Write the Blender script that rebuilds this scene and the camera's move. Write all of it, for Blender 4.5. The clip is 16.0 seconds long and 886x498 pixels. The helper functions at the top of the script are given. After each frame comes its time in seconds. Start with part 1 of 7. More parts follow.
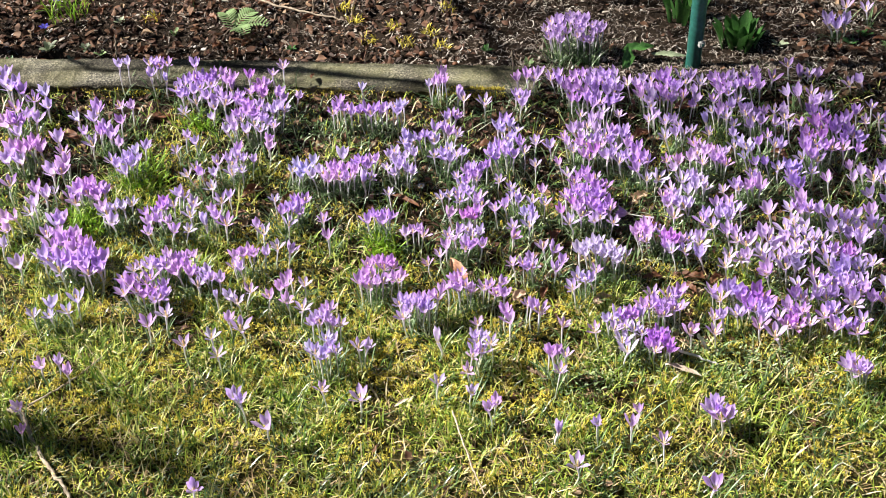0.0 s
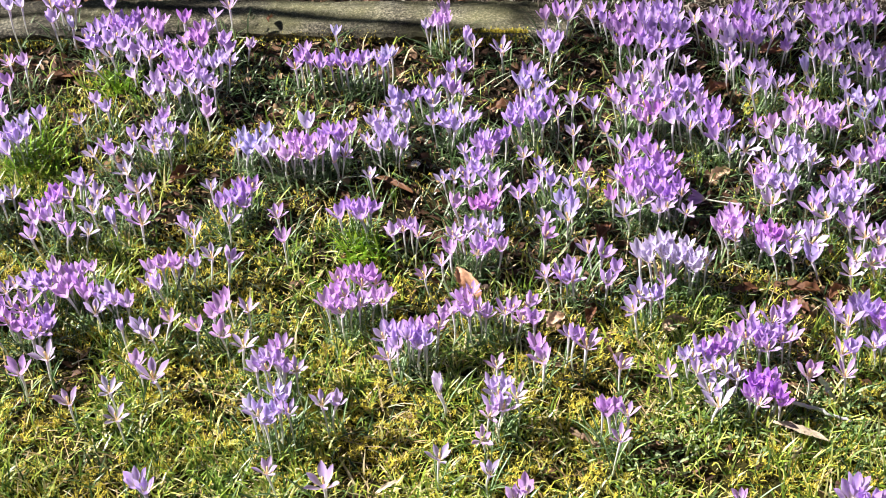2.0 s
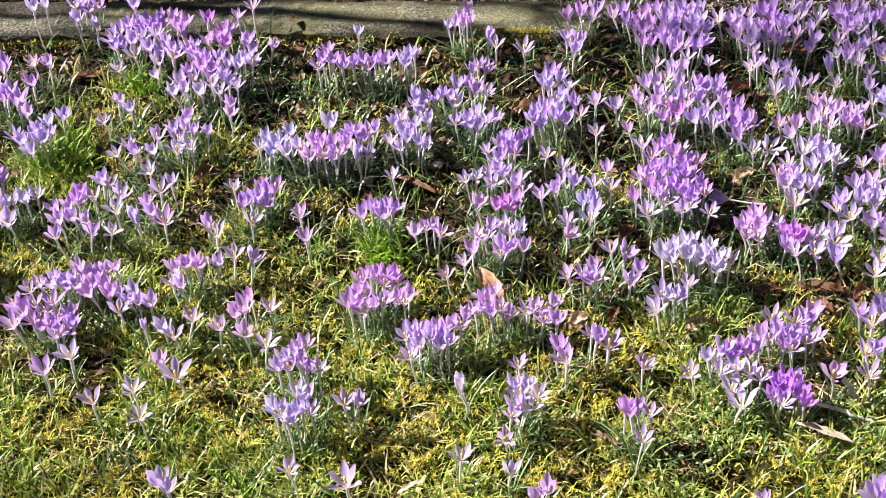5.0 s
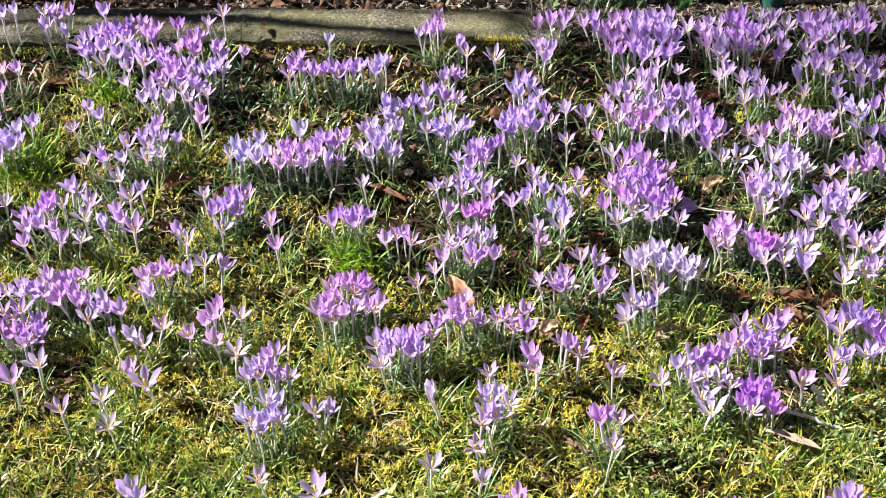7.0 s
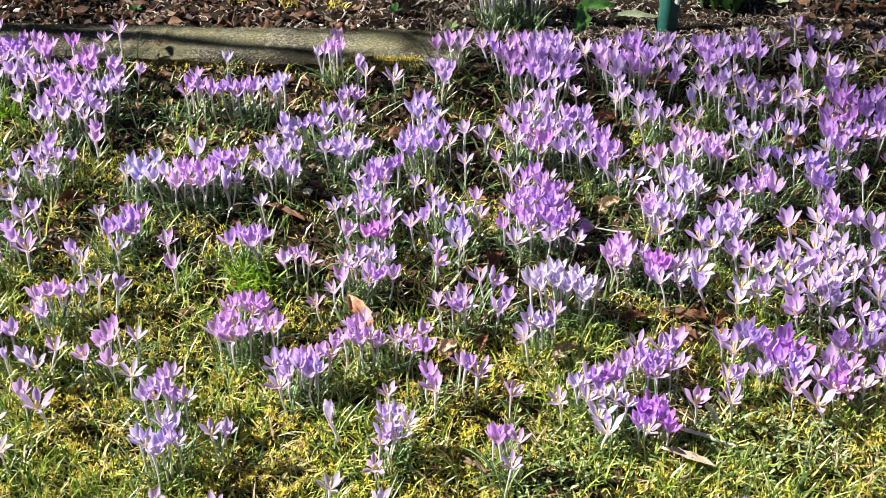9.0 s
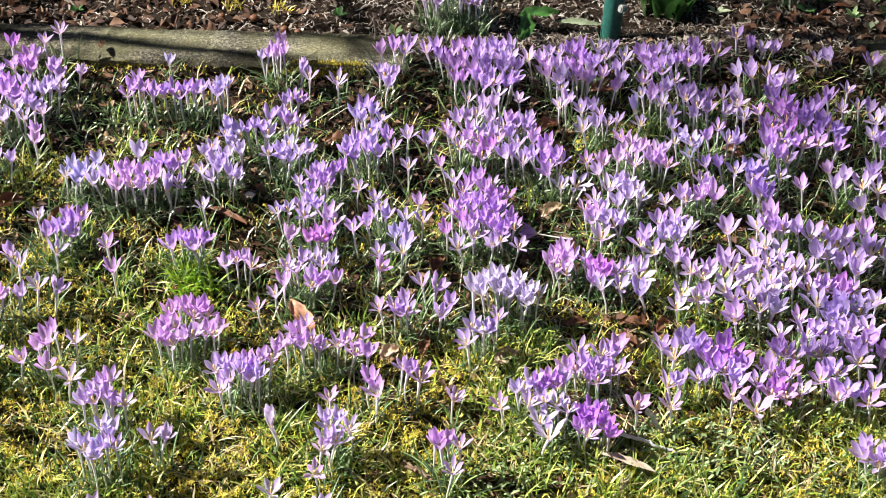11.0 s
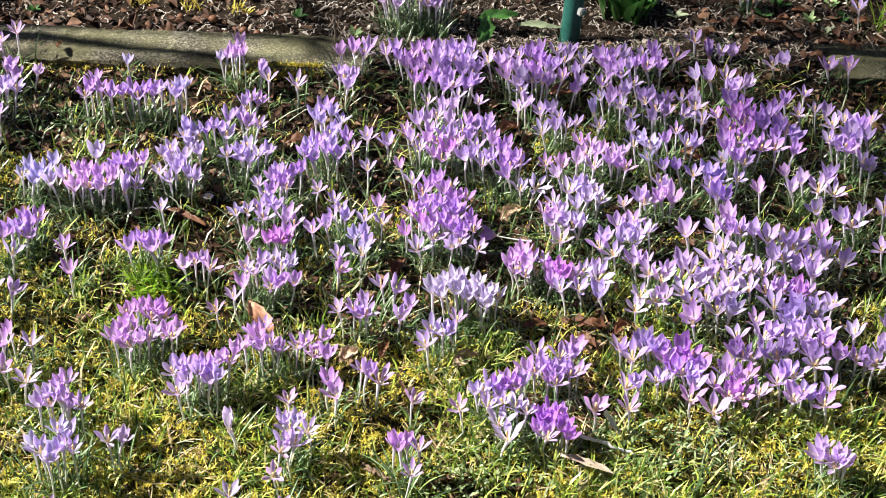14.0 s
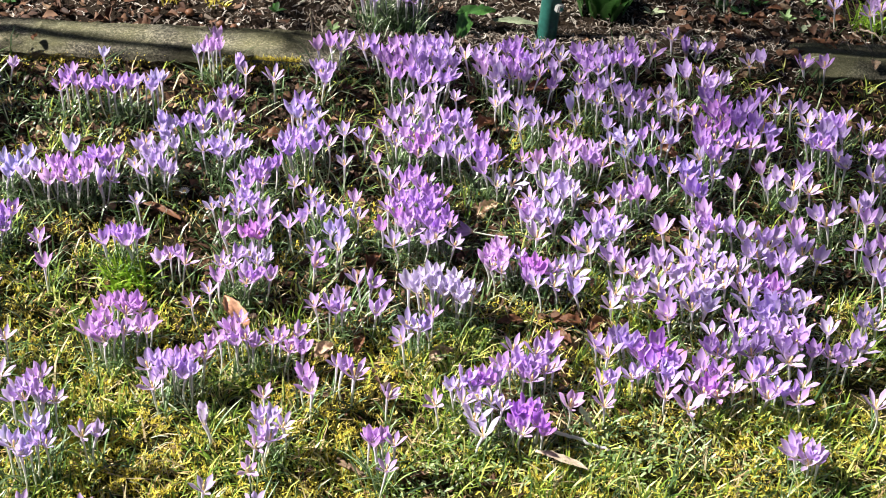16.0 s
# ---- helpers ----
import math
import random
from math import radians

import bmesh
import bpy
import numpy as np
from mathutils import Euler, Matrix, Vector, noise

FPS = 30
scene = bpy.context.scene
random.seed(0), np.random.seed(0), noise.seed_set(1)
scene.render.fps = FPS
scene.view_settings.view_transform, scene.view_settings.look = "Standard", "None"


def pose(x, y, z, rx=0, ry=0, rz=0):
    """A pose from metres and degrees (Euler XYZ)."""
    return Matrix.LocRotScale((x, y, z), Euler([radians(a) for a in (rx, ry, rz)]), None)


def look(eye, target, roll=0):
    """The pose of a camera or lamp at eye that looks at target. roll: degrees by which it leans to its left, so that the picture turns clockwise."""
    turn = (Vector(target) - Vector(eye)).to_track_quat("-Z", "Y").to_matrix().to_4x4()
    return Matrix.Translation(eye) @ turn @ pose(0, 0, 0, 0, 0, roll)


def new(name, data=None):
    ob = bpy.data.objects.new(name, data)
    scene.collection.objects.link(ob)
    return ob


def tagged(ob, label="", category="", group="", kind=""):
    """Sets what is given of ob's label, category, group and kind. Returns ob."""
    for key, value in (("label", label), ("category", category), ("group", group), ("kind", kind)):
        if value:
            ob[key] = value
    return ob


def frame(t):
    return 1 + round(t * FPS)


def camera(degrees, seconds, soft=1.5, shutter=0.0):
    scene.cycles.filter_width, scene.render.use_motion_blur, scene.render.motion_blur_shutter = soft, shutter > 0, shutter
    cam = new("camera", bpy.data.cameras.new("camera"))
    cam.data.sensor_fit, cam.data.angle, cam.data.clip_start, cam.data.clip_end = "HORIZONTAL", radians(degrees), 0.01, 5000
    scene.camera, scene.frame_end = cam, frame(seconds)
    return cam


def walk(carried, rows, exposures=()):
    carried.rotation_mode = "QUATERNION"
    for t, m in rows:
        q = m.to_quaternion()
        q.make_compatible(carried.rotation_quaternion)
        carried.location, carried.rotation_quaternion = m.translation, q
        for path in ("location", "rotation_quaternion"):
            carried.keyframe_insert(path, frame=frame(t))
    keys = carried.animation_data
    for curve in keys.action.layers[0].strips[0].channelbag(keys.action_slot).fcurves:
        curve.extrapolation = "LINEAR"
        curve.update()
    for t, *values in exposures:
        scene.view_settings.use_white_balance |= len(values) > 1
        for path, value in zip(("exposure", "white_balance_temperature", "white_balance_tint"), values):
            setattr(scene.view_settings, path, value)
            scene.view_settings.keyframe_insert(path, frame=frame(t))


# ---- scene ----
# ---- camera ----
cam = camera(34.23, 16.0, soft=0.95)
ROWS = [
    (0.0, -0.034, -0.691, 1.986, -1.00, -40.88, -1.43),
    (0.5, -0.013, -0.369, 1.751, -0.30, -41.52, -2.47),
    (1.0, -0.001, -0.106, 1.531, 0.05, -41.80, -2.83),
    (1.5, -0.001, -0.066, 1.503, 0.02, -41.84, -2.95),
    (2.0, 0.000, 0.000, 1.450, -0.05, -41.97, -2.89),
    (2.5, 0.000, 0.000, 1.450, -0.08, -42.02, -2.93),
    (3.0, 0.000, 0.000, 1.450, 0.00, -42.00, -3.00),
    (3.5, 0.000, 0.000, 1.450, 0.36, -41.93, -3.22),
    (4.0, 0.000, 0.000, 1.450, 1.07, -41.93, -3.72),
    (6.5, 0.000, 0.000, 1.450, 1.10, -41.77, -3.54),
    (7.0, 0.000, 0.000, 1.450, -0.44, -41.67, -2.56),
    (7.5, 0.000, 0.000, 1.450, -2.18, -41.47, -1.52),
    (8.0, 0.000, 0.000, 1.450, -3.34, -41.11, -0.66),
    (8.5, 0.000, 0.000, 1.450, -4.85, -41.08, 0.38),
    (9.0, 0.000, 0.000, 1.450, -5.81, -40.94, 1.06),
    (11.5, 0.000, 0.000, 1.450, -9.40, -40.58, 3.89),
    (12.0, 0.000, 0.000, 1.450, -9.82, -40.50, 4.18),
    (12.5, 0.000, 0.000, 1.450, -10.01, -40.42, 4.25),
    (13.0, 0.000, 0.000, 1.450, -10.35, -40.36, 4.53),
    (13.5, 0.000, 0.000, 1.450, -10.60, -40.34, 4.68),
    (14.0, 0.000, 0.000, 1.450, -10.93, -40.45, 4.92),
    (14.5, 0.000, 0.000, 1.450, -11.27, -40.53, 5.25),
    (15.0, 0.000, 0.000, 1.450, -11.72, -40.59, 5.63),
    (15.5, 0.000, 0.000, 1.450, -11.94, -40.55, 5.82),
    (16.0, 0.000, 0.000, 1.450, -12.19, -40.53, 6.05),
]
walk(cam, [(t, pose(x, y, z, 90 + pitch, 0, yaw) @ pose(0, 0, 0, 0, 0, roll)) for t, x, y, z, yaw, pitch, roll in ROWS])

# ---- light ----
SUN_ELEVATION, SUN_BEARING = 42.0, 80.0   # bearing: degrees to the left of straight ahead (+y)
to_sun = Vector((-math.sin(radians(SUN_BEARING)) * math.cos(radians(SUN_ELEVATION)),
                 math.cos(radians(SUN_BEARING)) * math.cos(radians(SUN_ELEVATION)), math.sin(radians(SUN_ELEVATION))))
world = bpy.data.worlds.new("sky")
scene.world = world
world.use_nodes = True
sky = world.node_tree.nodes.new("ShaderNodeTexSky")
sky.sky_type, sky.sun_disc = "NISHITA", False
sky.sun_elevation, sky.sun_rotation = radians(SUN_ELEVATION), radians(-SUN_BEARING)
back = world.node_tree.nodes["Background"]
back.inputs["Strength"].default_value = 0.013
world.node_tree.links.new(sky.outputs["Color"], back.inputs["Color"])
sun_data = bpy.data.lights.new("sun", "SUN")
sun_data.energy, sun_data.angle, sun_data.color = 5.0, radians(0.53), (1.0, 0.94, 0.87)
sun = new("sun", sun_data)
sun.matrix_world = look(to_sun * 20, (0, 0, 0))
scene.view_settings.exposure = 1.57


# ---- materials ----
def material(name, rough=0.6, gloss=0.3):
    m = bpy.data.materials.new(name)
    m.use_nodes = True
    n = m.node_tree.nodes
    b = n["Principled BSDF"]
    b.inputs["Roughness"].default_value = rough
    b.inputs["Specular IOR Level"].default_value = gloss
    return m, n, m.node_tree.links, b


def ramp(n, stops):
    r = n.new("ShaderNodeValToRGB")
    e = r.color_ramp.elements
    while len(e) < len(stops):
        e.new(0.5)
    for k, (p, c) in zip(e, stops):
        k.position, k.color = p, (*c, 1)
    return r


def noise_node(n, l, scale, detail=4.0, where="Object", rough=0.55):
    c = n.new("ShaderNodeTexCoord")
    t = n.new("ShaderNodeTexNoise")
    t.inputs["Scale"].default_value, t.inputs["Detail"].default_value, t.inputs["Roughness"].default_value = scale, detail, rough
    l.new(c.outputs[where], t.inputs["Vector"])
    return t


def mixed(n, l, a, b, fac, mode="MIX"):
    """A colour mix; a, b and fac are sockets or values."""
    x = n.new("ShaderNodeMix")
    x.data_type, x.blend_type = "RGBA", mode
    for key, v in (("Factor", fac), ("A", a), ("B", b)):
        s = next(i for i in x.inputs if i.name == key and (i.type == "RGBA" or key == "Factor" and i.type == "VALUE"))
        if isinstance(v, (int, float)):
            s.default_value = v
        elif isinstance(v, tuple):
            s.default_value = (*v, 1)
        else:
            l.new(v, s)
    return next(o for o in x.outputs if o.type == "RGBA")


def bumped(n, l, b, height, strength, distance):
    k = n.new("ShaderNodeBump")
    k.inputs["Strength"].default_value, k.inputs["Distance"].default_value = strength, distance
    l.new(height, k.inputs["Height"])
    l.new(k.outputs["Normal"], b.inputs["Normal"])


def thin(m, n, l, b, colour, share):
    """Lets light through a thin petal or leaf."""
    t = n.new("ShaderNodeBsdfTranslucent")
    l.new(colour, t.inputs["Color"])
    x = n.new("ShaderNodeMixShader")
    x.inputs[0].default_value = share
    l.new(b.outputs[0], x.inputs[1])
    l.new(t.outputs[0], x.inputs[2])
    l.new(x.outputs[0], n["Material Output"].inputs["Surface"])


def petal_material(name, base, body, tip, jitter):
    """Pale throat, lilac blade and deeper tip, with fine lengthwise veins; every flower differs a little."""
    m, n, l, b = material(name, 0.6, 0.16)
    uv = n.new("ShaderNodeUVMap")
    sep = n.new("ShaderNodeSeparateXYZ")
    l.new(uv.outputs[0], sep.inputs[0])
    r = ramp(n, [(0.0, (0.85, 0.64, 0.32)), (0.12, (0.84, 0.75, 0.60)), (0.25, base), (0.5, tuple((p + 3 * q) / 4 for p, q in zip(base, body))), (0.75, body), (1.0, tip)])
    l.new(sep.outputs["Y"], r.inputs[0])
    stretch = n.new("ShaderNodeVectorMath")
    stretch.operation = "MULTIPLY"
    stretch.inputs[1].default_value = (26, 1.6, 1)
    l.new(uv.outputs[0], stretch.inputs[0])
    t = n.new("ShaderNodeTexNoise")
    t.inputs["Scale"].default_value, t.inputs["Detail"].default_value = 1.0, 3.0
    l.new(stretch.outputs[0], t.inputs["Vector"])
    v = ramp(n, [(0.35, (0.86, 0.80, 0.91)), (0.62, (1.0, 1.0, 1.0))])
    l.new(t.outputs[0], v.inputs[0])
    veined = mixed(n, l, r.outputs[0], v.outputs[0], 0.7, "MULTIPLY")
    rib = ramp(n, [(0.0, (1.10, 1.14, 1.05)), (0.22, (1.03, 1.04, 1.02)), (0.44, (0.87, 0.80, 0.94)), (0.56, (0.87, 0.80, 0.94)), (0.78, (1.03, 1.04, 1.02)), (1.0, (1.10, 1.14, 1.05))])
    l.new(sep.outputs["X"], rib.inputs[0])
    veined = mixed(n, l, veined, rib.outputs[0], 0.9, "MULTIPLY")
    info, island = n.new("ShaderNodeObjectInfo"), n.new("ShaderNodeNewGeometry")
    veined = mixed(n, l, veined, info.outputs["Color"], 1.0, "MULTIPLY")
    add = n.new("ShaderNodeMath")
    add.operation = "ADD"
    l.new(info.outputs["Random"], add.inputs[0])
    l.new(island.outputs["Random Per Island"], add.inputs[1])
    half = n.new("ShaderNodeMath")
    half.operation = "MULTIPLY"
    half.inputs[1].default_value = 0.5
    l.new(add.outputs[0], half.inputs[0])
    shade = ramp(n, [(0.1, tuple(1 - jitter * k for k in (0.9, 1.2, 0.35))), (0.5, (1, 1, 1)), (0.9, tuple(1 + jitter * k for k in (0.5, 0.75, 0.2)))])
    l.new(half.outputs[0], shade.inputs[0])
    c = mixed(n, l, veined, shade.outputs[0], 1.0, "MULTIPLY")
    l.new(c, b.inputs["Base Color"])
    thin(m, n, l, b, c, 0.52)
    return m


PETALS = {
    "white": petal_material("petal_white", (0.655, 0.595, 0.800), (0.611, 0.519, 0.811), (0.589, 0.480, 0.811), 0.08),
    "ivory": petal_material("petal_ivory", (0.719, 0.644, 0.775), (0.690, 0.604, 0.780), (0.675, 0.566, 0.780), 0.06),
    "lilac": petal_material("petal_lilac", (0.670, 0.571, 0.795), (0.593, 0.447, 0.790), (0.566, 0.397, 0.783), 0.12),
    "pink": petal_material("petal_pink", (0.699, 0.566, 0.790), (0.644, 0.421, 0.769), (0.613, 0.359, 0.755), 0.12),
    "violet": petal_material("petal_violet", (0.685, 0.539, 0.800), (0.581, 0.361, 0.775), (0.544, 0.299, 0.764), 0.13),
    "purple": petal_material("petal_purple", (0.660, 0.456, 0.785), (0.546, 0.259, 0.732), (0.500, 0.198, 0.713), 0.15),
    "mauve": petal_material("petal_mauve", (0.665, 0.465, 0.780), (0.596, 0.286, 0.722), (0.552, 0.228, 0.691), 0.14),
}


def stem_material():
    m, n, l, b = material("flower_tube", 0.5, 0.3)
    uv = n.new("ShaderNodeUVMap")
    sep = n.new("ShaderNodeSeparateXYZ")
    l.new(uv.outputs[0], sep.inputs[0])
    r = ramp(n, [(0.0, (0.62, 0.68, 0.48)), (0.45, (0.78, 0.79, 0.72)), (0.85, (0.76, 0.72, 0.80)), (1.0, (0.70, 0.62, 0.80))])
    l.new(sep.outputs["Y"], r.inputs[0])
    t = noise_node(n, l, 300, 2)
    c = mixed(n, l, r.outputs[0], t.outputs[1], 0.10, "OVERLAY")
    l.new(c, b.inputs["Base Color"])
    thin(m, n, l, b, c, 0.25)
    return m


def stamen_material():
    m, n, l, b = material("anther_orange", 0.7, 0.2)
    t = noise_node(n, l, 900, 2)
    r = ramp(n, [(0.3, (0.82, 0.52, 0.16)), (0.7, (0.88, 0.70, 0.34))])
    l.new(t.outputs[0], r.inputs[0])
    l.new(r.outputs[0], b.inputs["Base Color"])
    return m


def striped_leaf_material():
    """Crocus leaf: dark green with a pale stripe along the middle."""
    m, n, l, b = material("crocus_leaf", 0.42, 0.45)
    uv = n.new("ShaderNodeUVMap")
    sep = n.new("ShaderNodeSeparateXYZ")
    l.new(uv.outputs[0], sep.inputs[0])
    r = ramp(n, [(0.33, (0.065, 0.145, 0.035)), (0.46, (0.50, 0.58, 0.40)), (0.54, (0.50, 0.58, 0.40)), (0.67, (0.065, 0.145, 0.035))])
    l.new(sep.outputs["X"], r.inputs[0])
    g = n.new("ShaderNodeNewGeometry")
    v = ramp(n, [(0.0, (0.75, 0.8, 0.7)), (0.6, (1.0, 1.0, 1.0)), (1.0, (1.5, 1.35, 0.9))])
    l.new(g.outputs["Random Per Island"], v.inputs[0])
    c = mixed(n, l, r.outputs[0], v.outputs[0], 1.0, "MULTIPLY")
    l.new(c, b.inputs["Base Color"])
    thin(m, n, l, b, c, 0.3)
    return m


def island_material(name, stops, rough=0.6, gloss=0.3, through_light=0.0, grain=120.0):
    """Colours that differ from piece to piece, with grain."""
    m, n, l, b = material(name, rough, gloss)
    g = n.new("ShaderNodeNewGeometry")
    r = ramp(n, stops)
    l.new(g.outputs["Random Per Island"], r.inputs[0])
    t = noise_node(n, l, grain, 3)
    v = ramp(n, [(0.3, (0.72, 0.72, 0.72)), (0.7, (1.15, 1.15, 1.15))])
    l.new(t.outputs[0], v.inputs[0])
    c = mixed(n, l, r.outputs[0], v.outputs[0], 1.0, "MULTIPLY")
    l.new(c, b.inputs["Base Color"])
    if through_light:
        thin(m, n, l, b, c, through_light)
    return m


def object_material(name, stops, rough=0.6, gloss=0.3, scale=60.0, bump=0.4, depth=0.002, through_light=0.0):
    """Mottled colour at two scales with relief."""
    m, n, l, b = material(name, rough, gloss)
    t, f = noise_node(n, l, scale, 5), noise_node(n, l, scale * 9, 4)
    r = ramp(n, stops)
    l.new(t.outputs[0], r.inputs[0])
    v = ramp(n, [(0.3, (0.7, 0.7, 0.7)), (0.7, (1.15, 1.15, 1.15))])
    l.new(f.outputs[0], v.inputs[0])
    c = mixed(n, l, r.outputs[0], v.outputs[0], 1.0, "MULTIPLY")
    l.new(c, b.inputs["Base Color"])
    bumped(n, l, b, f.outputs[0], bump, depth)
    if through_light:
        thin(m, n, l, b, c, through_light)
    return m


STEM, STAMEN, STRIPED = stem_material(), stamen_material(), striped_leaf_material()
GRASS = island_material("grass", [(0.0, (0.0388, 0.0901, 0.0136)), (0.35, (0.156, 0.265, 0.0341)), (0.65, (0.421, 0.53, 0.0795)), (0.88, (0.643, 0.657, 0.227)), (1.0, (0.777, 0.678, 0.432))], 0.36, 0.5, 0.36)
TURF = island_material("turf", [(0.0, (0.0549, 0.106, 0.0148)), (0.3, (0.22, 0.307, 0.0341)), (0.65, (0.516, 0.541, 0.0681)), (0.9, (0.714, 0.668, 0.148)), (1.0, (0.725, 0.615, 0.341))], 0.45, 0.4, 0.36)
DARK_LEAF = island_material("dark_narrow_leaf", [(0.0, (0.018, 0.045, 0.012)), (0.55, (0.065, 0.125, 0.038)), (0.85, (0.17, 0.25, 0.10)), (1.0, (0.48, 0.53, 0.38))], 0.30, 0.6, 0.22)
MOSS = island_material("moss", [(0.0, (0.161, 0.14, 0.0276)), (0.35, (0.535, 0.458, 0.0631)), (0.8, (0.792, 0.671, 0.103)), (1.0, (0.823, 0.759, 0.298))], 0.7, 0.2, 0.32)
STRAW = island_material("dry_grass", [(0.0, (0.16, 0.10, 0.045)), (0.5, (0.38, 0.28, 0.14)), (1.0, (0.60, 0.51, 0.32))], 0.7, 0.2)
CHIPS = island_material("wood_chips", [(0.0, (0.016, 0.010, 0.008)), (0.4, (0.050, 0.032, 0.023)), (0.66, (0.112, 0.082, 0.061)), (0.86, (0.235, 0.195, 0.157)), (1.0, (0.52, 0.48, 0.42))], 0.75, 0.25)
SHAVINGS = island_material("wood_shavings", [(0.0, (0.05, 0.038, 0.030)), (0.5, (0.18, 0.150, 0.122)), (0.85, (0.34, 0.30, 0.26)), (1.0, (0.54, 0.50, 0.44))], 0.7, 0.25)
LITTER = island_material("leaf_litter", [(0.0, (0.028, 0.014, 0.009)), (0.5, (0.085, 0.041, 0.024)), (0.9, (0.18, 0.10, 0.06)), (1.0, (0.34, 0.24, 0.15))], 0.65, 0.25, 0.15)
CLOVER = island_material("ground_weed_leaf", [(0.0, (0.11, 0.20, 0.06)), (0.7, (0.30, 0.40, 0.17)), (1.0, (0.46, 0.55, 0.30))], 0.45, 0.4, 0.30)
CRUMBS = island_material("soil_crumb", [(0.0, (0.010, 0.007, 0.005)), (0.6, (0.035, 0.023, 0.016)), (0.92, (0.10, 0.07, 0.05)), (1.0, (0.34, 0.28, 0.22))], 0.85, 0.15)
BROWN_LEAF = object_material("brown_leaf", [(0.3, (0.085, 0.034, 0.018)), (0.7, (0.23, 0.105, 0.05))], 0.55, 0.35, 40, 0.5, 0.001, 0.15)
TAN_LEAF = object_material("tan_leaf", [(0.3, (0.42, 0.28, 0.18)), (0.7, (0.66, 0.50, 0.36))], 0.55, 0.35, 40, 0.4, 0.001, 0.15)
RUST_LEAF = object_material("rust_leaf", [(0.3, (0.56, 0.28, 0.16)), (0.7, (0.70, 0.41, 0.27))], 0.55, 0.35, 40, 0.4, 0.001, 0.2)
STRAW_LEAF = object_material("straw_leaf", [(0.3, (0.56, 0.46, 0.34)), (0.7, (0.74, 0.66, 0.52))], 0.55, 0.35, 40, 0.4, 0.001, 0.2)
DRY_STRIP = object_material("dry_strip", [(0.3, (0.30, 0.24, 0.18)), (0.7, (0.46, 0.39, 0.30))], 0.65, 0.25, 60, 0.4, 0.001, 0.1)
TWIG = object_material("twig_bark", [(0.3, (0.22, 0.17, 0.12)), (0.7, (0.50, 0.42, 0.32))], 0.8, 0.2, 90, 0.6, 0.002)
BARK_BROWN = object_material("brown_bark", [(0.3, (0.11, 0.07, 0.045)), (0.7, (0.27, 0.19, 0.13))], 0.85, 0.2, 80, 0.7, 0.002)
GREEN_LEAF = object_material("broad_green_leaf", [(0.3, (0.035, 0.10, 0.025)), (0.7, (0.07, 0.19, 0.04))], 0.4, 0.45, 30, 0.3, 0.001, 0.25)
PALE_LEAF = object_material("pale_green_leaf", [(0.3, (0.20, 0.25, 0.15)), (0.7, (0.32, 0.37, 0.24))], 0.45, 0.4, 30, 0.3, 0.001, 0.25)
FERN = object_material("fern_green", [(0.3, (0.16, 0.26, 0.10)), (0.7, (0.30, 0.42, 0.19))], 0.5, 0.35, 40, 0.3, 0.001, 0.3)
BLUE = object_material("blue_petal", [(0.3, (0.10, 0.09, 0.62)), (0.7, (0.17, 0.14, 0.80))], 0.5, 0.3, 90, 0.2, 0.0005, 0.35)
WHITE_RAY = object_material("white_ray", [(0.3, (0.74, 0.74, 0.72)), (0.7, (0.82, 0.82, 0.80))], 0.5, 0.3, 90, 0.2, 0.0005, 0.3)
POST = object_material("green_paint", [(0.3, (0.018, 0.105, 0.085)), (0.7, (0.03, 0.15, 0.12))], 0.45, 0.4, 14, 0.25, 0.001)
STEEL = object_material("dull_zinc", [(0.3, (0.22, 0.23, 0.22)), (0.7, (0.36, 0.37, 0.36))], 0.5, 0.5, 80, 0.3, 0.0005)


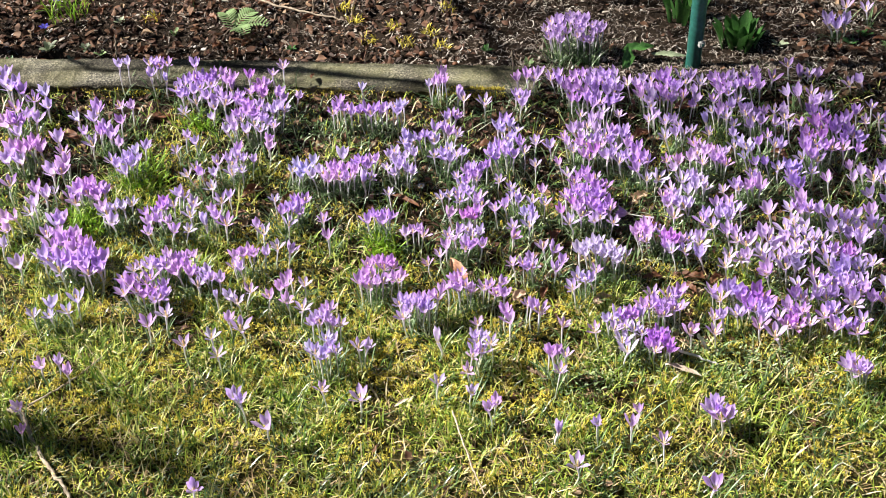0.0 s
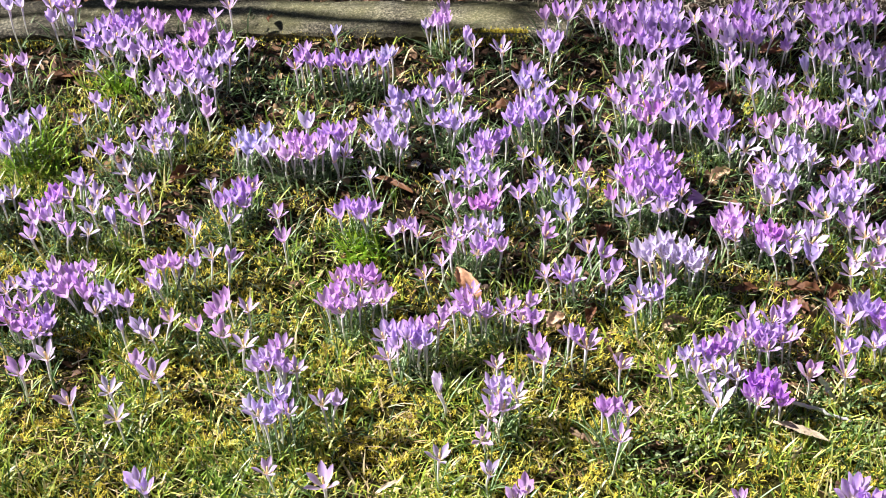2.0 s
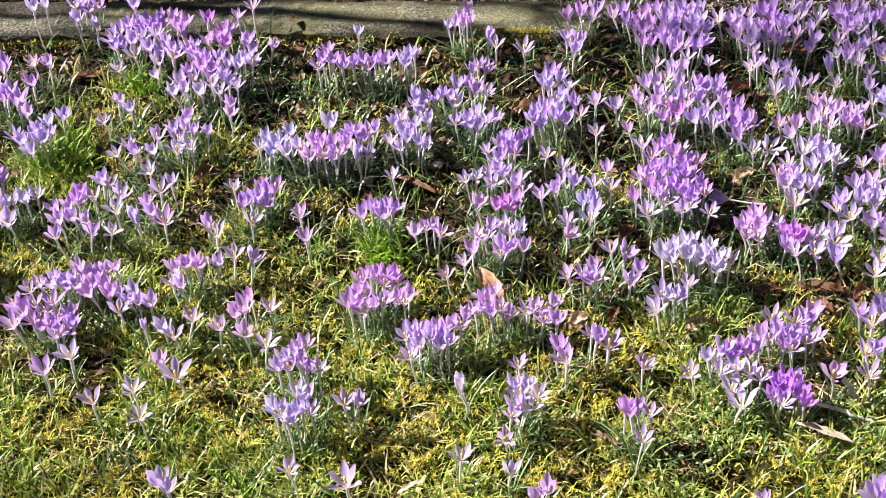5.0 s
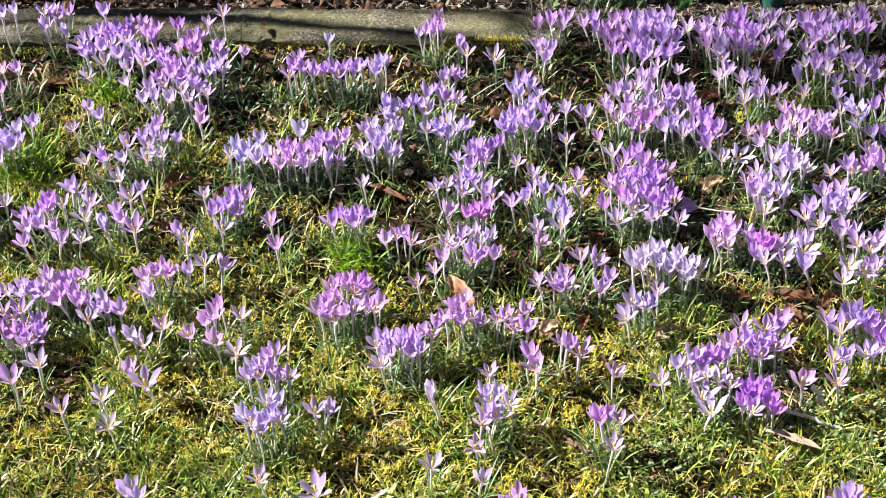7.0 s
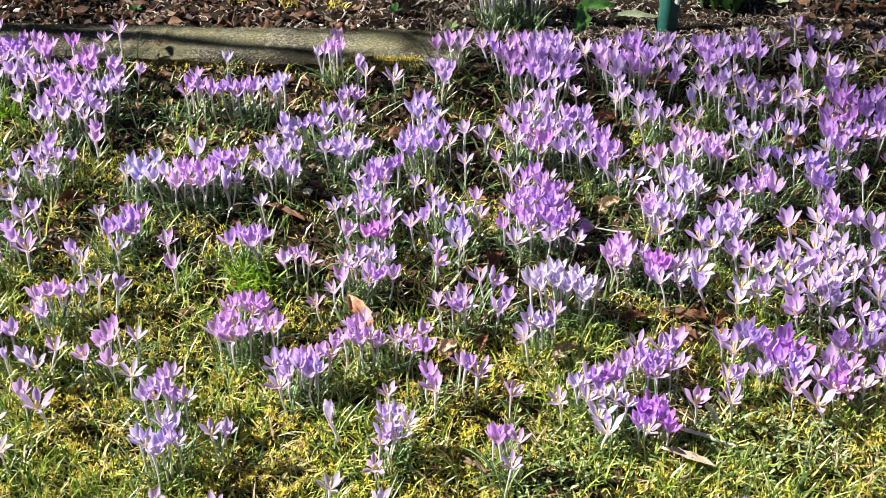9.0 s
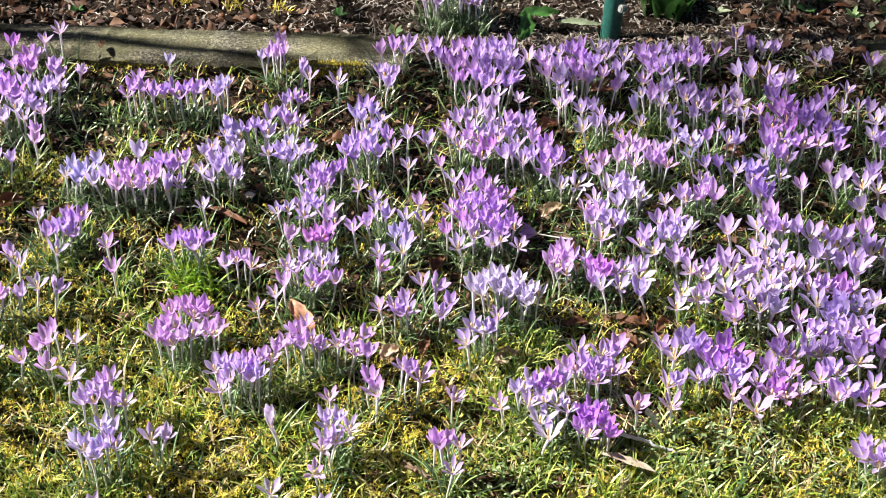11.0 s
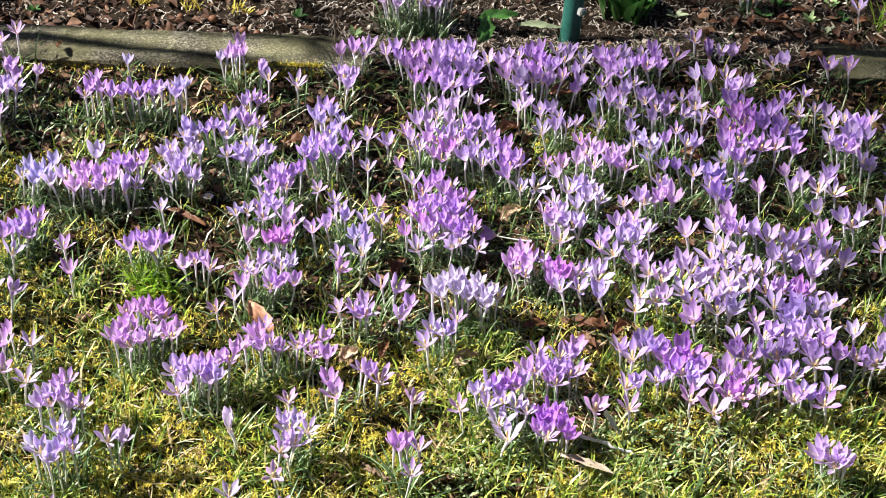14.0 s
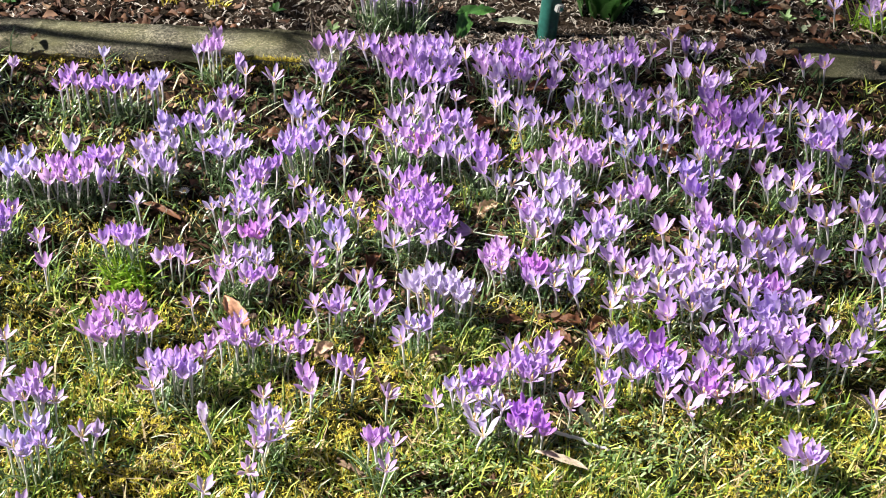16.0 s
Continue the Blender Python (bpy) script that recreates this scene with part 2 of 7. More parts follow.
def soil_material():
    """Dark damp soil, mossy in the lawn."""
    m, n, l, b = material("soil_and_moss", 0.9, 0.15)
    a, f, k = noise_node(n, l, 7, 6), noise_node(n, l, 90, 6, rough=0.7), noise_node(n, l, 420, 3)
    soil = ramp(n, [(0.3, (0.010, 0.007, 0.004)), (0.55, (0.026, 0.017, 0.010)), (0.75, (0.07, 0.045, 0.028))])
    l.new(f.outputs[0], soil.inputs[0])
    green = ramp(n, [(0.34, (0.010, 0.010, 0.003)), (0.55, (0.045, 0.041, 0.008)), (0.72, (0.16, 0.14, 0.026))])
    l.new(f.outputs[0], green.inputs[0])
    pos = n.new("ShaderNodeNewGeometry")
    sep = n.new("ShaderNodeSeparateXYZ")
    l.new(pos.outputs["Position"], sep.inputs[0])
    lawn = n.new("ShaderNodeMapRange")
    for key, v in (("From Min", 2.1), ("From Max", 1.3), ("To Min", -0.25), ("To Max", 0.55)):
        lawn.inputs[key].default_value = v
    along = n.new("ShaderNodeMath")
    along.operation, along.inputs[1].default_value = "MULTIPLY_ADD", 0.075
    l.new(sep.outputs["X"], along.inputs[0])
    l.new(sep.outputs["Y"], along.inputs[2])
    l.new(along.outputs[0], lawn.inputs["Value"])
    add = n.new("ShaderNodeMath")
    l.new(a.outputs[0], add.inputs[0])
    l.new(lawn.outputs[0], add.inputs[1])
    mask = ramp(n, [(0.5, (0, 0, 0)), (0.75, (1, 1, 1))])
    l.new(add.outputs[0], mask.inputs[0])
    c = mixed(n, l, soil.outputs[0], green.outputs[0], mask.outputs[0])
    # away from the crocuses the lawn is close turf
    off = n.new("ShaderNodeVectorMath")
    off.operation = "DISTANCE"
    off.inputs[1].default_value = (0.1, 1.55, 0.0)
    l.new(pos.outputs["Position"], off.inputs[0])
    away, front = n.new("ShaderNodeMapRange"), n.new("ShaderNodeMapRange")
    for node, low, high in ((away, 1.15, 2.2), (front, 2.13, 2.05)):
        node.inputs["From Min"].default_value, node.inputs["From Max"].default_value = low, high
    l.new(off.outputs["Value"], away.inputs["Value"])
    l.new(along.outputs[0], front.inputs["Value"])
    both = n.new("ShaderNodeMath")
    both.operation = "MULTIPLY"
    l.new(away.outputs[0], both.inputs[0])
    l.new(front.outputs[0], both.inputs[1])
    turf = ramp(n, [(0.3, (0.07, 0.075, 0.014)), (0.5, (0.21, 0.21, 0.038)), (0.7, (0.34, 0.32, 0.075))])
    l.new(f.outputs[0], turf.inputs[0])
    c = mixed(n, l, c, turf.outputs[0], both.outputs[0])
    l.new(c, b.inputs["Base Color"])
    sumh = n.new("ShaderNodeMath")
    l.new(f.outputs[0], sumh.inputs[0])
    l.new(k.outputs[0], sumh.inputs[1])
    bumped(n, l, b, sumh.outputs[0], 0.9, 0.008)
    return m


def concrete_material():
    m, n, l, b = material("weathered_concrete", 0.9, 0.2)
    a, f, k = noise_node(n, l, 11, 6), noise_node(n, l, 210, 6, rough=0.8), noise_node(n, l, 600, 2)
    r = ramp(n, [(0.38, (0.043, 0.040, 0.032)), (0.5, (0.085, 0.080, 0.065)), (0.62, (0.135, 0.130, 0.108))])
    l.new(a.outputs[0], r.inputs[0])
    v = ramp(n, [(0.42, (0.30, 0.30, 0.29)), (0.48, (0.85, 0.85, 0.85)), (0.52, (1.25, 1.25, 1.22)), (0.58, (2.7, 2.6, 2.4))])
    l.new(f.outputs[0], v.inputs[0])
    c = mixed(n, l, r.outputs[0], v.outputs[0], 1.0, "MULTIPLY")
    green = noise_node(n, l, 6, 5)
    gm = ramp(n, [(0.44, (0, 0, 0)), (0.62, (0.6, 0.6, 0.6))])
    l.new(green.outputs[0], gm.inputs[0])
    c2 = mixed(n, l, c, (0.15, 0.15, 0.075), gm.outputs[0])
    l.new(c2, b.inputs["Base Color"])
    grit = n.new("ShaderNodeTexVoronoi")
    grit.inputs["Scale"].default_value = 260
    grit.inputs["Randomness"].default_value = 1.0
    l.new(f.inputs["Vector"].links[0].from_socket, grit.inputs["Vector"])
    fleck = ramp(n, [(0.10, (2.6, 2.5, 2.35)), (0.26, (1, 1, 1)), (0.9, (0.9, 0.9, 0.9))])
    l.new(grit.outputs["Distance"], fleck.inputs[0])
    c3 = mixed(n, l, c2, fleck.outputs[0], 0.8, "MULTIPLY")
    drag = n.new("ShaderNodeVectorMath")
    drag.operation = "MULTIPLY"
    drag.inputs[1].default_value = (2.2, 16, 16)
    l.new(f.inputs["Vector"].links[0].from_socket, drag.inputs[0])
    streak = n.new("ShaderNodeTexNoise")
    streak.inputs["Scale"].default_value, streak.inputs["Detail"].default_value = 1.6, 5.0
    l.new(drag.outputs[0], streak.inputs["Vector"])
    stain = ramp(n, [(0.38, (0.40, 0.39, 0.37)), (0.5, (0.95, 0.95, 0.94)), (0.62, (1.4, 1.37, 1.3))])
    l.new(streak.outputs[0], stain.inputs[0])
    c4 = mixed(n, l, c3, stain.outputs[0], 0.9, "MULTIPLY")
    l.new(c4, b.inputs["Base Color"])
    height = n.new("ShaderNodeMath")
    l.new(f.outputs[0], height.inputs[0])
    l.new(k.outputs[0], height.inputs[1])
    bumped(n, l, b, height.outputs[0], 0.9, 0.004)
    return m


SOIL, CONCRETE = soil_material(), concrete_material()


# ---- mesh helpers ----
def mesh_of(name, verts, faces, mat, uvs=None, smooth=True):
    """A mesh from numpy arrays; every face has the same number of corners. uvs: one pair a corner's vertex."""
    verts, faces = np.asarray(verts, np.float32), np.asarray(faces, np.int32)
    me = bpy.data.meshes.new(name)
    k = faces.shape[1]
    me.vertices.add(len(verts))
    me.vertices.foreach_set("co", verts.ravel())
    me.loops.add(faces.size)
    me.loops.foreach_set("vertex_index", faces.ravel())
    me.polygons.add(len(faces))
    me.polygons.foreach_set("loop_start", np.arange(0, faces.size, k, dtype=np.int32))
    me.polygons.foreach_set("use_smooth", np.full(len(faces), smooth))
    if uvs is not None:
        layer = me.uv_layers.new(name="UVMap")
        layer.data.foreach_set("uv", np.asarray(uvs, np.float32)[faces.ravel()].ravel())
    me.update()
    me.validate()
    me.materials.append(mat)
    return me


def part(name, me, parent, label="", m=None):
    """One mesh object under a thing or a part. me: a mesh, shared between alike pieces."""
    ob = new(name, me)
    ob.parent = parent
    if m is not None:
        ob.matrix_basis = m
    return tagged(ob, label)


def empty(name, label, category, group="", at=(0, 0, 0), turn=0.0):
    ob = new(name)
    ob.empty_display_size = 0.02
    ob.matrix_basis = pose(*at, 0, 0, turn)
    return tagged(ob, label, category, group)


def grid_faces(rows, cols, start=0, wrap=False):
    i, j = np.meshgrid(np.arange(rows - 1), np.arange(cols if wrap else cols - 1), indexing="ij")
    a, b = i * cols + j, i * cols + (j + 1) % cols
    return (np.stack([a, b, b + cols, a + cols], -1).reshape(-1, 4) + start)


def joined(pieces):
    """Verts, faces and uvs of several pieces as one."""
    vs, fs, us, k = [], [], [], 0
    for v, f, u in pieces:
        vs.append(v)
        fs.append(f + k)
        us.append(u)
        k += len(v)
    return np.concatenate(vs), np.concatenate(fs), np.concatenate(us)


def tube(path, radii, sides=7):
    """A bent tapering rod along path."""
    path, n = np.asarray(path, float), len(path)
    ahead = np.gradient(path, axis=0)
    ahead /= np.linalg.norm(ahead, axis=1)[:, None]
    side = np.cross(ahead, (0.31, 0.9, 0.17))
    side /= np.linalg.norm(side, axis=1)[:, None]
    up = np.cross(ahead, side)
    a = np.linspace(0, 2 * math.pi, sides, endpoint=False)
    v = path[:, None] + np.asarray(radii)[:, None, None] * (np.cos(a)[None, :, None] * side[:, None] + np.sin(a)[None, :, None] * up[:, None])
    u = np.stack(np.meshgrid(np.arange(sides) / sides, np.linspace(0, 1, n)), -1).reshape(-1, 2)
    return v.reshape(-1, 3), grid_faces(n, sides, wrap=True), u


def blade(length, width, lean, bend, azimuth, at=(0, 0, 0), rows=6, fold=0.25, tip=0.08, twist=0.0):
    """A narrow folded leaf that rises from at, leans out and bends over."""
    s = np.linspace(0, 1, rows)
    ang = lean + bend * s
    step = length / (rows - 1)
    r = np.concatenate([[0], np.cumsum(np.sin(ang[:-1]) * step)])
    z = np.concatenate([[0], np.cumsum(np.cos(ang[:-1]) * step)])
    w = width * np.clip(np.minimum(1, 0.55 + 1.2 * s) * np.minimum(1, (1 - s) * 3.2 + tip), 0, 1) / 2
    out, side = np.array([math.cos(azimuth), math.sin(azimuth), 0]), np.array([-math.sin(azimuth), math.cos(azimuth), 0])
    lift = np.stack([-np.cos(ang), np.zeros(rows), np.sin(ang)], -1)
    v = []
    for k in range(rows):
        c = np.array(at) + out * r[k] + np.array([0, 0, z[k]])
        nrm = out * lift[k, 0] + np.array([0, 0, lift[k, 2]])
        sd = side * math.cos(twist * s[k]) + nrm * math.sin(twist * s[k])
        v += [c - sd * w[k] + nrm * fold * w[k], c, c + sd * w[k] + nrm * fold * w[k]]
    u = np.stack(np.meshgrid((0, 0.5, 1), s), -1).reshape(-1, 2)
    return np.array(v), grid_faces(rows, 3), u


def relief(x, y):
    """Height of the uneven ground."""
    broad = 0.011 * np.sin(4.1 * x + 1.3 * y + 0.4) * np.sin(3.3 * y - 1.1 * x + 1.0) + 0.005 * np.sin(13 * x + 2.0) * np.sin(11 * y + 5 * x)
    fine = 0.0035 * np.sin(47 * x + 11 * y) * np.sin(53 * y - 17 * x + 1.3) + 0.0025 * np.sin(83 * x - 31 * y + 0.7) * np.sin(71 * y + 23 * x)
    rim = 0.014 * np.exp(-((y - kerb_y(x)) / 0.09) ** 2)
    buried = np.clip((x - 0.13) / 0.16, 0, 1) * np.clip((1.13 - x) / 0.08, 0, 1)     # soil has crept over the kerb here
    return broad + fine - 0.006 + rim + 0.036 * buried * np.exp(-((y - kerb_y(x) - 0.055) / 0.085) ** 2)


def kerb_y(x):
    """The kerb's front edge."""
    return 2.150 - 0.075 * x + 0.012 * np.clip((x - 0.5) / 0.4, 0, 1) * np.clip((1.3 - x) / 0.3, 0, 1)


# ---- ground ----
def axis_lines(lo, hi, step, far):
    inner = np.arange(lo, hi + step / 2, step)
    out = [0.3, 0.9, 2.5, 7, 20, 60, 180, far]
    return np.concatenate([lo - np.array(out[::-1]), inner, hi + np.array(out)])


def build_ground():
    xs, ys = axis_lines(-1.6, 2.0, 0.0125, 600), axis_lines(0.4, 3.4, 0.0125, 600)
    X, Y = np.meshgrid(xs, ys)
    near = np.clip(1.5 - np.hypot(X - 0.2, Y - 1.9) / 3.0, 0, 1)
    Z = relief(X, Y) * near
    v = np.stack([X, Y, Z], -1).reshape(-1, 3)
    ob = new("ground", mesh_of("ground", v, grid_faces(len(ys), len(xs)), SOIL))
    tagged(ob, "uneven dark soil with moss under a spring lawn", "ground", kind="structure")


def build_kerb():
    """Worn concrete edging, slightly tilted, its arrises rounded and chipped."""
    xs = np.concatenate([np.arange(-5, -1.9, 0.1), np.arange(-1.9, 2.3, 0.012), np.arange(2.3, 6, 0.1)])
    prof = [(0.006, -0.10), (0.002, 0.012), (0.0, 0.026), (0.001, 0.030), (0.004, 0.0325), (0.022, 0.034), (0.05, 0.034), (0.08, 0.033), (0.106, 0.031), (0.120, 0.026), (0.126, -0.10)]
    rng = np.random.default_rng(5)
    rough = np.cumsum(rng.normal(0, 0.0012, (len(xs), len(prof))), 0)
    rough -= np.linspace(0, 1, len(xs))[:, None] * rough[-1]
    v = []
    for i, x in enumerate(xs):
        sunk = 0.016 * min(max((x - 0.14) / 0.2, 0), 1) * min(max((1.13 - x) / 0.06, 0), 1)
        for j, (dy, z) in enumerate(prof):
            dip = 0.25 * rough[i, j] + rng.normal(0, 0.0009)
            v.append((x, kerb_y(x) + dy + dip, z + (dip if 1 < j < 10 else 0) - 0.004 * math.sin(2.2 * x) - sunk))
    ob = new("kerb", mesh_of("kerb", v, grid_faces(len(xs), len(prof)), CONCRETE, smooth=False))
    tagged(ob, "weathered grey concrete edging strip between lawn and bed", "kerb", kind="structure")


build_ground()
build_kerb()


# ---- crocuses ----
# form: angle of the outer petals from upright at the foot and at the tip, in degrees, and how much steeper the inner ones stand
FORMS = {"bud": (16, -2, 3), "goblet": (38, 17, 8), "cup": (43, 25, 9), "open": (48, 39, 12), "star": (56, 56, 9)}


def petal(foot, tip, length, width, azimuth, start=0.0015, turn=0.0, rows=8, cols=5):
    s = np.linspace(0, 1, rows) ** 0.9
    ang = np.radians(foot + (tip - foot) * s ** 0.8)
    step = length * np.diff(s)
    r = start + np.concatenate([[0], np.cumsum(np.sin(ang[:-1]) * step)])
    z = np.concatenate([[0], np.cumsum(np.cos(ang[:-1]) * step)])
    low = np.clip(s / 0.62, 0, 1)
    w = width / 2 * np.where(s < 0.62, 0.22 + 0.78 * low * low * (3 - 2 * low), np.clip(1 - (np.clip(s - 0.62, 0, 1) / 0.38) ** 1.65, 0.004, 1) ** 0.95)
    q = np.linspace(-1, 1, cols)
    out, side = np.array([math.cos(azimuth), math.sin(azimuth), 0]), np.array([-math.sin(azimuth), math.cos(azimuth), 0])
    v = []
    for k in range(rows):
        inward = -out * math.cos(ang[k]) + np.array([0, 0, math.sin(ang[k])])
        for t in q:
            cup = 0.36 * w[k] * t * t
            v.append(out * r[k] + np.array([0, 0, z[k]]) + side * w[k] * (t + turn * s[k] * (1 - t * t)) + inward * cup)
    u = np.stack(np.meshgrid(np.linspace(0, 1, cols), s), -1).reshape(-1, 2)
    return np.array(v), grid_faces(rows, cols), u


def flower_petals(form, seed):
    """Three outer and three inner petals of one flower."""
    rng = random.Random(seed)
    foot, tip, steeper = FORMS[form]
    made = []
    for k in range(6):
        inner = k % 2
        spread = rng.uniform(-6, 8) * (0.4 if form == "bud" else 1)
        made.append(petal(foot - 0.5 * steeper * inner + spread * 0.4, tip - steeper * inner + spread, 0.0310 * rng.uniform(0.90, 1.08) * (0.93 if inner else 1),
                          0.0112 * rng.uniform(0.82, 1.12) * {"bud": 0.8, "open": 0.90, "star": 0.82}.get(form, 1), math.radians(60 * k + rng.uniform(-8, 8)), 0.0012 if inner else 0.002,
                          rng.uniform(-0.25, 0.25)))
    return made


def stigma():
    """The slender orange style that widens to a frilled top."""
    return tube([(0, 0, -0.002), (0.0003, 0, 0.006), (0.0004, 0.0004, 0.011), (0.0002, 0.0006, 0.016), (0, 0.0004, 0.0185), (0, 0.0004, 0.019)],
                (0.0005, 0.0007, 0.0012, 0.0019, 0.0014, 0.0003), 6)


def leaf_blade(k):
    rng = random.Random(300 + k)
    return blade(0.072 * rng.uniform(0.65, 1.2), rng.uniform(0.0023, 0.0034), rng.uniform(0.1, 0.55), rng.uniform(0.3, 1.5), 0.0, (0, 0, -0.004), 6)


def tuft(count, length, seed, spread=0.008):
    rng = random.Random(seed)
    return joined([blade(length * rng.uniform(0.6, 1.15), rng.uniform(0.0022, 0.0034), rng.uniform(0.1, 0.6), rng.uniform(0.3, 1.5), rng.uniform(0, 6.28),
                         (rng.uniform(-spread, spread), rng.uniform(-spread, spread), -0.004)) for _ in range(count)])


PETAL_MESH = {}      # (tone, form, variant) -> six petal meshes
FLOWER_MESH = {}     # (tone, form, variant) -> one mesh with all six
FORM_WIDTH, FORM_HEIGHT = {}, {}
VARIANTS = 4
for form in FORMS:
    shapes = [flower_petals(form, 100 * list(FORMS).index(form) + variant) for variant in range(VARIANTS)]
    every = np.concatenate([p[0] for six in shapes for p in six])
    FORM_WIDTH[form] = 2 * float(np.quantile(np.hypot(every[:, 0], every[:, 1]), 0.93))
    FORM_HEIGHT[form] = float(every[:, 2].max())
    for tone, mat in PETALS.items():
        for variant, six in enumerate(shapes):
            PETAL_MESH[tone, form, variant] = [mesh_of("petal", *p[:2], mat, p[2]) for p in six]
            v, f, u = joined(six)
            FLOWER_MESH[tone, form, variant] = mesh_of("flower", v, f, mat, u)
STIGMA_MESH = (lambda s: mesh_of("stigma", s[0], s[1], STAMEN, s[2]))(stigma())
THROAT_MESH = (lambda s: mesh_of("flower", s[0], s[1], STEM, s[2]))(tube([(0, 0, -0.004), (0, 0, -0.001), (0, 0, 0.002), (0, 0, 0.0045)], (0.0014, 0.0019, 0.0026, 0.0034), 8))
STEM_MESH = {}       # bow step -> a tube one metre high, to be scaled
for bow in range(4):
    s = np.linspace(0, 1, 7)
    amount = (-0.10, -0.03, 0.03, 0.10)[bow]
    path = np.stack([amount * np.sin(np.pi * s), 0.5 * amount * np.sin(np.pi * s + 0.5) - 0.5 * amount * math.sin(0.5) * (1 - s) + 0.5 * amount * math.sin(0.5) * s, s], -1)
    path -= path[0]
    path[:, :2] -= s[:, None] * path[-1, :2]
    v, f, u = tube(path * (1, 1, 1), (0.030, 0.027, 0.026, 0.027, 0.030, 0.036, 0.052))
    STEM_MESH[bow] = mesh_of("flower_tube", v, f, STEM, u)
LEAVES = [(lambda t: mesh_of("leaf", t[0], t[1], STRIPED, t[2]))(leaf_blade(k)) for k in range(8)]
BIG_TUFTS = [(lambda t: mesh_of("leaf_tuft", t[0], t[1], STRIPED, t[2]))(tuft(26, 0.085, 60 + k, 0.026)) for k in range(4)]
LEAN = {"white": "whitish", "ivory": "ivory-white", "lilac": "pale lilac", "pink": "pinkish lilac", "violet": "violet", "purple": "deep purple", "mauve": "deep rosy purple"}
STATE = {"bud": "closed", "goblet": "half-open", "cup": "half-open", "open": "open", "star": "wide-open star-shaped"}
crocus_rng = random.Random(11)
STOOLS = []          # where crocuses come up
NEAR = 1.44          # clumps this side of it have each petal as a piece of its own


TONES = {"w": "white", "i": "ivory", "l": "lilac", "p": "pink", "v": "violet", "u": "purple", "m": "mauve"}
SHAPES = {"b": "bud", "g": "goblet", "c": "cup", "o": "open", "s": "star"}


def bloom_pose(rng, foot, heart, form, width):
    """Stem pose and flower pose, for a stem from foot towards the flower's heart, in the thing's own space."""
    size = min(max(width / FORM_WIDTH[form], 0.70), 1.32)
    axis, sway = Vector(heart) - Vector(foot), 0.3 if form == "bud" else 1.0
    q = Vector((0, 0, 1)).rotation_difference(axis)
    tilt = q.to_matrix().to_4x4() @ Euler((rng.gauss(0.03, 0.10) * sway, rng.gauss(0, 0.10) * sway, 0)).to_matrix().to_4x4()
    head = Vector(heart) - tilt.to_3x3() @ Vector((0, 0, 0.52 * FORM_HEIGHT[form] * size))
    axis = head - Vector(foot)
    spin = Matrix.Rotation(rng.uniform(0, 6.28), 4, "Z")
    thick = 0.055 * size
    stem = Matrix.Translation(foot) @ Vector((0, 0, 1)).rotation_difference(axis).to_matrix().to_4x4() @ spin @ Matrix.Diagonal((thick, thick, axis.length, 1))
    return stem, Matrix.Translation(head) @ tilt @ spin @ Matrix.Scale(size, 4)


def grown(x, y):
    """Flowers at the sunny front and towards the open end of the lawn have opened a little larger."""
    return 1.12 - 0.11 * min(max((y - 1.35) / 0.4, 0), 1) + 0.13 * min(max((x - 0.35) / 0.2, 0), 1) * min(max((1.85 - y) / 0.2, 0), 1)


def sunward(x):
    """How far stems lean to the light, more so towards the open side of the lawn."""
    return 0.27 * max(x - 0.02, 0)


def add_leaves(rng, ob, x, y, count):
    for _ in range(count):
        part("leaf", LEAVES[rng.randrange(8)], ob, m=pose(x + rng.gauss(0, 0.004), y + rng.gauss(0, 0.004), 0, 0, 0, rng.uniform(0, 360)) @ Matrix.Scale(rng.uniform(0.75, 1.15), 4))


def tint(rng):
    """A slight cast of one stock's flowers: rosier, bluer, paler or deeper."""
    warm, deep = rng.gauss(0, 0.025), rng.gauss(0, 0.05)
    return tuple(min(1.06, k) for k in (1 + warm + 0.6 * deep, 1 - 0.4 * warm + 1.1 * deep, 1 - 0.5 * warm + 0.25 * deep)) + (1,)


def single(x, y, h, width, code):
    rng = crocus_rng
    tone, form, variant = TONES[code[0]], SHAPES[code[1]], rng.randrange(VARIANTS)
    lean_x, lean_y = (rng.gauss(0, 0.06) - sunward(x)) * h, rng.gauss(-0.02, 0.08) * h
    if form == "bud":
        lean_x, lean_y = 0.3 * lean_x, 0.3 * lean_y
    base = (x - lean_x, y - lean_y)
    STOOLS.append(base)
    ob = empty("crocus", f"{STATE[form]} {LEAN[tone]} crocus on a pale stalk in the lawn", "crocus", "crocuses in the lawn", (*base, 0))
    stem, flower = bloom_pose(rng, (0, 0, -0.008), (lean_x, lean_y, h), form, width * grown(x, y))
    part("stalk", STEM_MESH[rng.randrange(4)], ob, m=stem)
    cast = tint(rng)
    for me in PETAL_MESH[tone, form, variant]:
        part("petal", me, ob, m=flower).color = cast
    if form in ("open", "star") or form == "cup" and rng.random() < 0.35:
        part("stigma", STIGMA_MESH, ob, "orange stigma", m=flower)
    add_leaves(rng, ob, 0, 0, 3)


def singles(rows):
    """rows: x, y, height and width of each cup in millimetres; letters for its tone and shape."""
    for x, y, h, width, code in rows:
        single(x / 1000, y / 1000, h / 1000, width / 1000, code)


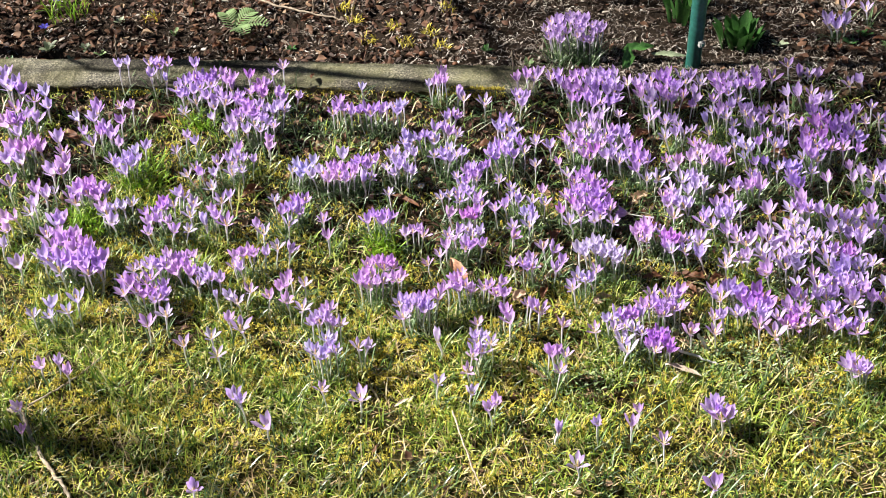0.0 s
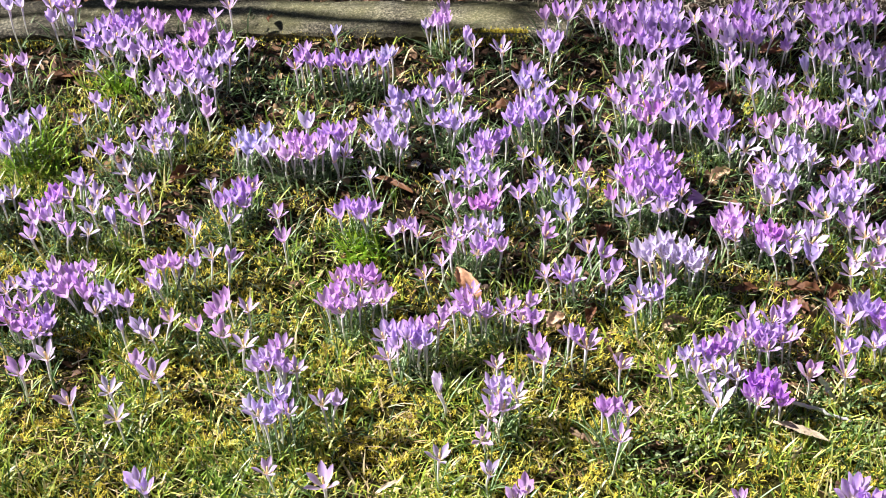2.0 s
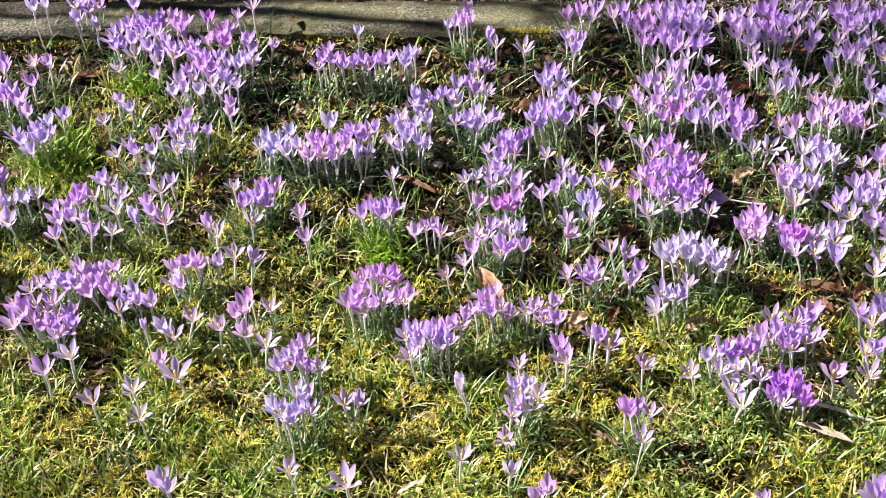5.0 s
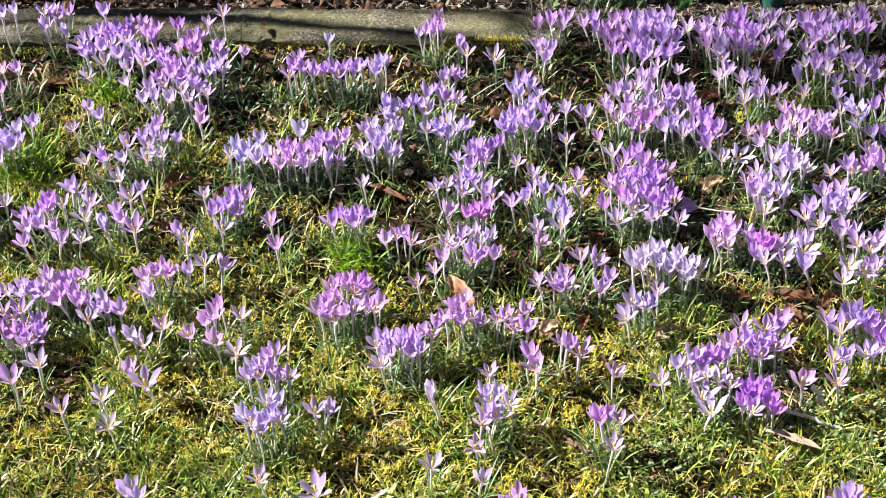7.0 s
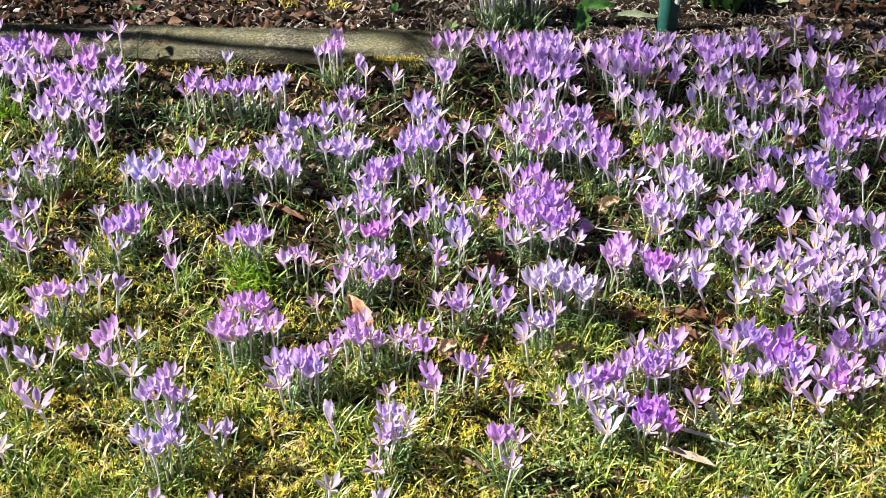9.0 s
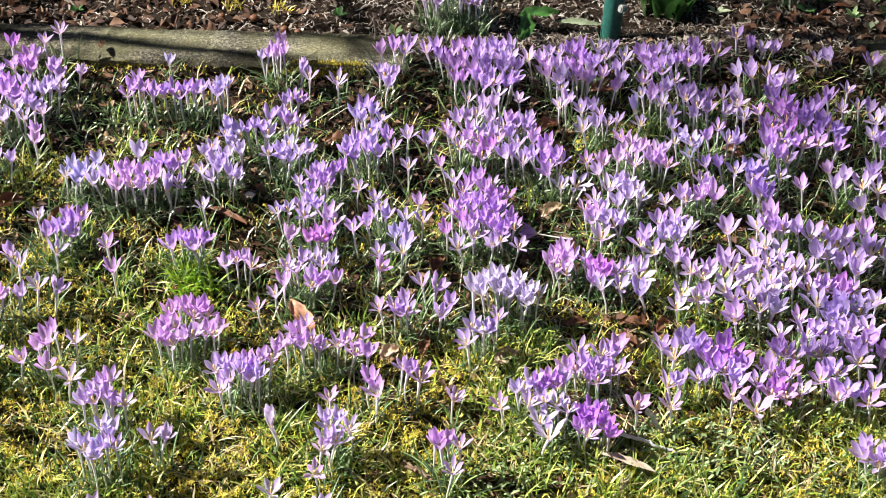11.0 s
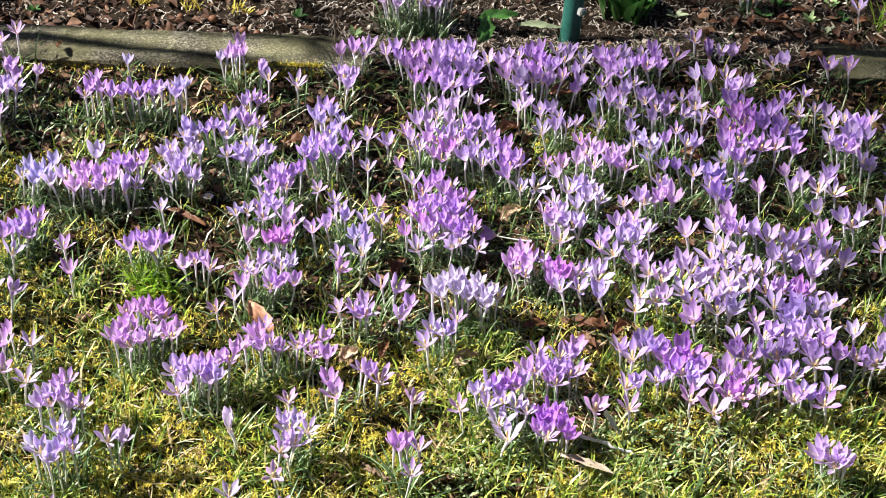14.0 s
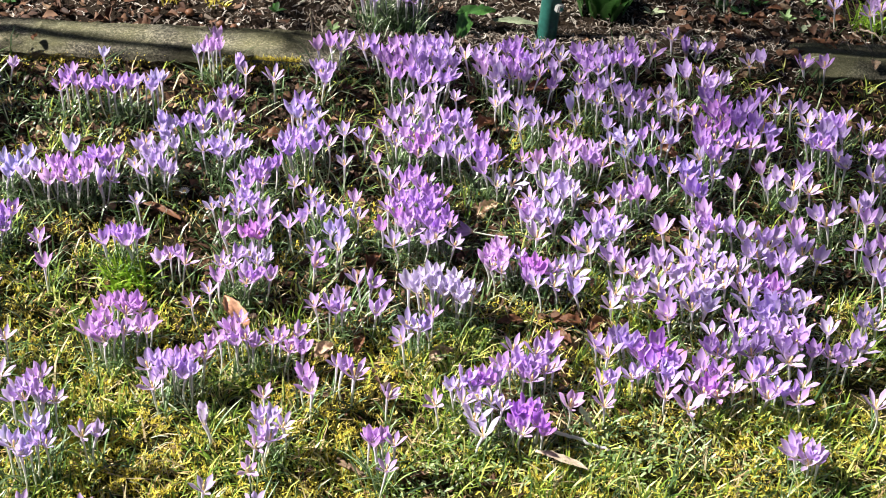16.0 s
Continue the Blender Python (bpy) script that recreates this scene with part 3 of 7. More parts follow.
def clump(rows):
    """Several flowers from one stool of corms; rows as for singles."""
    rng = crocus_rng
    rows = [(*(k / 1000 for k in r[:4]), r[4]) for r in rows]
    cx, cy = sum(r[0] for r in rows) / len(rows), sum(r[1] for r in rows) / len(rows)
    cast = tint(rng)
    tones = [r[4][0] for r in rows]
    many = "dense" if len(rows) > 8 else "loose" if len(rows) > 4 else "small"
    ob = empty("crocus_clump", f"{many} clump of {LEAN[TONES[max(sorted(set(tones)), key=tones.count)]]} crocuses with grassy leaves", "crocus clump", "crocus clumps in the lawn", (cx, cy, 0))
    for k, (x, y, h, width, code) in enumerate(rows):
        tone, form, variant = TONES[code[0]], SHAPES[code[1]], rng.randrange(VARIANTS)
        foot = ((x - cx) * 0.82 + sunward(x) * h + rng.gauss(0, 0.004), (y - cy) * 0.82 + rng.gauss(0, 0.004), -0.008)
        STOOLS.append((cx + foot[0], cy + foot[1]))
        stem, flower = bloom_pose(rng, foot, (x - cx, y - cy, h), form, width * grown(x, y))
        part("stalk", STEM_MESH[rng.randrange(4)], ob, m=stem)
        if y < NEAR:
            cup = part("flower", THROAT_MESH, ob, m=flower)
            for me in PETAL_MESH[tone, form, variant]:
                part("petal", me, cup).color = cast
        else:
            cup = part("flower", FLOWER_MESH[tone, form, variant], ob, m=flower)
            cup.color = cast
        if form in ("open", "star") or form == "cup" and rng.random() < 0.35:
            part("stigma", STIGMA_MESH, cup, "orange stigma")
        add_leaves(rng, ob, foot[0], foot[1], 1)
    if len(rows) > 4:
        bunch = part("leaf_tuft", BIG_TUFTS[rng.randrange(4)], ob, "tuft of narrow striped leaves", m=pose(0, 0, 0, 0, 0, rng.uniform(0, 360)) @ Matrix.Scale(rng.uniform(0.75, 1.0), 4))
        tagged(bunch, kind="stuff")


def round_clump(x, y, rx, ry, count, h, code):
    """A tight posy: flowers spread over an oval, taller in the middle."""
    rng, rows = crocus_rng, []
    for k in range(count):
        r, a = math.sqrt((k + 0.5) / count), k * 2.39996 + rng.uniform(-0.3, 0.3)
        rows.append((x + rx * r * math.cos(a), y + ry * r * math.sin(a), h * (1.08 - 0.26 * r * r) + rng.gauss(0, 3), 27, code))
    clump(rows)


clump([(1035, 2352, 60, 37, "lg"), (1008, 2336, 60, 39, "lg"), (991, 2355, 60, 40, "lg")])
clump([(1285, 2260, 72, 33, "lg"), (1286, 2230, 78, 37, "lo"), (1259, 2218, 73, 39, "lo")])
clump([(-629, 2162, 85, 12, "wb"), (-665, 2178, 87, 28, "lg"), (-630, 2215, 89, 36, "vo"), (-658, 2223, 91, 30, "lc"), (-649, 2214, 84, 34, "vc"),
    (-673, 2216, 93, 34, "lo")])
clump([(-496, 2187, 78, 26, "pg"), (-519, 2191, 77, 20, "vg"), (-587, 2106, 75, 29, "lg"), (-577, 2114, 73, 33, "lc"), (-558, 2113, 79, 29, "lg"),
    (-544, 2122, 79, 41, "lo"), (-520, 2138, 76, 32, "lc"), (-549, 2150, 75, 30, "vc"), (-513, 2166, 74, 26, "vg"), (-528, 2160, 79, 26, "vg"), (-543,
    2171, 78, 28, "lg"), (-560, 2173, 75, 32, "vc"), (-560, 2187, 105, 30, "lg"), (-575, 2163, 75, 30, "lg"), (-587, 2145, 79, 32, "lc"), (-599, 2125,
    76, 44, "lo")])
clump([(251, 2152, 67, 30, "lg"), (224, 2152, 66, 30, "vg"), (199, 2133, 71, 28, "pg"), (240, 2121, 72, 33, "lo")])
clump([(-897, 2086, 70, 31, "lg"), (-912, 2139, 74, 35, "wg"), (-931, 2108, 73, 40, "vo"), (-963, 2135, 82, 35, "vg"), (-984, 2163, 85, 44, "lg"),
    (-992, 2139, 90, 43, "lo"), (-1011, 2169, 90, 38, "lg")])
clump([(-352, 2180, 94, 34, "wo"), (-412, 2115, 74, 23, "vg"), (-427, 2106, 76, 37, "lo"), (-396, 2101, 72, 29, "vg"), (-390, 2146, 71, 24, "wg"),
    (-374, 2146, 97, 31, "wo"), (-404, 2136, 73, 35, "vc"), (-348, 2090, 63, 27, "wg"), (-356, 2109, 70, 25, "wg"), (-360, 2102, 72, 27, "wg"), (-313,
    2101, 61, 23, "wg")])
clump([(909, 2113, 65, 29, "lg"), (887, 2111, 67, 37, "wo"), (865, 2117, 70, 29, "lb"), (836, 2122, 88, 37, "lo")])
clump([(71, 2061, 66, 35, "lo"), (62, 2095, 62, 23, "lb"), (26, 2126, 84, 22, "pg"), (13, 2122, 84, 23, "pg"), (29, 2109, 85, 19, "pg"), (17, 2105,
    84, 19, "pg"), (4, 2102, 86, 21, "pg"), (-8, 2108, 78, 21, "wg"), (26, 2155, 81, 28, "pg")])
clump([(386, 2109, 71, 29, "lg"), (411, 2084, 74, 29, "lg"), (423, 2096, 72, 35, "wc"), (399, 2097, 70, 35, "lo"), (433, 2067, 73, 25, "lg"), (422,
    2055, 70, 35, "lo"), (405, 2063, 72, 31, "lg"), (377, 2079, 69, 29, "lg"), (365, 2098, 74, 31, "lg"), (353, 2133, 75, 26, "vg"), (335, 2131, 71,
    28, "pg"), (428, 2129, 75, 29, "lg"), (410, 2122, 74, 29, "lg"), (399, 2133, 74, 28, "lg"), (376, 2141, 68, 28, "lg")])
clump([(-431, 2168, 81, 28, "ug"), (-471, 2168, 77, 28, "pg"), (-472, 2141, 76, 20, "pb"), (-483, 2147, 82, 28, "pg"), (-578, 2055, 60, 33, "wo"),
    (-513, 2037, 56, 21, "wg"), (-507, 2054, 72, 29, "wc"), (-550, 2071, 77, 35, "wo"), (-509, 2088, 70, 25, "lg"), (-527, 2089, 79, 29, "lg"), (-485,
    2089, 75, 27, "lg"), (-480, 2069, 74, 44, "lo"), (-502, 2115, 72, 25, "lg")])
clump([(609, 2120, 68, 29, "lg"), (585, 2121, 69, 35, "lo"), (607, 2062, 65, 25, "lg"), (626, 2085, 72, 41, "wo"), (552, 2122, 76, 29, "vg"), (571,
    2072, 73, 29, "lg"), (562, 2062, 74, 29, "lg"), (556, 2079, 74, 27, "vg"), (545, 2097, 75, 31, "vg"), (532, 2108, 75, 29, "vg"), (513, 2108, 70,
    33, "lo"), (495, 2111, 69, 25, "lg"), (592, 2088, 72, 35, "lo"), (592, 2000, 68, 23, "vg"), (606, 2023, 68, 29, "lg")])
clump([(801, 2096, 70, 41, "vo"), (705, 2110, 68, 29, "lg"), (703, 2019, 65, 32, "lo"), (761, 2062, 73, 27, "vg"), (720, 2075, 73, 29, "vg"), (704,
    2068, 72, 27, "lg"), (736, 2062, 74, 35, "vc"), (664, 2042, 75, 29, "vg"), (681, 2033, 74, 34, "lo"), (682, 2056, 76, 33, "vc"), (681, 2094, 75,
    29, "vg"), (662, 2073, 72, 31, "vg"), (656, 2093, 76, 31, "vg"), (759, 2114, 74, 29, "vg"), (759, 2092, 71, 29, "vg"), (737, 2102, 71, 33, "lo")])
clump([(206, 2040, 62, 27, "lg"), (193, 2085, 58, 25, "lg"), (216, 2073, 58, 27, "lg"), (201, 2068, 57, 39, "lo")])
clump([(421, 2021, 76, 27, "lg"), (405, 2014, 75, 30, "lg"), (367, 2010, 74, 28, "lg"), (383, 2016, 74, 38, "lo"), (356, 2033, 76, 27, "lg"), (333,
    2037, 70, 23, "pg"), (320, 2043, 69, 27, "pg"), (377, 2045, 71, 31, "lg"), (350, 2057, 74, 37, "pc"), (323, 2071, 73, 27, "pg"), (339, 2097, 67,
    29, "pg"), (309, 2091, 70, 25, "pg"), (318, 2110, 71, 27, "pg"), (300, 2114, 70, 25, "lg"), (296, 2136, 74, 28, "lg"), (280, 2132, 68, 35, "lo")])
clump([(-781, 2080, 65, 39, "vg"), (-785, 2037, 66, 33, "lg"), (-823, 2036, 68, 28, "wg")])
clump([(-442, 2008, 67, 32, "lo"), (-453, 2028, 68, 25, "vg"), (-450, 2072, 70, 25, "lg"), (-423, 2047, 76, 25, "vg"), (-434, 2062, 71, 27, "vg"),
    (-461, 2090, 70, 27, "vg"), (-448, 2096, 72, 25, "lg"), (-430, 2027, 76, 29, "vg"), (-413, 2013, 67, 27, "lg"), (-414, 2028, 70, 36, "vc"), (-343,
    2041, 68, 35, "wo"), (-359, 2063, 63, 27, "wg"), (-360, 2048, 69, 27, "wg"), (-368, 2031, 74, 27, "wg"), (-385, 2043, 71, 31, "wg"), (-401, 2053,
    75, 25, "lg")])
clump([(-909, 2034, 71, 36, "lc"), (-935, 2055, 70, 31, "lg"), (-952, 2027, 67, 39, "vg"), (-968, 2031, 73, 39, "vg"), (-988, 2027, 68, 42, "pg"),
    (-967, 2075, 73, 45, "vo")])
clump([(551, 2025, 70, 29, "lg"), (542, 2032, 72, 32, "vc"), (503, 1972, 64, 28, "lg"), (520, 2019, 76, 32, "vo"), (493, 2014, 76, 28, "lg"), (503,
    2030, 76, 32, "wg"), (497, 1993, 73, 32, "wo"), (486, 1956, 65, 32, "lo"), (576, 2032, 75, 36, "vo"), (521, 2071, 70, 25, "vg"), (533, 2057, 73,
    31, "vg"), (501, 2067, 74, 29, "lg"), (481, 2074, 71, 25, "pg"), (475, 2088, 74, 27, "lg"), (454, 2091, 75, 35, "lo"), (479, 2049, 70, 29, "pg")])
clump([(-216, 2061, 74, 29, "vc"), (-207, 2023, 77, 30, "vc"), (-224, 2026, 80, 25, "vg"), (-231, 2012, 74, 34, "vo")])
clump([(909, 2013, 66, 30, "lg"), (868, 1992, 69, 30, "lg"), (881, 2001, 68, 34, "lg"), (874, 2028, 68, 42, "lo"), (842, 2038, 68, 34, "lg"), (816,
    2038, 69, 30, "wg")])
clump([(-83, 1999, 79, 25, "lg"), (-67, 2035, 75, 23, "wg"), (-77, 2025, 79, 29, "wg"), (-90, 2014, 80, 30, "lo"), (-108, 2026, 75, 25, "lg"), (-119,
    2009, 78, 28, "pg"), (-134, 2021, 75, 27, "vg"), (-157, 2015, 79, 27, "vg"), (-172, 2007, 80, 23, "vg"), (-188, 2008, 79, 30, "vg"), (-145, 1999,
    78, 40, "vo")])
clump([(-734, 1971, 68, 41, "lg"), (-752, 1997, 69, 33, "lg"), (-758, 1979, 69, 30, "vg"), (-797, 1984, 65, 25, "lg"), (-718, 2017, 69, 30, "vc"),
    (-711, 1936, 64, 26, "lg"), (-772, 1936, 67, 43, "wo")])
clump([(-370, 1903, 65, 29, "pc"), (-374, 1933, 62, 24, "vg"), (-365, 1973, 71, 28, "lo"), (-391, 2004, 72, 27, "lg"), (-377, 1994, 68, 34, "wc"),
    (-394, 1964, 68, 34, "wo"), (-409, 1982, 72, 38, "wo"), (-427, 1968, 67, 28, "wg"), (-455, 1977, 67, 26, "lg"), (-471, 1964, 71, 26, "wg"), (-464,
    2000, 69, 32, "lg")])
clump([(613, 1948, 68, 15, "wb"), (667, 1890, 65, 26, "lg"), (676, 1927, 62, 28, "lo"), (633, 1982, 63, 26, "wo"), (649, 1971, 66, 24, "pg"), (672,
    1988, 65, 30, "po"), (658, 1991, 64, 28, "pg"), (683, 1999, 68, 27, "lg"), (662, 1951, 68, 34, "lo"), (645, 2017, 70, 36, "vo")])
clump([(709, 1913, 69, 26, "lg"), (770, 1927, 63, 29, "lg"), (794, 1945, 67, 39, "lo"), (797, 1975, 64, 29, "lg"), (738, 1933, 65, 28, "lg"), (721,
    1941, 66, 37, "lo"), (774, 1967, 70, 39, "lo"), (753, 1973, 64, 28, "vg"), (737, 1966, 65, 26, "lg"), (705, 1975, 72, 28, "lg"), (719, 1974, 71,
    28, "lg"), (706, 1959, 71, 36, "lo")])
clump([(422, 1979, 63, 32, "lo"), (364, 1922, 68, 30, "lg"), (344, 1938, 65, 33, "lo"), (326, 1925, 68, 26, "lg"), (309, 1925, 67, 30, "lg"), (376,
    1965, 68, 26, "lg"), (386, 1981, 76, 32, "wo"), (357, 1961, 68, 28, "lg"), (334, 1975, 69, 30, "lo")])
clump([(-62, 1885, 63, 27, "wg"), (-71, 1899, 67, 31, "wo"), (-3, 1902, 65, 33, "wc"), (-10, 1912, 70, 26, "lg"), (-23, 1916, 72, 22, "lg"), (-36,
    1910, 70, 24, "lg"), (-52, 1906, 69, 24, "wg"), (-66, 1915, 71, 17, "wb"), (51, 1921, 66, 31, "lo"), (33, 1937, 65, 30, "pg"), (2, 1949, 68, 28,
    "lg"), (21, 1953, 65, 26, "lg"), (53, 1992, 66, 30, "vc"), (29, 1995, 65, 25, "lg"), (39, 1998, 69, 32, "lo")])
clump([(1024, 1925, 62, 27, "lg"), (1005, 1931, 63, 29, "lo"), (972, 1923, 61, 31, "lo")])
clump([(-922, 1882, 67, 32, "wg"), (-884, 1927, 69, 35, "pg"), (-903, 1947, 67, 38, "pg"), (-913, 1936, 69, 35, "pg"), (-924, 1925, 66, 40, "pg"),
    (-947, 1908, 64, 40, "lg"), (-955, 1890, 66, 40, "wg"), (-950, 1930, 66, 38, "pg")])
clump([(612, 1894, 67, 27, "lo"), (576, 1908, 65, 31, "lo"), (560, 1903, 63, 26, "lo"), (538, 1901, 66, 28, "lg"), (550, 1924, 66, 31, "lo"), (541,
    1949, 66, 28, "lg"), (522, 1946, 64, 39, "lo"), (513, 1887, 66, 37, "wo")])
clump([(1001, 1974, 67, 32, "lo"), (934, 1935, 66, 33, "vg"), (912, 1916, 67, 33, "vg"), (908, 1854, 65, 29, "vg"), (941, 1850, 67, 32, "lg"), (931,
    1864, 69, 42, "lo"), (919, 1877, 72, 33, "vg"), (894, 1879, 71, 29, "vg"), (891, 1898, 69, 29, "vg"), (865, 1894, 67, 38, "mo"), (857, 1918, 67,
    33, "mg"), (884, 1926, 67, 29, "mg"), (872, 1938, 71, 43, "vo"), (859, 1960, 68, 33, "vg"), (961, 1962, 64, 28, "vg")])
clump([(196, 1847, 70, 27, "po"), (154, 1847, 69, 25, "pg"), (164, 1860, 67, 25, "lg"), (171, 1836, 68, 32, "vc"), (118, 1839, 70, 27, "vg"), (131,
    1838, 65, 31, "vg"), (125, 1861, 69, 25, "lg"), (148, 1879, 63, 27, "pg"), (138, 1870, 68, 29, "pg"), (173, 1909, 64, 24, "lg"), (163, 1896, 65,
    31, "lc"), (185, 1932, 66, 32, "lo"), (152, 1939, 64, 26, "lg"), (144, 1953, 64, 36, "lc"), (172, 1953, 70, 28, "lg"), (160, 1973, 67, 34, "vc")])
clump([(438, 1837, 63, 29, "vg"), (450, 1858, 64, 27, "vg"), (428, 1864, 66, 27, "pg"), (421, 1902, 67, 28, "lg"), (396, 1917, 69, 30, "pg"), (404,
    1908, 64, 28, "lg"), (429, 1884, 63, 31, "lo"), (429, 1921, 64, 26, "lg"), (364, 1889, 63, 27, "lg"), (349, 1882, 68, 27, "lg"), (391, 1886, 63,
    27, "lg"), (383, 1897, 67, 35, "lo")])
clump([(254, 1876, 61, 31, "lc"), (224, 1891, 61, 37, "lo"), (189, 1884, 66, 26, "vg")])
clump([(-683, 1825, 69, 27, "lg"), (-662, 1875, 65, 26, "lg"), (-670, 1853, 70, 33, "lc"), (-717, 1868, 68, 37, "lo"), (-703, 1853, 68, 27, "lg"),
    (-684, 1883, 67, 24, "lg"), (-687, 1865, 69, 31, "lc"), (-649, 1925, 62, 31, "lc"), (-672, 1912, 61, 28, "wg")])
clump([(-849, 1848, 62, 39, "lg"), (-824, 1842, 65, 39, "pc"), (-823, 1874, 64, 37, "pg"), (-833, 1912, 64, 40, "po")])
clump([(364, 1860, 65, 27, "po"), (369, 1864, 64, 27, "po"), (350, 1849, 63, 31, "ug"), (319, 1872, 67, 27, "vg"), (335, 1863, 67, 31, "vo"), (327,
    1891, 70, 26, "lg"), (337, 1823, 65, 36, "vo"), (325, 1836, 65, 27, "vg"), (305, 1851, 66, 33, "wo"), (293, 1876, 69, 25, "lg"), (287, 1899, 65,
    31, "vo")])
clump([(30, 1870, 64, 31, "wc"), (61, 1854, 65, 25, "lg"), (18, 1842, 64, 27, "lg"), (15, 1851, 70, 25, "lg"), (33, 1834, 66, 27, "lg"), (46, 1844,
    69, 31, "lo"), (-4, 1850, 63, 31, "lo")])
clump([(766, 1842, 66, 28, "lg"), (753, 1847, 63, 38, "wo"), (739, 1871, 69, 30, "vo"), (715, 1849, 70, 25, "vg"), (675, 1853, 69, 27, "wg"), (661,
    1848, 63, 33, "wo"), (695, 1837, 63, 27, "wg"), (684, 1836, 70, 38, "wo")])
clump([(-518, 1822, 61, 25, "vg"), (-529, 1840, 59, 31, "lo"), (-444, 1885, 65, 27, "lg"), (-439, 1900, 67, 24, "vg"), (-490, 1823, 58, 25, "wg"),
    (-482, 1848, 68, 31, "lc"), (-426, 1815, 67, 29, "wo"), (-448, 1814, 65, 38, "wo"), (-403, 1857, 65, 22, "lg"), (-448, 1838, 69, 31, "lo"), (-459,
    1860, 69, 25, "lg"), (-426, 1861, 66, 24, "lg"), (-437, 1858, 69, 31, "wo"), (-548, 1818, 59, 25, "wo")])
clump([(1115, 1864, 64, 31, "lo"), (1025, 1804, 70, 28, "vg"), (1016, 1810, 72, 42, "vo"), (1006, 1821, 70, 28, "lg"), (994, 1833, 72, 36, "lo"),
    (1065, 1843, 69, 29, "lg"), (1068, 1870, 73, 29, "vg"), (1058, 1879, 67, 33, "lg"), (1046, 1896, 67, 39, "lo"), (1090, 1887, 72, 35, "lo"), (1040,
    1830, 68, 32, "lg"), (1038, 1853, 69, 35, "lg"), (1016, 1878, 69, 39, "lo"), (1037, 1756, 70, 28, "lg"), (1032, 1770, 72, 35, "lo")])
clump([(931, 1816, 65, 28, "vg"), (795, 1791, 68, 33, "wo"), (820, 1796, 70, 28, "vg"), (831, 1781, 69, 37, "lo"), (897, 1821, 67, 41, "vo"), (872,
    1819, 69, 41, "vo"), (859, 1827, 69, 28, "vg"), (840, 1825, 65, 41, "lo"), (841, 1847, 66, 38, "vo"), (832, 1868, 69, 38, "mo"), (827, 1886, 67,
    29, "vg"), (860, 1863, 71, 28, "mg"), (814, 1822, 68, 28, "vg"), (815, 1845, 68, 32, "vg"), (795, 1909, 63, 38, "wo"), (820, 1915, 70, 35, "vo")])
clump([(-132, 1832, 75, 22, "pg"), (-143, 1829, 69, 32, "pc"), (-152, 1811, 70, 23, "vg"), (-161, 1822, 76, 25, "vg"), (-173, 1826, 74, 25, "vg"),
    (-183, 1817, 68, 27, "vg")])
clump([(-48, 1854, 69, 25, "wg"), (-52, 1785, 71, 23, "wg"), (-63, 1798, 68, 25, "wg"), (-88, 1827, 67, 27, "wg"), (-72, 1821, 67, 25, "wg"), (-81,
    1808, 71, 27, "wg"), (-95, 1789, 66, 25, "wg"), (-109, 1805, 68, 28, "wo"), (-72, 1845, 66, 29, "wg"), (-103, 1849, 70, 23, "wg"), (-92, 1862, 68,
    33, "wc")])
clump([(-269, 1838, 71, 27, "wg"), (-280, 1820, 67, 25, "wg"), (-296, 1795, 68, 27, "wg"), (-291, 1806, 72, 27, "wg"), (-306, 1825, 72, 25, "wg"),
    (-315, 1809, 67, 29, "wo")])
clump([(580, 1788, 68, 34, "lo"), (516, 1779, 60, 25, "wg"), (530, 1801, 63, 27, "pg"), (504, 1804, 61, 25, "vo"), (631, 1775, 69, 26, "vo"), (636,
    1822, 67, 25, "wg"), (620, 1792, 68, 27, "lg"), (609, 1800, 68, 27, "lg"), (620, 1812, 69, 34, "lo"), (557, 1807, 66, 29, "lg"), (608, 1835, 65,
    23, "pg"), (592, 1824, 68, 27, "lg"), (574, 1821, 66, 34, "lo"), (587, 1844, 67, 31, "lo"), (573, 1860, 63, 34, "vo")])
clump([(480, 1743, 62, 42, "wo"), (453, 1745, 60, 31, "wo"), (372, 1823, 66, 27, "lg"), (387, 1834, 63, 27, "lg"), (398, 1847, 69, 34, "lo"), (432,
    1770, 69, 26, "vg"), (433, 1808, 63, 27, "vg"), (444, 1797, 65, 36, "vo"), (463, 1805, 63, 34, "lo"), (455, 1812, 69, 27, "vg"), (416, 1819, 66,
    27, "lg"), (401, 1805, 67, 36, "lo")])
clump([(1124, 1798, 66, 28, "pg"), (1112, 1791, 65, 32, "lg"), (1097, 1795, 68, 34, "lo")])
clump([(-158, 1768, 75, 18, "wb"), (-142, 1767, 71, 25, "lo"), (-178, 1794, 72, 27, "pg"), (-222, 1787, 74, 26, "pg"), (-197, 1767, 72, 25, "lg"),
    (-188, 1776, 73, 33, "vo"), (-213, 1770, 73, 32, "po"), (-235, 1768, 73, 30, "pg"), (-201, 1799, 72, 28, "vg"), (-218, 1812, 72, 27, "pg"), (-231,
    1809, 71, 25, "vg"), (-247, 1792, 71, 30, "lo"), (-257, 1805, 68, 25, "wg"), (-271, 1783, 73, 26, "wg")])
clump([(-777, 1731, 65, 38, "lo"), (-735, 1748, 65, 35, "pg"), (-755, 1783, 70, 38, "pg"), (-771, 1780, 65, 36, "pg"), (-717, 1763, 68, 31, "lg"),
    (-730, 1764, 68, 33, "lg"), (-744, 1772, 70, 36, "pg"), (-777, 1764, 69, 36, "lg"), (-757, 1759, 65, 38, "lo"), (-789, 1748, 67, 38, "lo")])
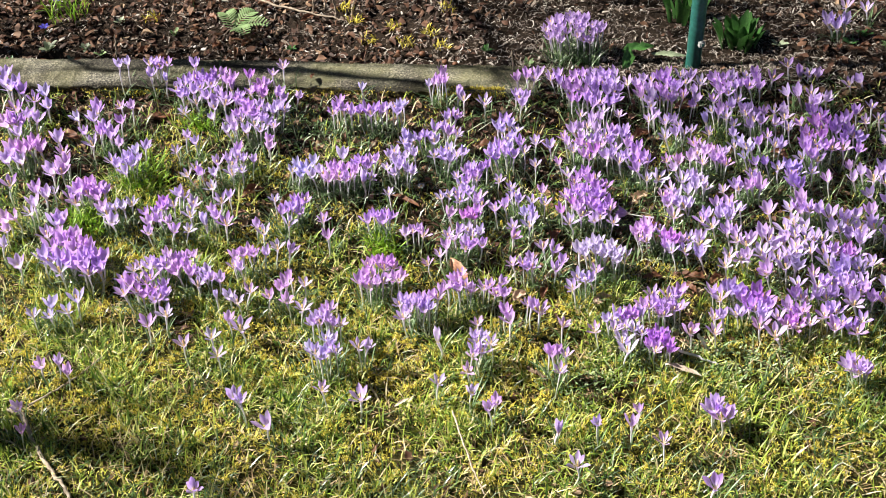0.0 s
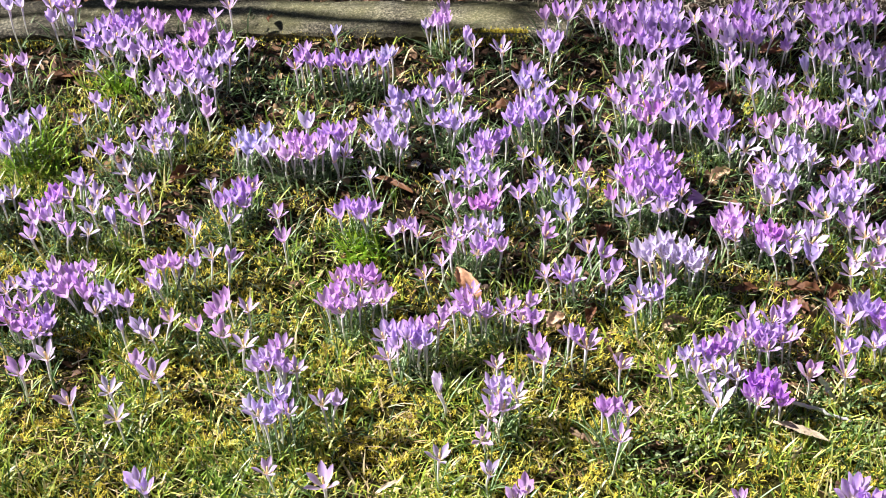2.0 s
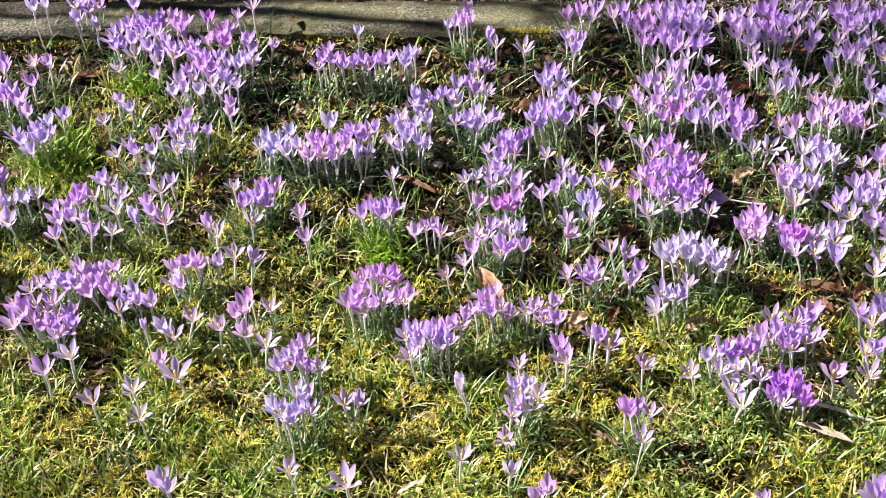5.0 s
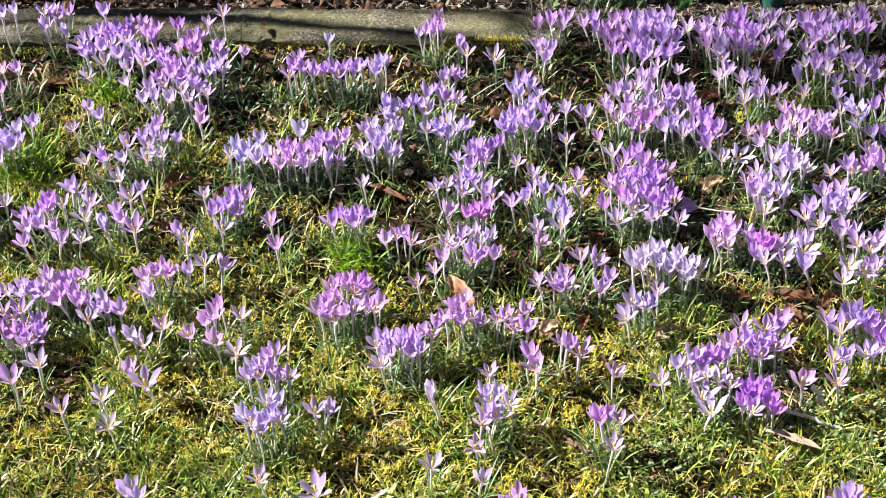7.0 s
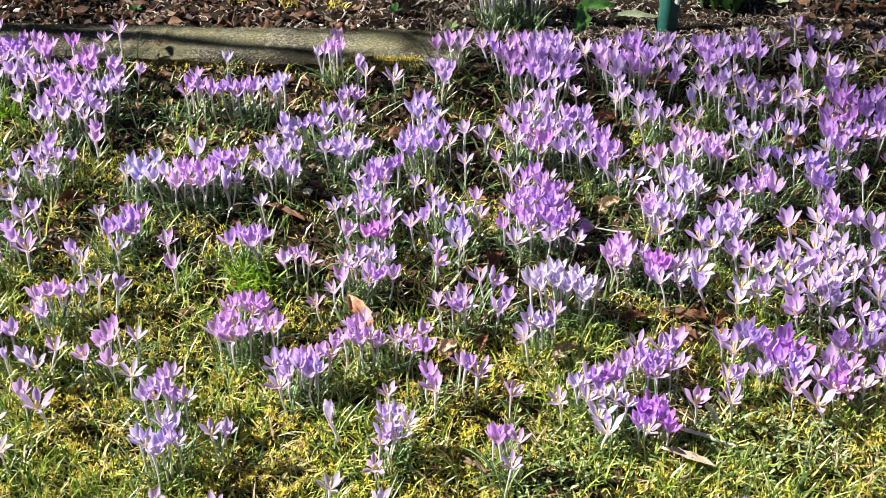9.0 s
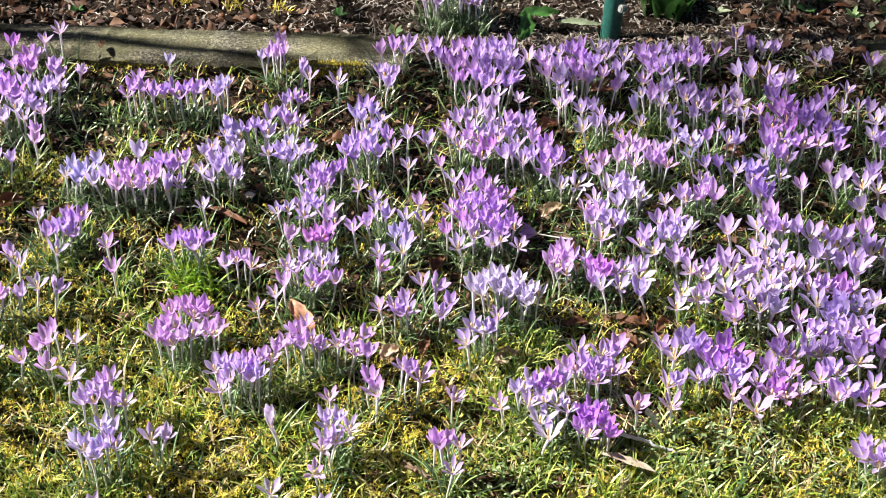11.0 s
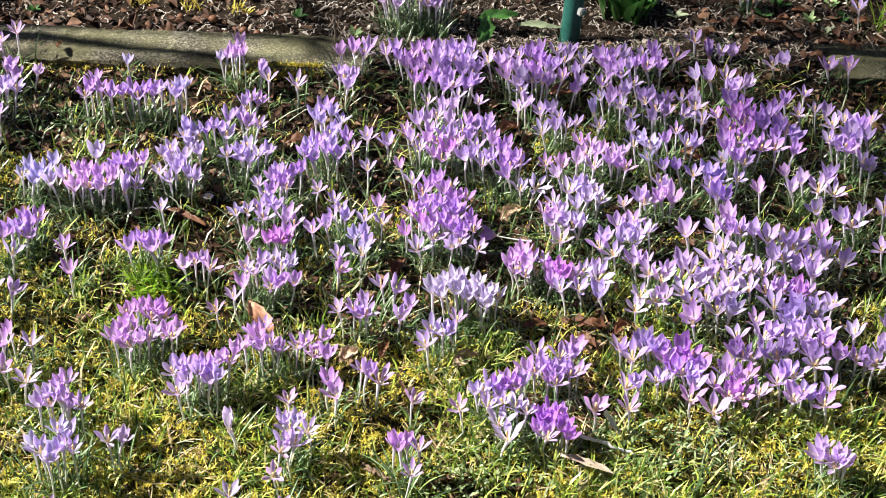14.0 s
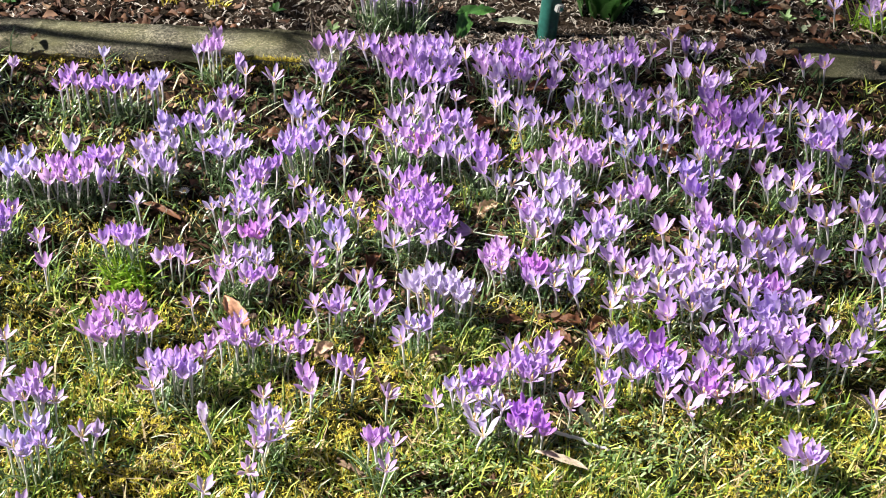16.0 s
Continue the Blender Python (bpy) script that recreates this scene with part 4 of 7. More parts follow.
clump([(814, 1751, 58, 28, "lo"), (774, 1699, 66, 27, "vg"), (763, 1709, 64, 32, "vg"), (780, 1749, 61, 37, "lo"), (778, 1761, 63, 31, "lg"), (763,
    1763, 68, 31, "lg"), (761, 1734, 62, 36, "vo"), (738, 1758, 67, 33, "lo"), (715, 1780, 67, 22, "vg"), (693, 1780, 67, 26, "vc"), (673, 1805, 66,
    30, "wo")])
clump([(86, 1767, 61, 33, "po"), (80, 1778, 64, 30, "vc"), (75, 1796, 67, 27, "lg"), (65, 1788, 63, 27, "pg"), (111, 1807, 65, 23, "vg"), (97, 1800,
    62, 28, "vg"), (47, 1692, 63, 36, "lo"), (66, 1715, 64, 26, "lg"), (56, 1722, 65, 24, "lg"), (39, 1712, 63, 33, "lo"), (22, 1703, 66, 26, "wo"),
    (6, 1706, 62, 28, "wo"), (62, 1751, 67, 26, "vg"), (52, 1747, 62, 30, "wo"), (42, 1770, 65, 28, "lo")])
clump([(363, 1721, 64, 33, "vo"), (348, 1721, 63, 26, "vg"), (338, 1713, 70, 26, "vg"), (341, 1745, 69, 31, "lo"), (327, 1730, 74, 26, "vg"), (322,
    1759, 74, 26, "vg"), (309, 1752, 69, 26, "vg"), (294, 1729, 71, 36, "vo"), (285, 1774, 59, 37, "wo"), (268, 1815, 60, 21, "pg")])
clump([(967, 1750, 66, 28, "lg"), (960, 1740, 62, 28, "lg"), (959, 1699, 65, 35, "lo"), (938, 1719, 62, 44, "lo"), (916, 1740, 63, 26, "lg"), (896,
    1725, 58, 24, "lg"), (899, 1771, 54, 24, "pg")])
clump([(-908, 1646, 63, 25, "pg"), (-923, 1688, 60, 37, "pg"), (-901, 1686, 65, 32, "pc"), (-868, 1699, 64, 35, "wo"), (-867, 1735, 65, 33, "lg"),
    (-829, 1770, 62, 31, "wo"), (-846, 1765, 64, 33, "lg"), (-871, 1782, 64, 33, "vg")])
clump([(684, 1728, 63, 26, "lg"), (679, 1741, 64, 30, "lo"), (691, 1703, 65, 32, "pg"), (670, 1707, 64, 26, "pg"), (662, 1707, 59, 26, "pg"), (637,
    1709, 65, 26, "lg"), (641, 1695, 65, 29, "lo"), (609, 1696, 60, 24, "lo")])
clump([(-689, 1663, 61, 37, "lc"), (-676, 1719, 58, 28, "wg"), (-692, 1713, 59, 35, "wo"), (-654, 1719, 63, 33, "wo"), (-706, 1695, 59, 45, "wo"),
    (-716, 1705, 67, 30, "pg")])
clump([(528, 1651, 63, 25, "wg"), (516, 1650, 60, 37, "wo"), (505, 1658, 59, 25, "wg"), (483, 1655, 63, 25, "lg"), (505, 1681, 63, 26, "wg"), (491,
    1672, 60, 27, "pg"), (480, 1685, 61, 29, "po"), (496, 1701, 64, 31, "lo"), (553, 1708, 66, 26, "wg"), (535, 1702, 60, 26, "wg"), (573, 1701, 64,
    28, "wo"), (569, 1721, 65, 31, "wo"), (561, 1744, 64, 30, "wo"), (552, 1737, 59, 28, "wg"), (545, 1748, 62, 26, "wg"), (528, 1733, 64, 38, "wo")])
clump([(-312, 1625, 70, 33, "wo"), (-306, 1709, 67, 22, "vg"), (-284, 1706, 67, 31, "vc"), (-330, 1666, 69, 25, "vc"), (-310, 1680, 69, 26, "lg"),
    (-321, 1680, 66, 26, "vg"), (-296, 1690, 67, 27, "vg"), (-295, 1668, 64, 27, "vc"), (-349, 1715, 63, 28, "wo")])
clump([(-607, 1616, 68, 28, "vc"), (-521, 1710, 64, 33, "lc"), (-544, 1740, 63, 30, "lo"), (-559, 1749, 63, 30, "lg"), (-522, 1621, 65, 30, "wo"),
    (-552, 1622, 67, 28, "vg"), (-568, 1649, 67, 24, "pg"), (-590, 1659, 66, 27, "vg"), (-611, 1656, 64, 29, "pg"), (-598, 1684, 68, 24, "vg"), (-566,
    1713, 62, 35, "lo"), (-587, 1722, 65, 24, "ug"), (-581, 1699, 65, 26, "vc"), (-591, 1702, 68, 26, "ug"), (-622, 1686, 63, 24, "vg")])
clump([(-448, 1642, 65, 42, "vo"), (-446, 1730, 69, 23, "lg"), (-462, 1714, 67, 40, "lo"), (-471, 1667, 62, 26, "vg"), (-481, 1690, 61, 24, "vg"),
    (-495, 1658, 61, 20, "wb"), (-525, 1671, 67, 37, "wo")])
clump([(197, 1621, 65, 25, "lg"), (186, 1599, 67, 37, "wo"), (180, 1640, 63, 25, "wg"), (196, 1647, 62, 25, "lg"), (225, 1671, 62, 29, "lo"), (199,
    1680, 62, 31, "lo"), (171, 1681, 66, 24, "lg"), (140, 1673, 61, 26, "pg"), (164, 1701, 64, 29, "lo"), (150, 1689, 63, 29, "lo"), (118, 1657, 64,
    34, "po"), (158, 1733, 59, 31, "lo")])
clump([(337, 1667, 63, 29, "vo"), (347, 1690, 66, 26, "vg"), (337, 1682, 73, 26, "vg"), (326, 1690, 68, 26, "vg"), (314, 1697, 74, 26, "vg"), (303,
    1690, 69, 26, "vg"), (296, 1705, 68, 26, "vg"), (290, 1645, 68, 25, "pg"), (361, 1640, 68, 32, "vo"), (337, 1617, 63, 28, "lo"), (339, 1631, 66,
    25, "vg"), (345, 1647, 63, 25, "vg"), (332, 1645, 65, 25, "vg"), (322, 1659, 65, 25, "vg"), (314, 1668, 64, 26, "vg"), (300, 1659, 67, 25, "pg")])
clump([(81, 1652, 65, 25, "vg"), (74, 1640, 60, 32, "mc"), (51, 1635, 65, 22, "mg"), (62, 1641, 65, 29, "mg"), (81, 1686, 65, 26, "lg"), (89, 1697,
    67, 34, "lo"), (93, 1673, 64, 32, "lo"), (24, 1646, 64, 27, "pg")])
clump([(1050, 1630, 60, 29, "lg"), (1028, 1625, 65, 27, "pg"), (1043, 1666, 65, 27, "lg"), (1028, 1659, 60, 36, "lo"), (986, 1651, 62, 23, "lg"),
    (961, 1624, 63, 39, "lo"), (948, 1638, 63, 27, "lg"), (914, 1665, 59, 27, "lg")])
clump([(363, 1597, 65, 30, "lo"), (272, 1606, 64, 38, "wo"), (322, 1605, 66, 25, "lg"), (301, 1630, 63, 39, "lo"), (256, 1640, 67, 24, "mg"), (282,
    1665, 69, 22, "mg"), (283, 1688, 72, 24, "vg"), (270, 1687, 68, 33, "vo")])
clump([(-100, 1640, 67, 25, "vg"), (-112, 1651, 65, 20, "vg"), (-119, 1627, 68, 30, "vg"), (-130, 1641, 70, 22, "vg"), (-139, 1647, 68, 22, "vg"),
    (-151, 1628, 70, 28, "vg")])
clump([(563, 1580, 61, 35, "lo"), (561, 1618, 61, 25, "lg"), (546, 1599, 62, 33, "vo"), (587, 1613, 63, 25, "lg"), (606, 1606, 63, 25, "lg"), (633,
    1630, 63, 29, "lo"), (618, 1622, 65, 32, "lo"), (602, 1637, 59, 25, "lg"), (613, 1650, 64, 32, "vo"), (587, 1648, 62, 29, "pc")])
clump([(869, 1597, 60, 26, "lg"), (847, 1574, 63, 38, "lo"), (846, 1587, 64, 26, "lg"), (837, 1599, 60, 31, "lo"), (813, 1598, 65, 33, "lc"), (795,
    1615, 65, 26, "lg"), (769, 1625, 63, 26, "lg"), (773, 1616, 65, 33, "lo"), (757, 1621, 62, 26, "pg"), (737, 1630, 60, 35, "wo"), (766, 1655, 62,
    35, "pg")])
clump([(-757, 1569, 67, 36, "pg"), (-724, 1579, 65, 31, "pg"), (-741, 1588, 65, 34, "pg"), (-802, 1582, 66, 36, "pg"), (-758, 1615, 66, 36, "pg"),
    (-769, 1607, 66, 34, "pg"), (-782, 1596, 68, 34, "pg"), (-798, 1627, 66, 34, "pg"), (-818, 1621, 69, 41, "lo")])
clump([(-32, 1580, 63, 28, "po"), (-44, 1602, 61, 22, "lg"), (-56, 1597, 61, 28, "vo"), (-72, 1591, 61, 25, "lg")])
clump([(1035, 1569, 60, 26, "vg"), (1006, 1555, 61, 26, "lg"), (988, 1567, 58, 30, "lo")])
clump([(-2, 1525, 56, 28, "lo"), (11, 1550, 59, 25, "pg"), (85, 1544, 63, 26, "vg"), (52, 1536, 61, 29, "vo"), (64, 1542, 63, 24, "vg"), (53, 1554,
    64, 25, "lg"), (82, 1584, 63, 25, "wg"), (68, 1577, 64, 31, "wo"), (59, 1595, 60, 33, "wo"), (41, 1590, 66, 25, "lg"), (29, 1573, 60, 33, "lo"),
    (17, 1577, 62, 31, "lo"), (-28, 1498, 58, 26, "po")])
clump([(533, 1522, 64, 39, "wo"), (530, 1545, 60, 24, "lg"), (461, 1526, 60, 24, "vg"), (510, 1537, 63, 31, "wo"), (492, 1537, 60, 24, "pg"), (479,
    1531, 66, 24, "mg"), (474, 1544, 65, 24, "mg"), (462, 1549, 62, 23, "mg"), (454, 1571, 60, 28, "lo"), (438, 1575, 62, 25, "lg"), (428, 1590, 62,
    27, "pg"), (403, 1567, 61, 25, "pg"), (414, 1579, 61, 25, "pg"), (427, 1561, 64, 28, "pg"), (422, 1537, 64, 24, "lo"), (410, 1547, 62, 29, "po")])
clump([(919, 1541, 60, 31, "lc"), (898, 1574, 61, 26, "lg"), (899, 1563, 59, 38, "lo"), (902, 1604, 65, 28, "pg"), (857, 1512, 66, 25, "lg"), (866,
    1525, 65, 38, "lo"), (864, 1545, 65, 34, "lo"), (841, 1539, 60, 29, "lg"), (809, 1556, 64, 26, "lg"), (821, 1550, 63, 34, "wo")])
clump([(-305, 1556, 59, 28, "lg"), (-408, 1499, 64, 24, "lg"), (-421, 1511, 59, 31, "lo"), (-335, 1559, 63, 33, "wo"), (-358, 1546, 61, 23, "lg"),
    (-383, 1542, 61, 23, "pg"), (-394, 1551, 59, 31, "pc"), (-405, 1542, 63, 28, "pc"), (-421, 1539, 61, 26, "pg")])
clump([(-771, 1504, 72, 46, "wo"), (-696, 1516, 65, 35, "vg"), (-690, 1539, 67, 38, "pg"), (-707, 1548, 68, 31, "pg"), (-722, 1546, 70, 33, "vg"),
    (-737, 1540, 68, 35, "pg"), (-749, 1524, 68, 33, "pg"), (-762, 1531, 70, 35, "pg"), (-778, 1541, 70, 35, "pg"), (-799, 1535, 69, 40, "lo"), (-814,
    1552, 70, 33, "lg"), (-725, 1510, 72, 35, "pg"), (-712, 1494, 70, 39, "po")])
clump([(-504, 1536, 70, 19, "pg"), (-518, 1537, 65, 24, "pg"), (-529, 1530, 66, 24, "vg"), (-544, 1532, 65, 24, "pg"), (-557, 1538, 72, 24, "pg"),
    (-554, 1503, 71, 27, "pg"), (-567, 1520, 67, 23, "lg"), (-569, 1504, 66, 24, "lg"), (-577, 1512, 69, 27, "lg"), (-588, 1522, 67, 23, "lg"), (-592,
    1507, 70, 24, "lg"), (-612, 1512, 67, 29, "lo"), (-623, 1499, 68, 29, "lo")])
clump([(617, 1475, 68, 24, "lg"), (605, 1471, 62, 30, "lo"), (582, 1479, 67, 30, "wo"), (569, 1456, 62, 32, "wo"), (680, 1507, 62, 25, "wg"), (674,
    1523, 70, 39, "wo"), (662, 1544, 69, 29, "lg"), (637, 1533, 64, 24, "lg"), (623, 1513, 66, 32, "lo"), (607, 1528, 65, 32, "lo"), (608, 1559, 59,
    23, "lg"), (593, 1566, 60, 31, "lc")])
clump([(841, 1475, 60, 30, "lo"), (827, 1473, 63, 25, "pg"), (822, 1483, 60, 29, "mg"), (803, 1480, 63, 33, "lo"), (795, 1485, 65, 25, "lg"), (775,
    1486, 59, 34, "lo"), (747, 1486, 66, 33, "wo"), (703, 1528, 64, 25, "lg"), (780, 1519, 64, 37, "wo"), (761, 1520, 69, 37, "wo"), (744, 1520, 69,
    34, "wo"), (726, 1535, 69, 34, "wo"), (749, 1553, 69, 38, "wo"), (732, 1573, 70, 34, "wo"), (711, 1559, 65, 39, "wo")])
clump([(525, 1497, 60, 27, "lg"), (497, 1506, 60, 31, "lo"), (468, 1503, 64, 29, "lo")])
clump([(352, 1465, 75, 24, "ig"), (371, 1480, 75, 27, "io"), (359, 1483, 79, 27, "ig"), (346, 1479, 78, 30, "ig"), (313, 1492, 79, 24, "ig"), (346,
    1504, 82, 24, "ig"), (327, 1483, 76, 24, "ig"), (337, 1493, 77, 27, "ig"), (326, 1500, 77, 27, "ig"), (289, 1490, 78, 24, "ig"), (321, 1523, 78,
    26, "ig"), (308, 1513, 82, 27, "ig"), (295, 1508, 82, 27, "ig"), (279, 1505, 76, 29, "ig")])
clump([(245, 1484, 64, 24, "lg"), (231, 1466, 61, 27, "lg"), (209, 1534, 60, 33, "wo"), (233, 1522, 60, 28, "lg"), (182, 1498, 62, 24, "lg"), (171,
    1465, 66, 24, "lg"), (183, 1467, 67, 33, "wo"), (164, 1476, 67, 27, "lo"), (142, 1477, 67, 29, "lo")])
clump([(-142, 1458, 68, 27, "pc"), (-154, 1465, 67, 24, "pg"), (-111, 1498, 66, 24, "pg"), (-95, 1482, 64, 27, "po"), (-103, 1490, 68, 26, "pg"),
    (-115, 1482, 65, 32, "po"), (-127, 1499, 68, 22, "pg"), (-139, 1503, 63, 22, "pg"), (-148, 1486, 69, 27, "pc")])
clump([(-445, 1464, 67, 27, "lg"), (-476, 1471, 63, 21, "wg"), (-464, 1469, 64, 22, "lg"), (-474, 1487, 64, 27, "wg"), (-493, 1484, 68, 16, "lg"),
    (-505, 1484, 69, 27, "pg"), (-488, 1455, 63, 33, "wo"), (-537, 1486, 69, 24, "pg"), (-515, 1501, 70, 24, "vg"), (-532, 1504, 69, 27, "pg")])
clump([(645, 1426, 62, 32, "vo"), (647, 1434, 66, 28, "pg"), (678, 1468, 64, 36, "lo"), (712, 1440, 66, 29, "wc"), (706, 1461, 63, 36, "wo"), (697,
    1478, 65, 33, "lo"), (719, 1477, 65, 38, "wo"), (689, 1446, 61, 33, "lo"), (721, 1500, 66, 33, "lo"), (655, 1463, 64, 31, "lo"), (650, 1491, 61,
    38, "wo")])
clump([(-634, 1432, 69, 38, "lo"), (-626, 1459, 66, 34, "pg"), (-593, 1461, 65, 28, "po"), (-583, 1470, 72, 35, "lo"), (-608, 1466, 72, 28, "lo"),
    (-558, 1457, 60, 25, "lg"), (-580, 1432, 64, 23, "pg"), (-595, 1433, 59, 24, "pg"), (-572, 1446, 61, 28, "po"), (-610, 1441, 63, 30, "po"), (-569,
    1411, 63, 31, "lo"), (-550, 1433, 62, 23, "lg"), (-559, 1422, 62, 36, "lo"), (-642, 1480, 63, 32, "lo")])
clump([(-79, 1457, 64, 22, "pg"), (-87, 1437, 68, 27, "po"), (-99, 1448, 64, 27, "pg"), (-116, 1439, 68, 33, "lo"), (-130, 1436, 66, 23, "pg"), (-145,
    1425, 67, 31, "po"), (-153, 1436, 68, 23, "pg"), (-165, 1443, 68, 31, "pc")])
clump([(846, 1437, 61, 33, "lo"), (833, 1425, 62, 38, "lo"), (829, 1439, 60, 30, "lo"), (804, 1441, 59, 28, "lg"), (810, 1448, 64, 25, "lg"), (786,
    1415, 63, 24, "lg"), (800, 1421, 67, 29, "lg"), (787, 1431, 64, 25, "lg"), (775, 1449, 65, 38, "lo"), (867, 1448, 61, 30, "lo")])
clump([(-276, 1378, 58, 40, "ws"), (-275, 1449, 58, 30, "wo"), (-309, 1402, 58, 28, "pc"), (-308, 1471, 62, 21, "pg"), (-324, 1442, 58, 24, "pg"),
    (-313, 1449, 62, 32, "pc"), (-344, 1413, 61, 26, "pc")])
clump([(256, 1400, 67, 34, "lo"), (310, 1453, 60, 27, "po"), (296, 1426, 66, 23, "lg"), (283, 1421, 67, 33, "wo"), (269, 1429, 66, 36, "wo")])
clump([(-407, 1407, 55, 30, "wo"), (-425, 1426, 54, 27, "wg"), (-451, 1428, 56, 9, "wb"), (-382, 1430, 63, 30, "po")])
clump([(120, 1430, 59, 23, "lg"), (121, 1392, 64, 26, "lg"), (106, 1397, 60, 32, "po"), (94, 1417, 63, 31, "lo"), (83, 1414, 61, 31, "lo"), (57, 1409,
    63, 23, "lg"), (45, 1413, 70, 26, "lo"), (30, 1411, 68, 26, "lg"), (19, 1443, 65, 20, "lg"), (27, 1429, 67, 30, "pc"), (39, 1446, 72, 28, "lo")])
clump([(937, 1403, 60, 25, "lg"), (946, 1411, 63, 30, "wo"), (952, 1390, 60, 30, "wo")])
clump([(-741, 1394, 59, 31, "wo"), (-771, 1376, 64, 29, "wo"), (-726, 1426, 64, 34, "wc"), (-806, 1386, 59, 31, "wo"), (-775, 1416, 60, 29, "wg")])
clump([(-80, 1335, 66, 35, "lo"), (-2, 1402, 71, 22, "pg"), (10, 1412, 69, 28, "po"), (-10, 1388, 66, 32, "po"), (-25, 1388, 67, 23, "pg"), (-26,
    1353, 71, 20, "wg"), (-38, 1353, 66, 24, "lg"), (-46, 1384, 68, 23, "pg"), (-62, 1383, 65, 23, "lg"), (-75, 1378, 71, 24, "lg"), (-86, 1373, 65,
    34, "wo"), (-33, 1373, 67, 21, "lg"), (-41, 1369, 66, 26, "lg"), (-52, 1364, 72, 23, "lg"), (-68, 1354, 67, 23, "lg")])
clump([(766, 1355, 66, 24, "lg"), (732, 1355, 68, 24, "lg"), (748, 1348, 62, 37, "lo"), (689, 1361, 65, 24, "vg"), (710, 1346, 62, 32, "lo"), (698,
    1350, 64, 32, "lo"), (766, 1380, 64, 32, "lo"), (757, 1390, 65, 24, "lg"), (742, 1386, 65, 37, "lo"), (700, 1386, 67, 30, "wo"), (740, 1418, 62,
    31, "po")])
clump([(875, 1383, 65, 26, "wc"), (907, 1355, 62, 24, "lg"), (916, 1344, 62, 31, "wo"), (877, 1330, 61, 24, "lg"), (883, 1318, 67, 32, "lo"), (859,
    1332, 65, 30, "vo"), (839, 1343, 62, 24, "vg"), (799, 1341, 67, 24, "lg"), (797, 1356, 62, 27, "lg"), (797, 1323, 68, 36, "lo"), (798, 1375, 67,
    29, "lo"), (790, 1389, 65, 27, "lg"), (818, 1358, 65, 30, "vo"), (831, 1371, 63, 24, "lg"), (832, 1387, 64, 32, "lo"), (814, 1396, 62, 24, "lg")])
clump([(187, 1339, 67, 41, "lo"), (173, 1350, 70, 23, "lg"), (165, 1362, 63, 27, "wo")])
clump([(461, 1337, 62, 30, "lo"), (448, 1331, 63, 30, "lo"), (440, 1345, 60, 23, "lg"), (417, 1328, 63, 23, "pg"), (426, 1336, 65, 26, "lg"), (411,
    1353, 65, 23, "lg"), (417, 1346, 61, 23, "lg"), (426, 1315, 65, 28, "lo"), (399, 1338, 65, 29, "lo"), (388, 1349, 60, 26, "pg"), (460, 1371, 63,
    23, "lg"), (444, 1368, 64, 34, "lo"), (468, 1386, 60, 28, "pc"), (412, 1378, 61, 32, "lo")])
clump([(615, 1300, 64, 26, "lg"), (616, 1318, 63, 23, "lg"), (605, 1323, 64, 31, "lo"), (595, 1333, 65, 27, "ug"), (632, 1332, 63, 27, "vg"), (577,
    1319, 60, 23, "lg"), (564, 1313, 62, 27, "lo"), (586, 1354, 62, 26, "vc"), (586, 1369, 63, 24, "vg"), (568, 1375, 64, 23, "lg"), (577, 1379, 64,
    26, "lg"), (569, 1393, 62, 23, "lg"), (561, 1391, 60, 23, "lg"), (613, 1353, 61, 24, "ug"), (626, 1355, 63, 35, "uo"), (614, 1373, 63, 29, "ug")])
clump([(-198, 1305, 80, 27, "wo"), (-213, 1310, 80, 21, "lg"), (-255, 1314, 79, 22, "wg"), (-224, 1321, 80, 22, "lg"), (-229, 1343, 83, 21, "pg"),
    (-220, 1355, 78, 26, "lc"), (-247, 1327, 82, 21, "wg"), (-236, 1331, 82, 25, "wg"), (-239, 1311, 82, 30, "lo")])
clump([(285, 1278, 66, 31, "po"), (312, 1308, 65, 21, "wg"), (324, 1310, 62, 30, "lo"), (345, 1304, 61, 22, "lg"), (336, 1320, 67, 25, "lg"), (347,
    1316, 64, 27, "mc"), (366, 1316, 63, 25, "mg"), (361, 1328, 62, 26, "pg"), (380, 1327, 61, 23, "lg")])
clump([(626, 1245, 72, 39, "wo"), (602, 1271, 67, 32, "po"), (702, 1280, 62, 29, "wo"), (668, 1287, 63, 23, "ug"), (657, 1277, 63, 34, "vo"), (675,
    1271, 63, 31, "vo"), (693, 1308, 67, 30, "vo"), (681, 1305, 65, 23, "lg"), (671, 1313, 64, 26, "lo"), (666, 1325, 63, 27, "lg"), (642, 1298, 64,
    31, "wo")])
clump([(786, 1253, 63, 35, "po"), (772, 1271, 62, 23, "lg"), (762, 1273, 65, 29, "wo"), (747, 1267, 62, 29, "pc"), (802, 1278, 66, 30, "lo"), (748,
    1311, 66, 23, "lg"), (758, 1305, 67, 31, "lo"), (732, 1298, 64, 33, "po")])
clump([(343, 1229, 61, 41, "wo"), (338, 1257, 58, 38, "wo"), (425, 1223, 61, 22, "ug"), (421, 1237, 62, 26, "ug"), (409, 1268, 62, 22, "ug"), (419,
    1261, 63, 22, "vg"), (411, 1256, 58, 22, "ug"), (386, 1242, 59, 22, "ug"), (393, 1259, 62, 22, "ug"), (398, 1249, 62, 28, "ug"), (376, 1270, 62,
    29, "wo"), (363, 1279, 64, 30, "wo"), (345, 1283, 67, 28, "lo"), (326, 1280, 67, 29, "lo"), (396, 1223, 64, 33, "vo")])
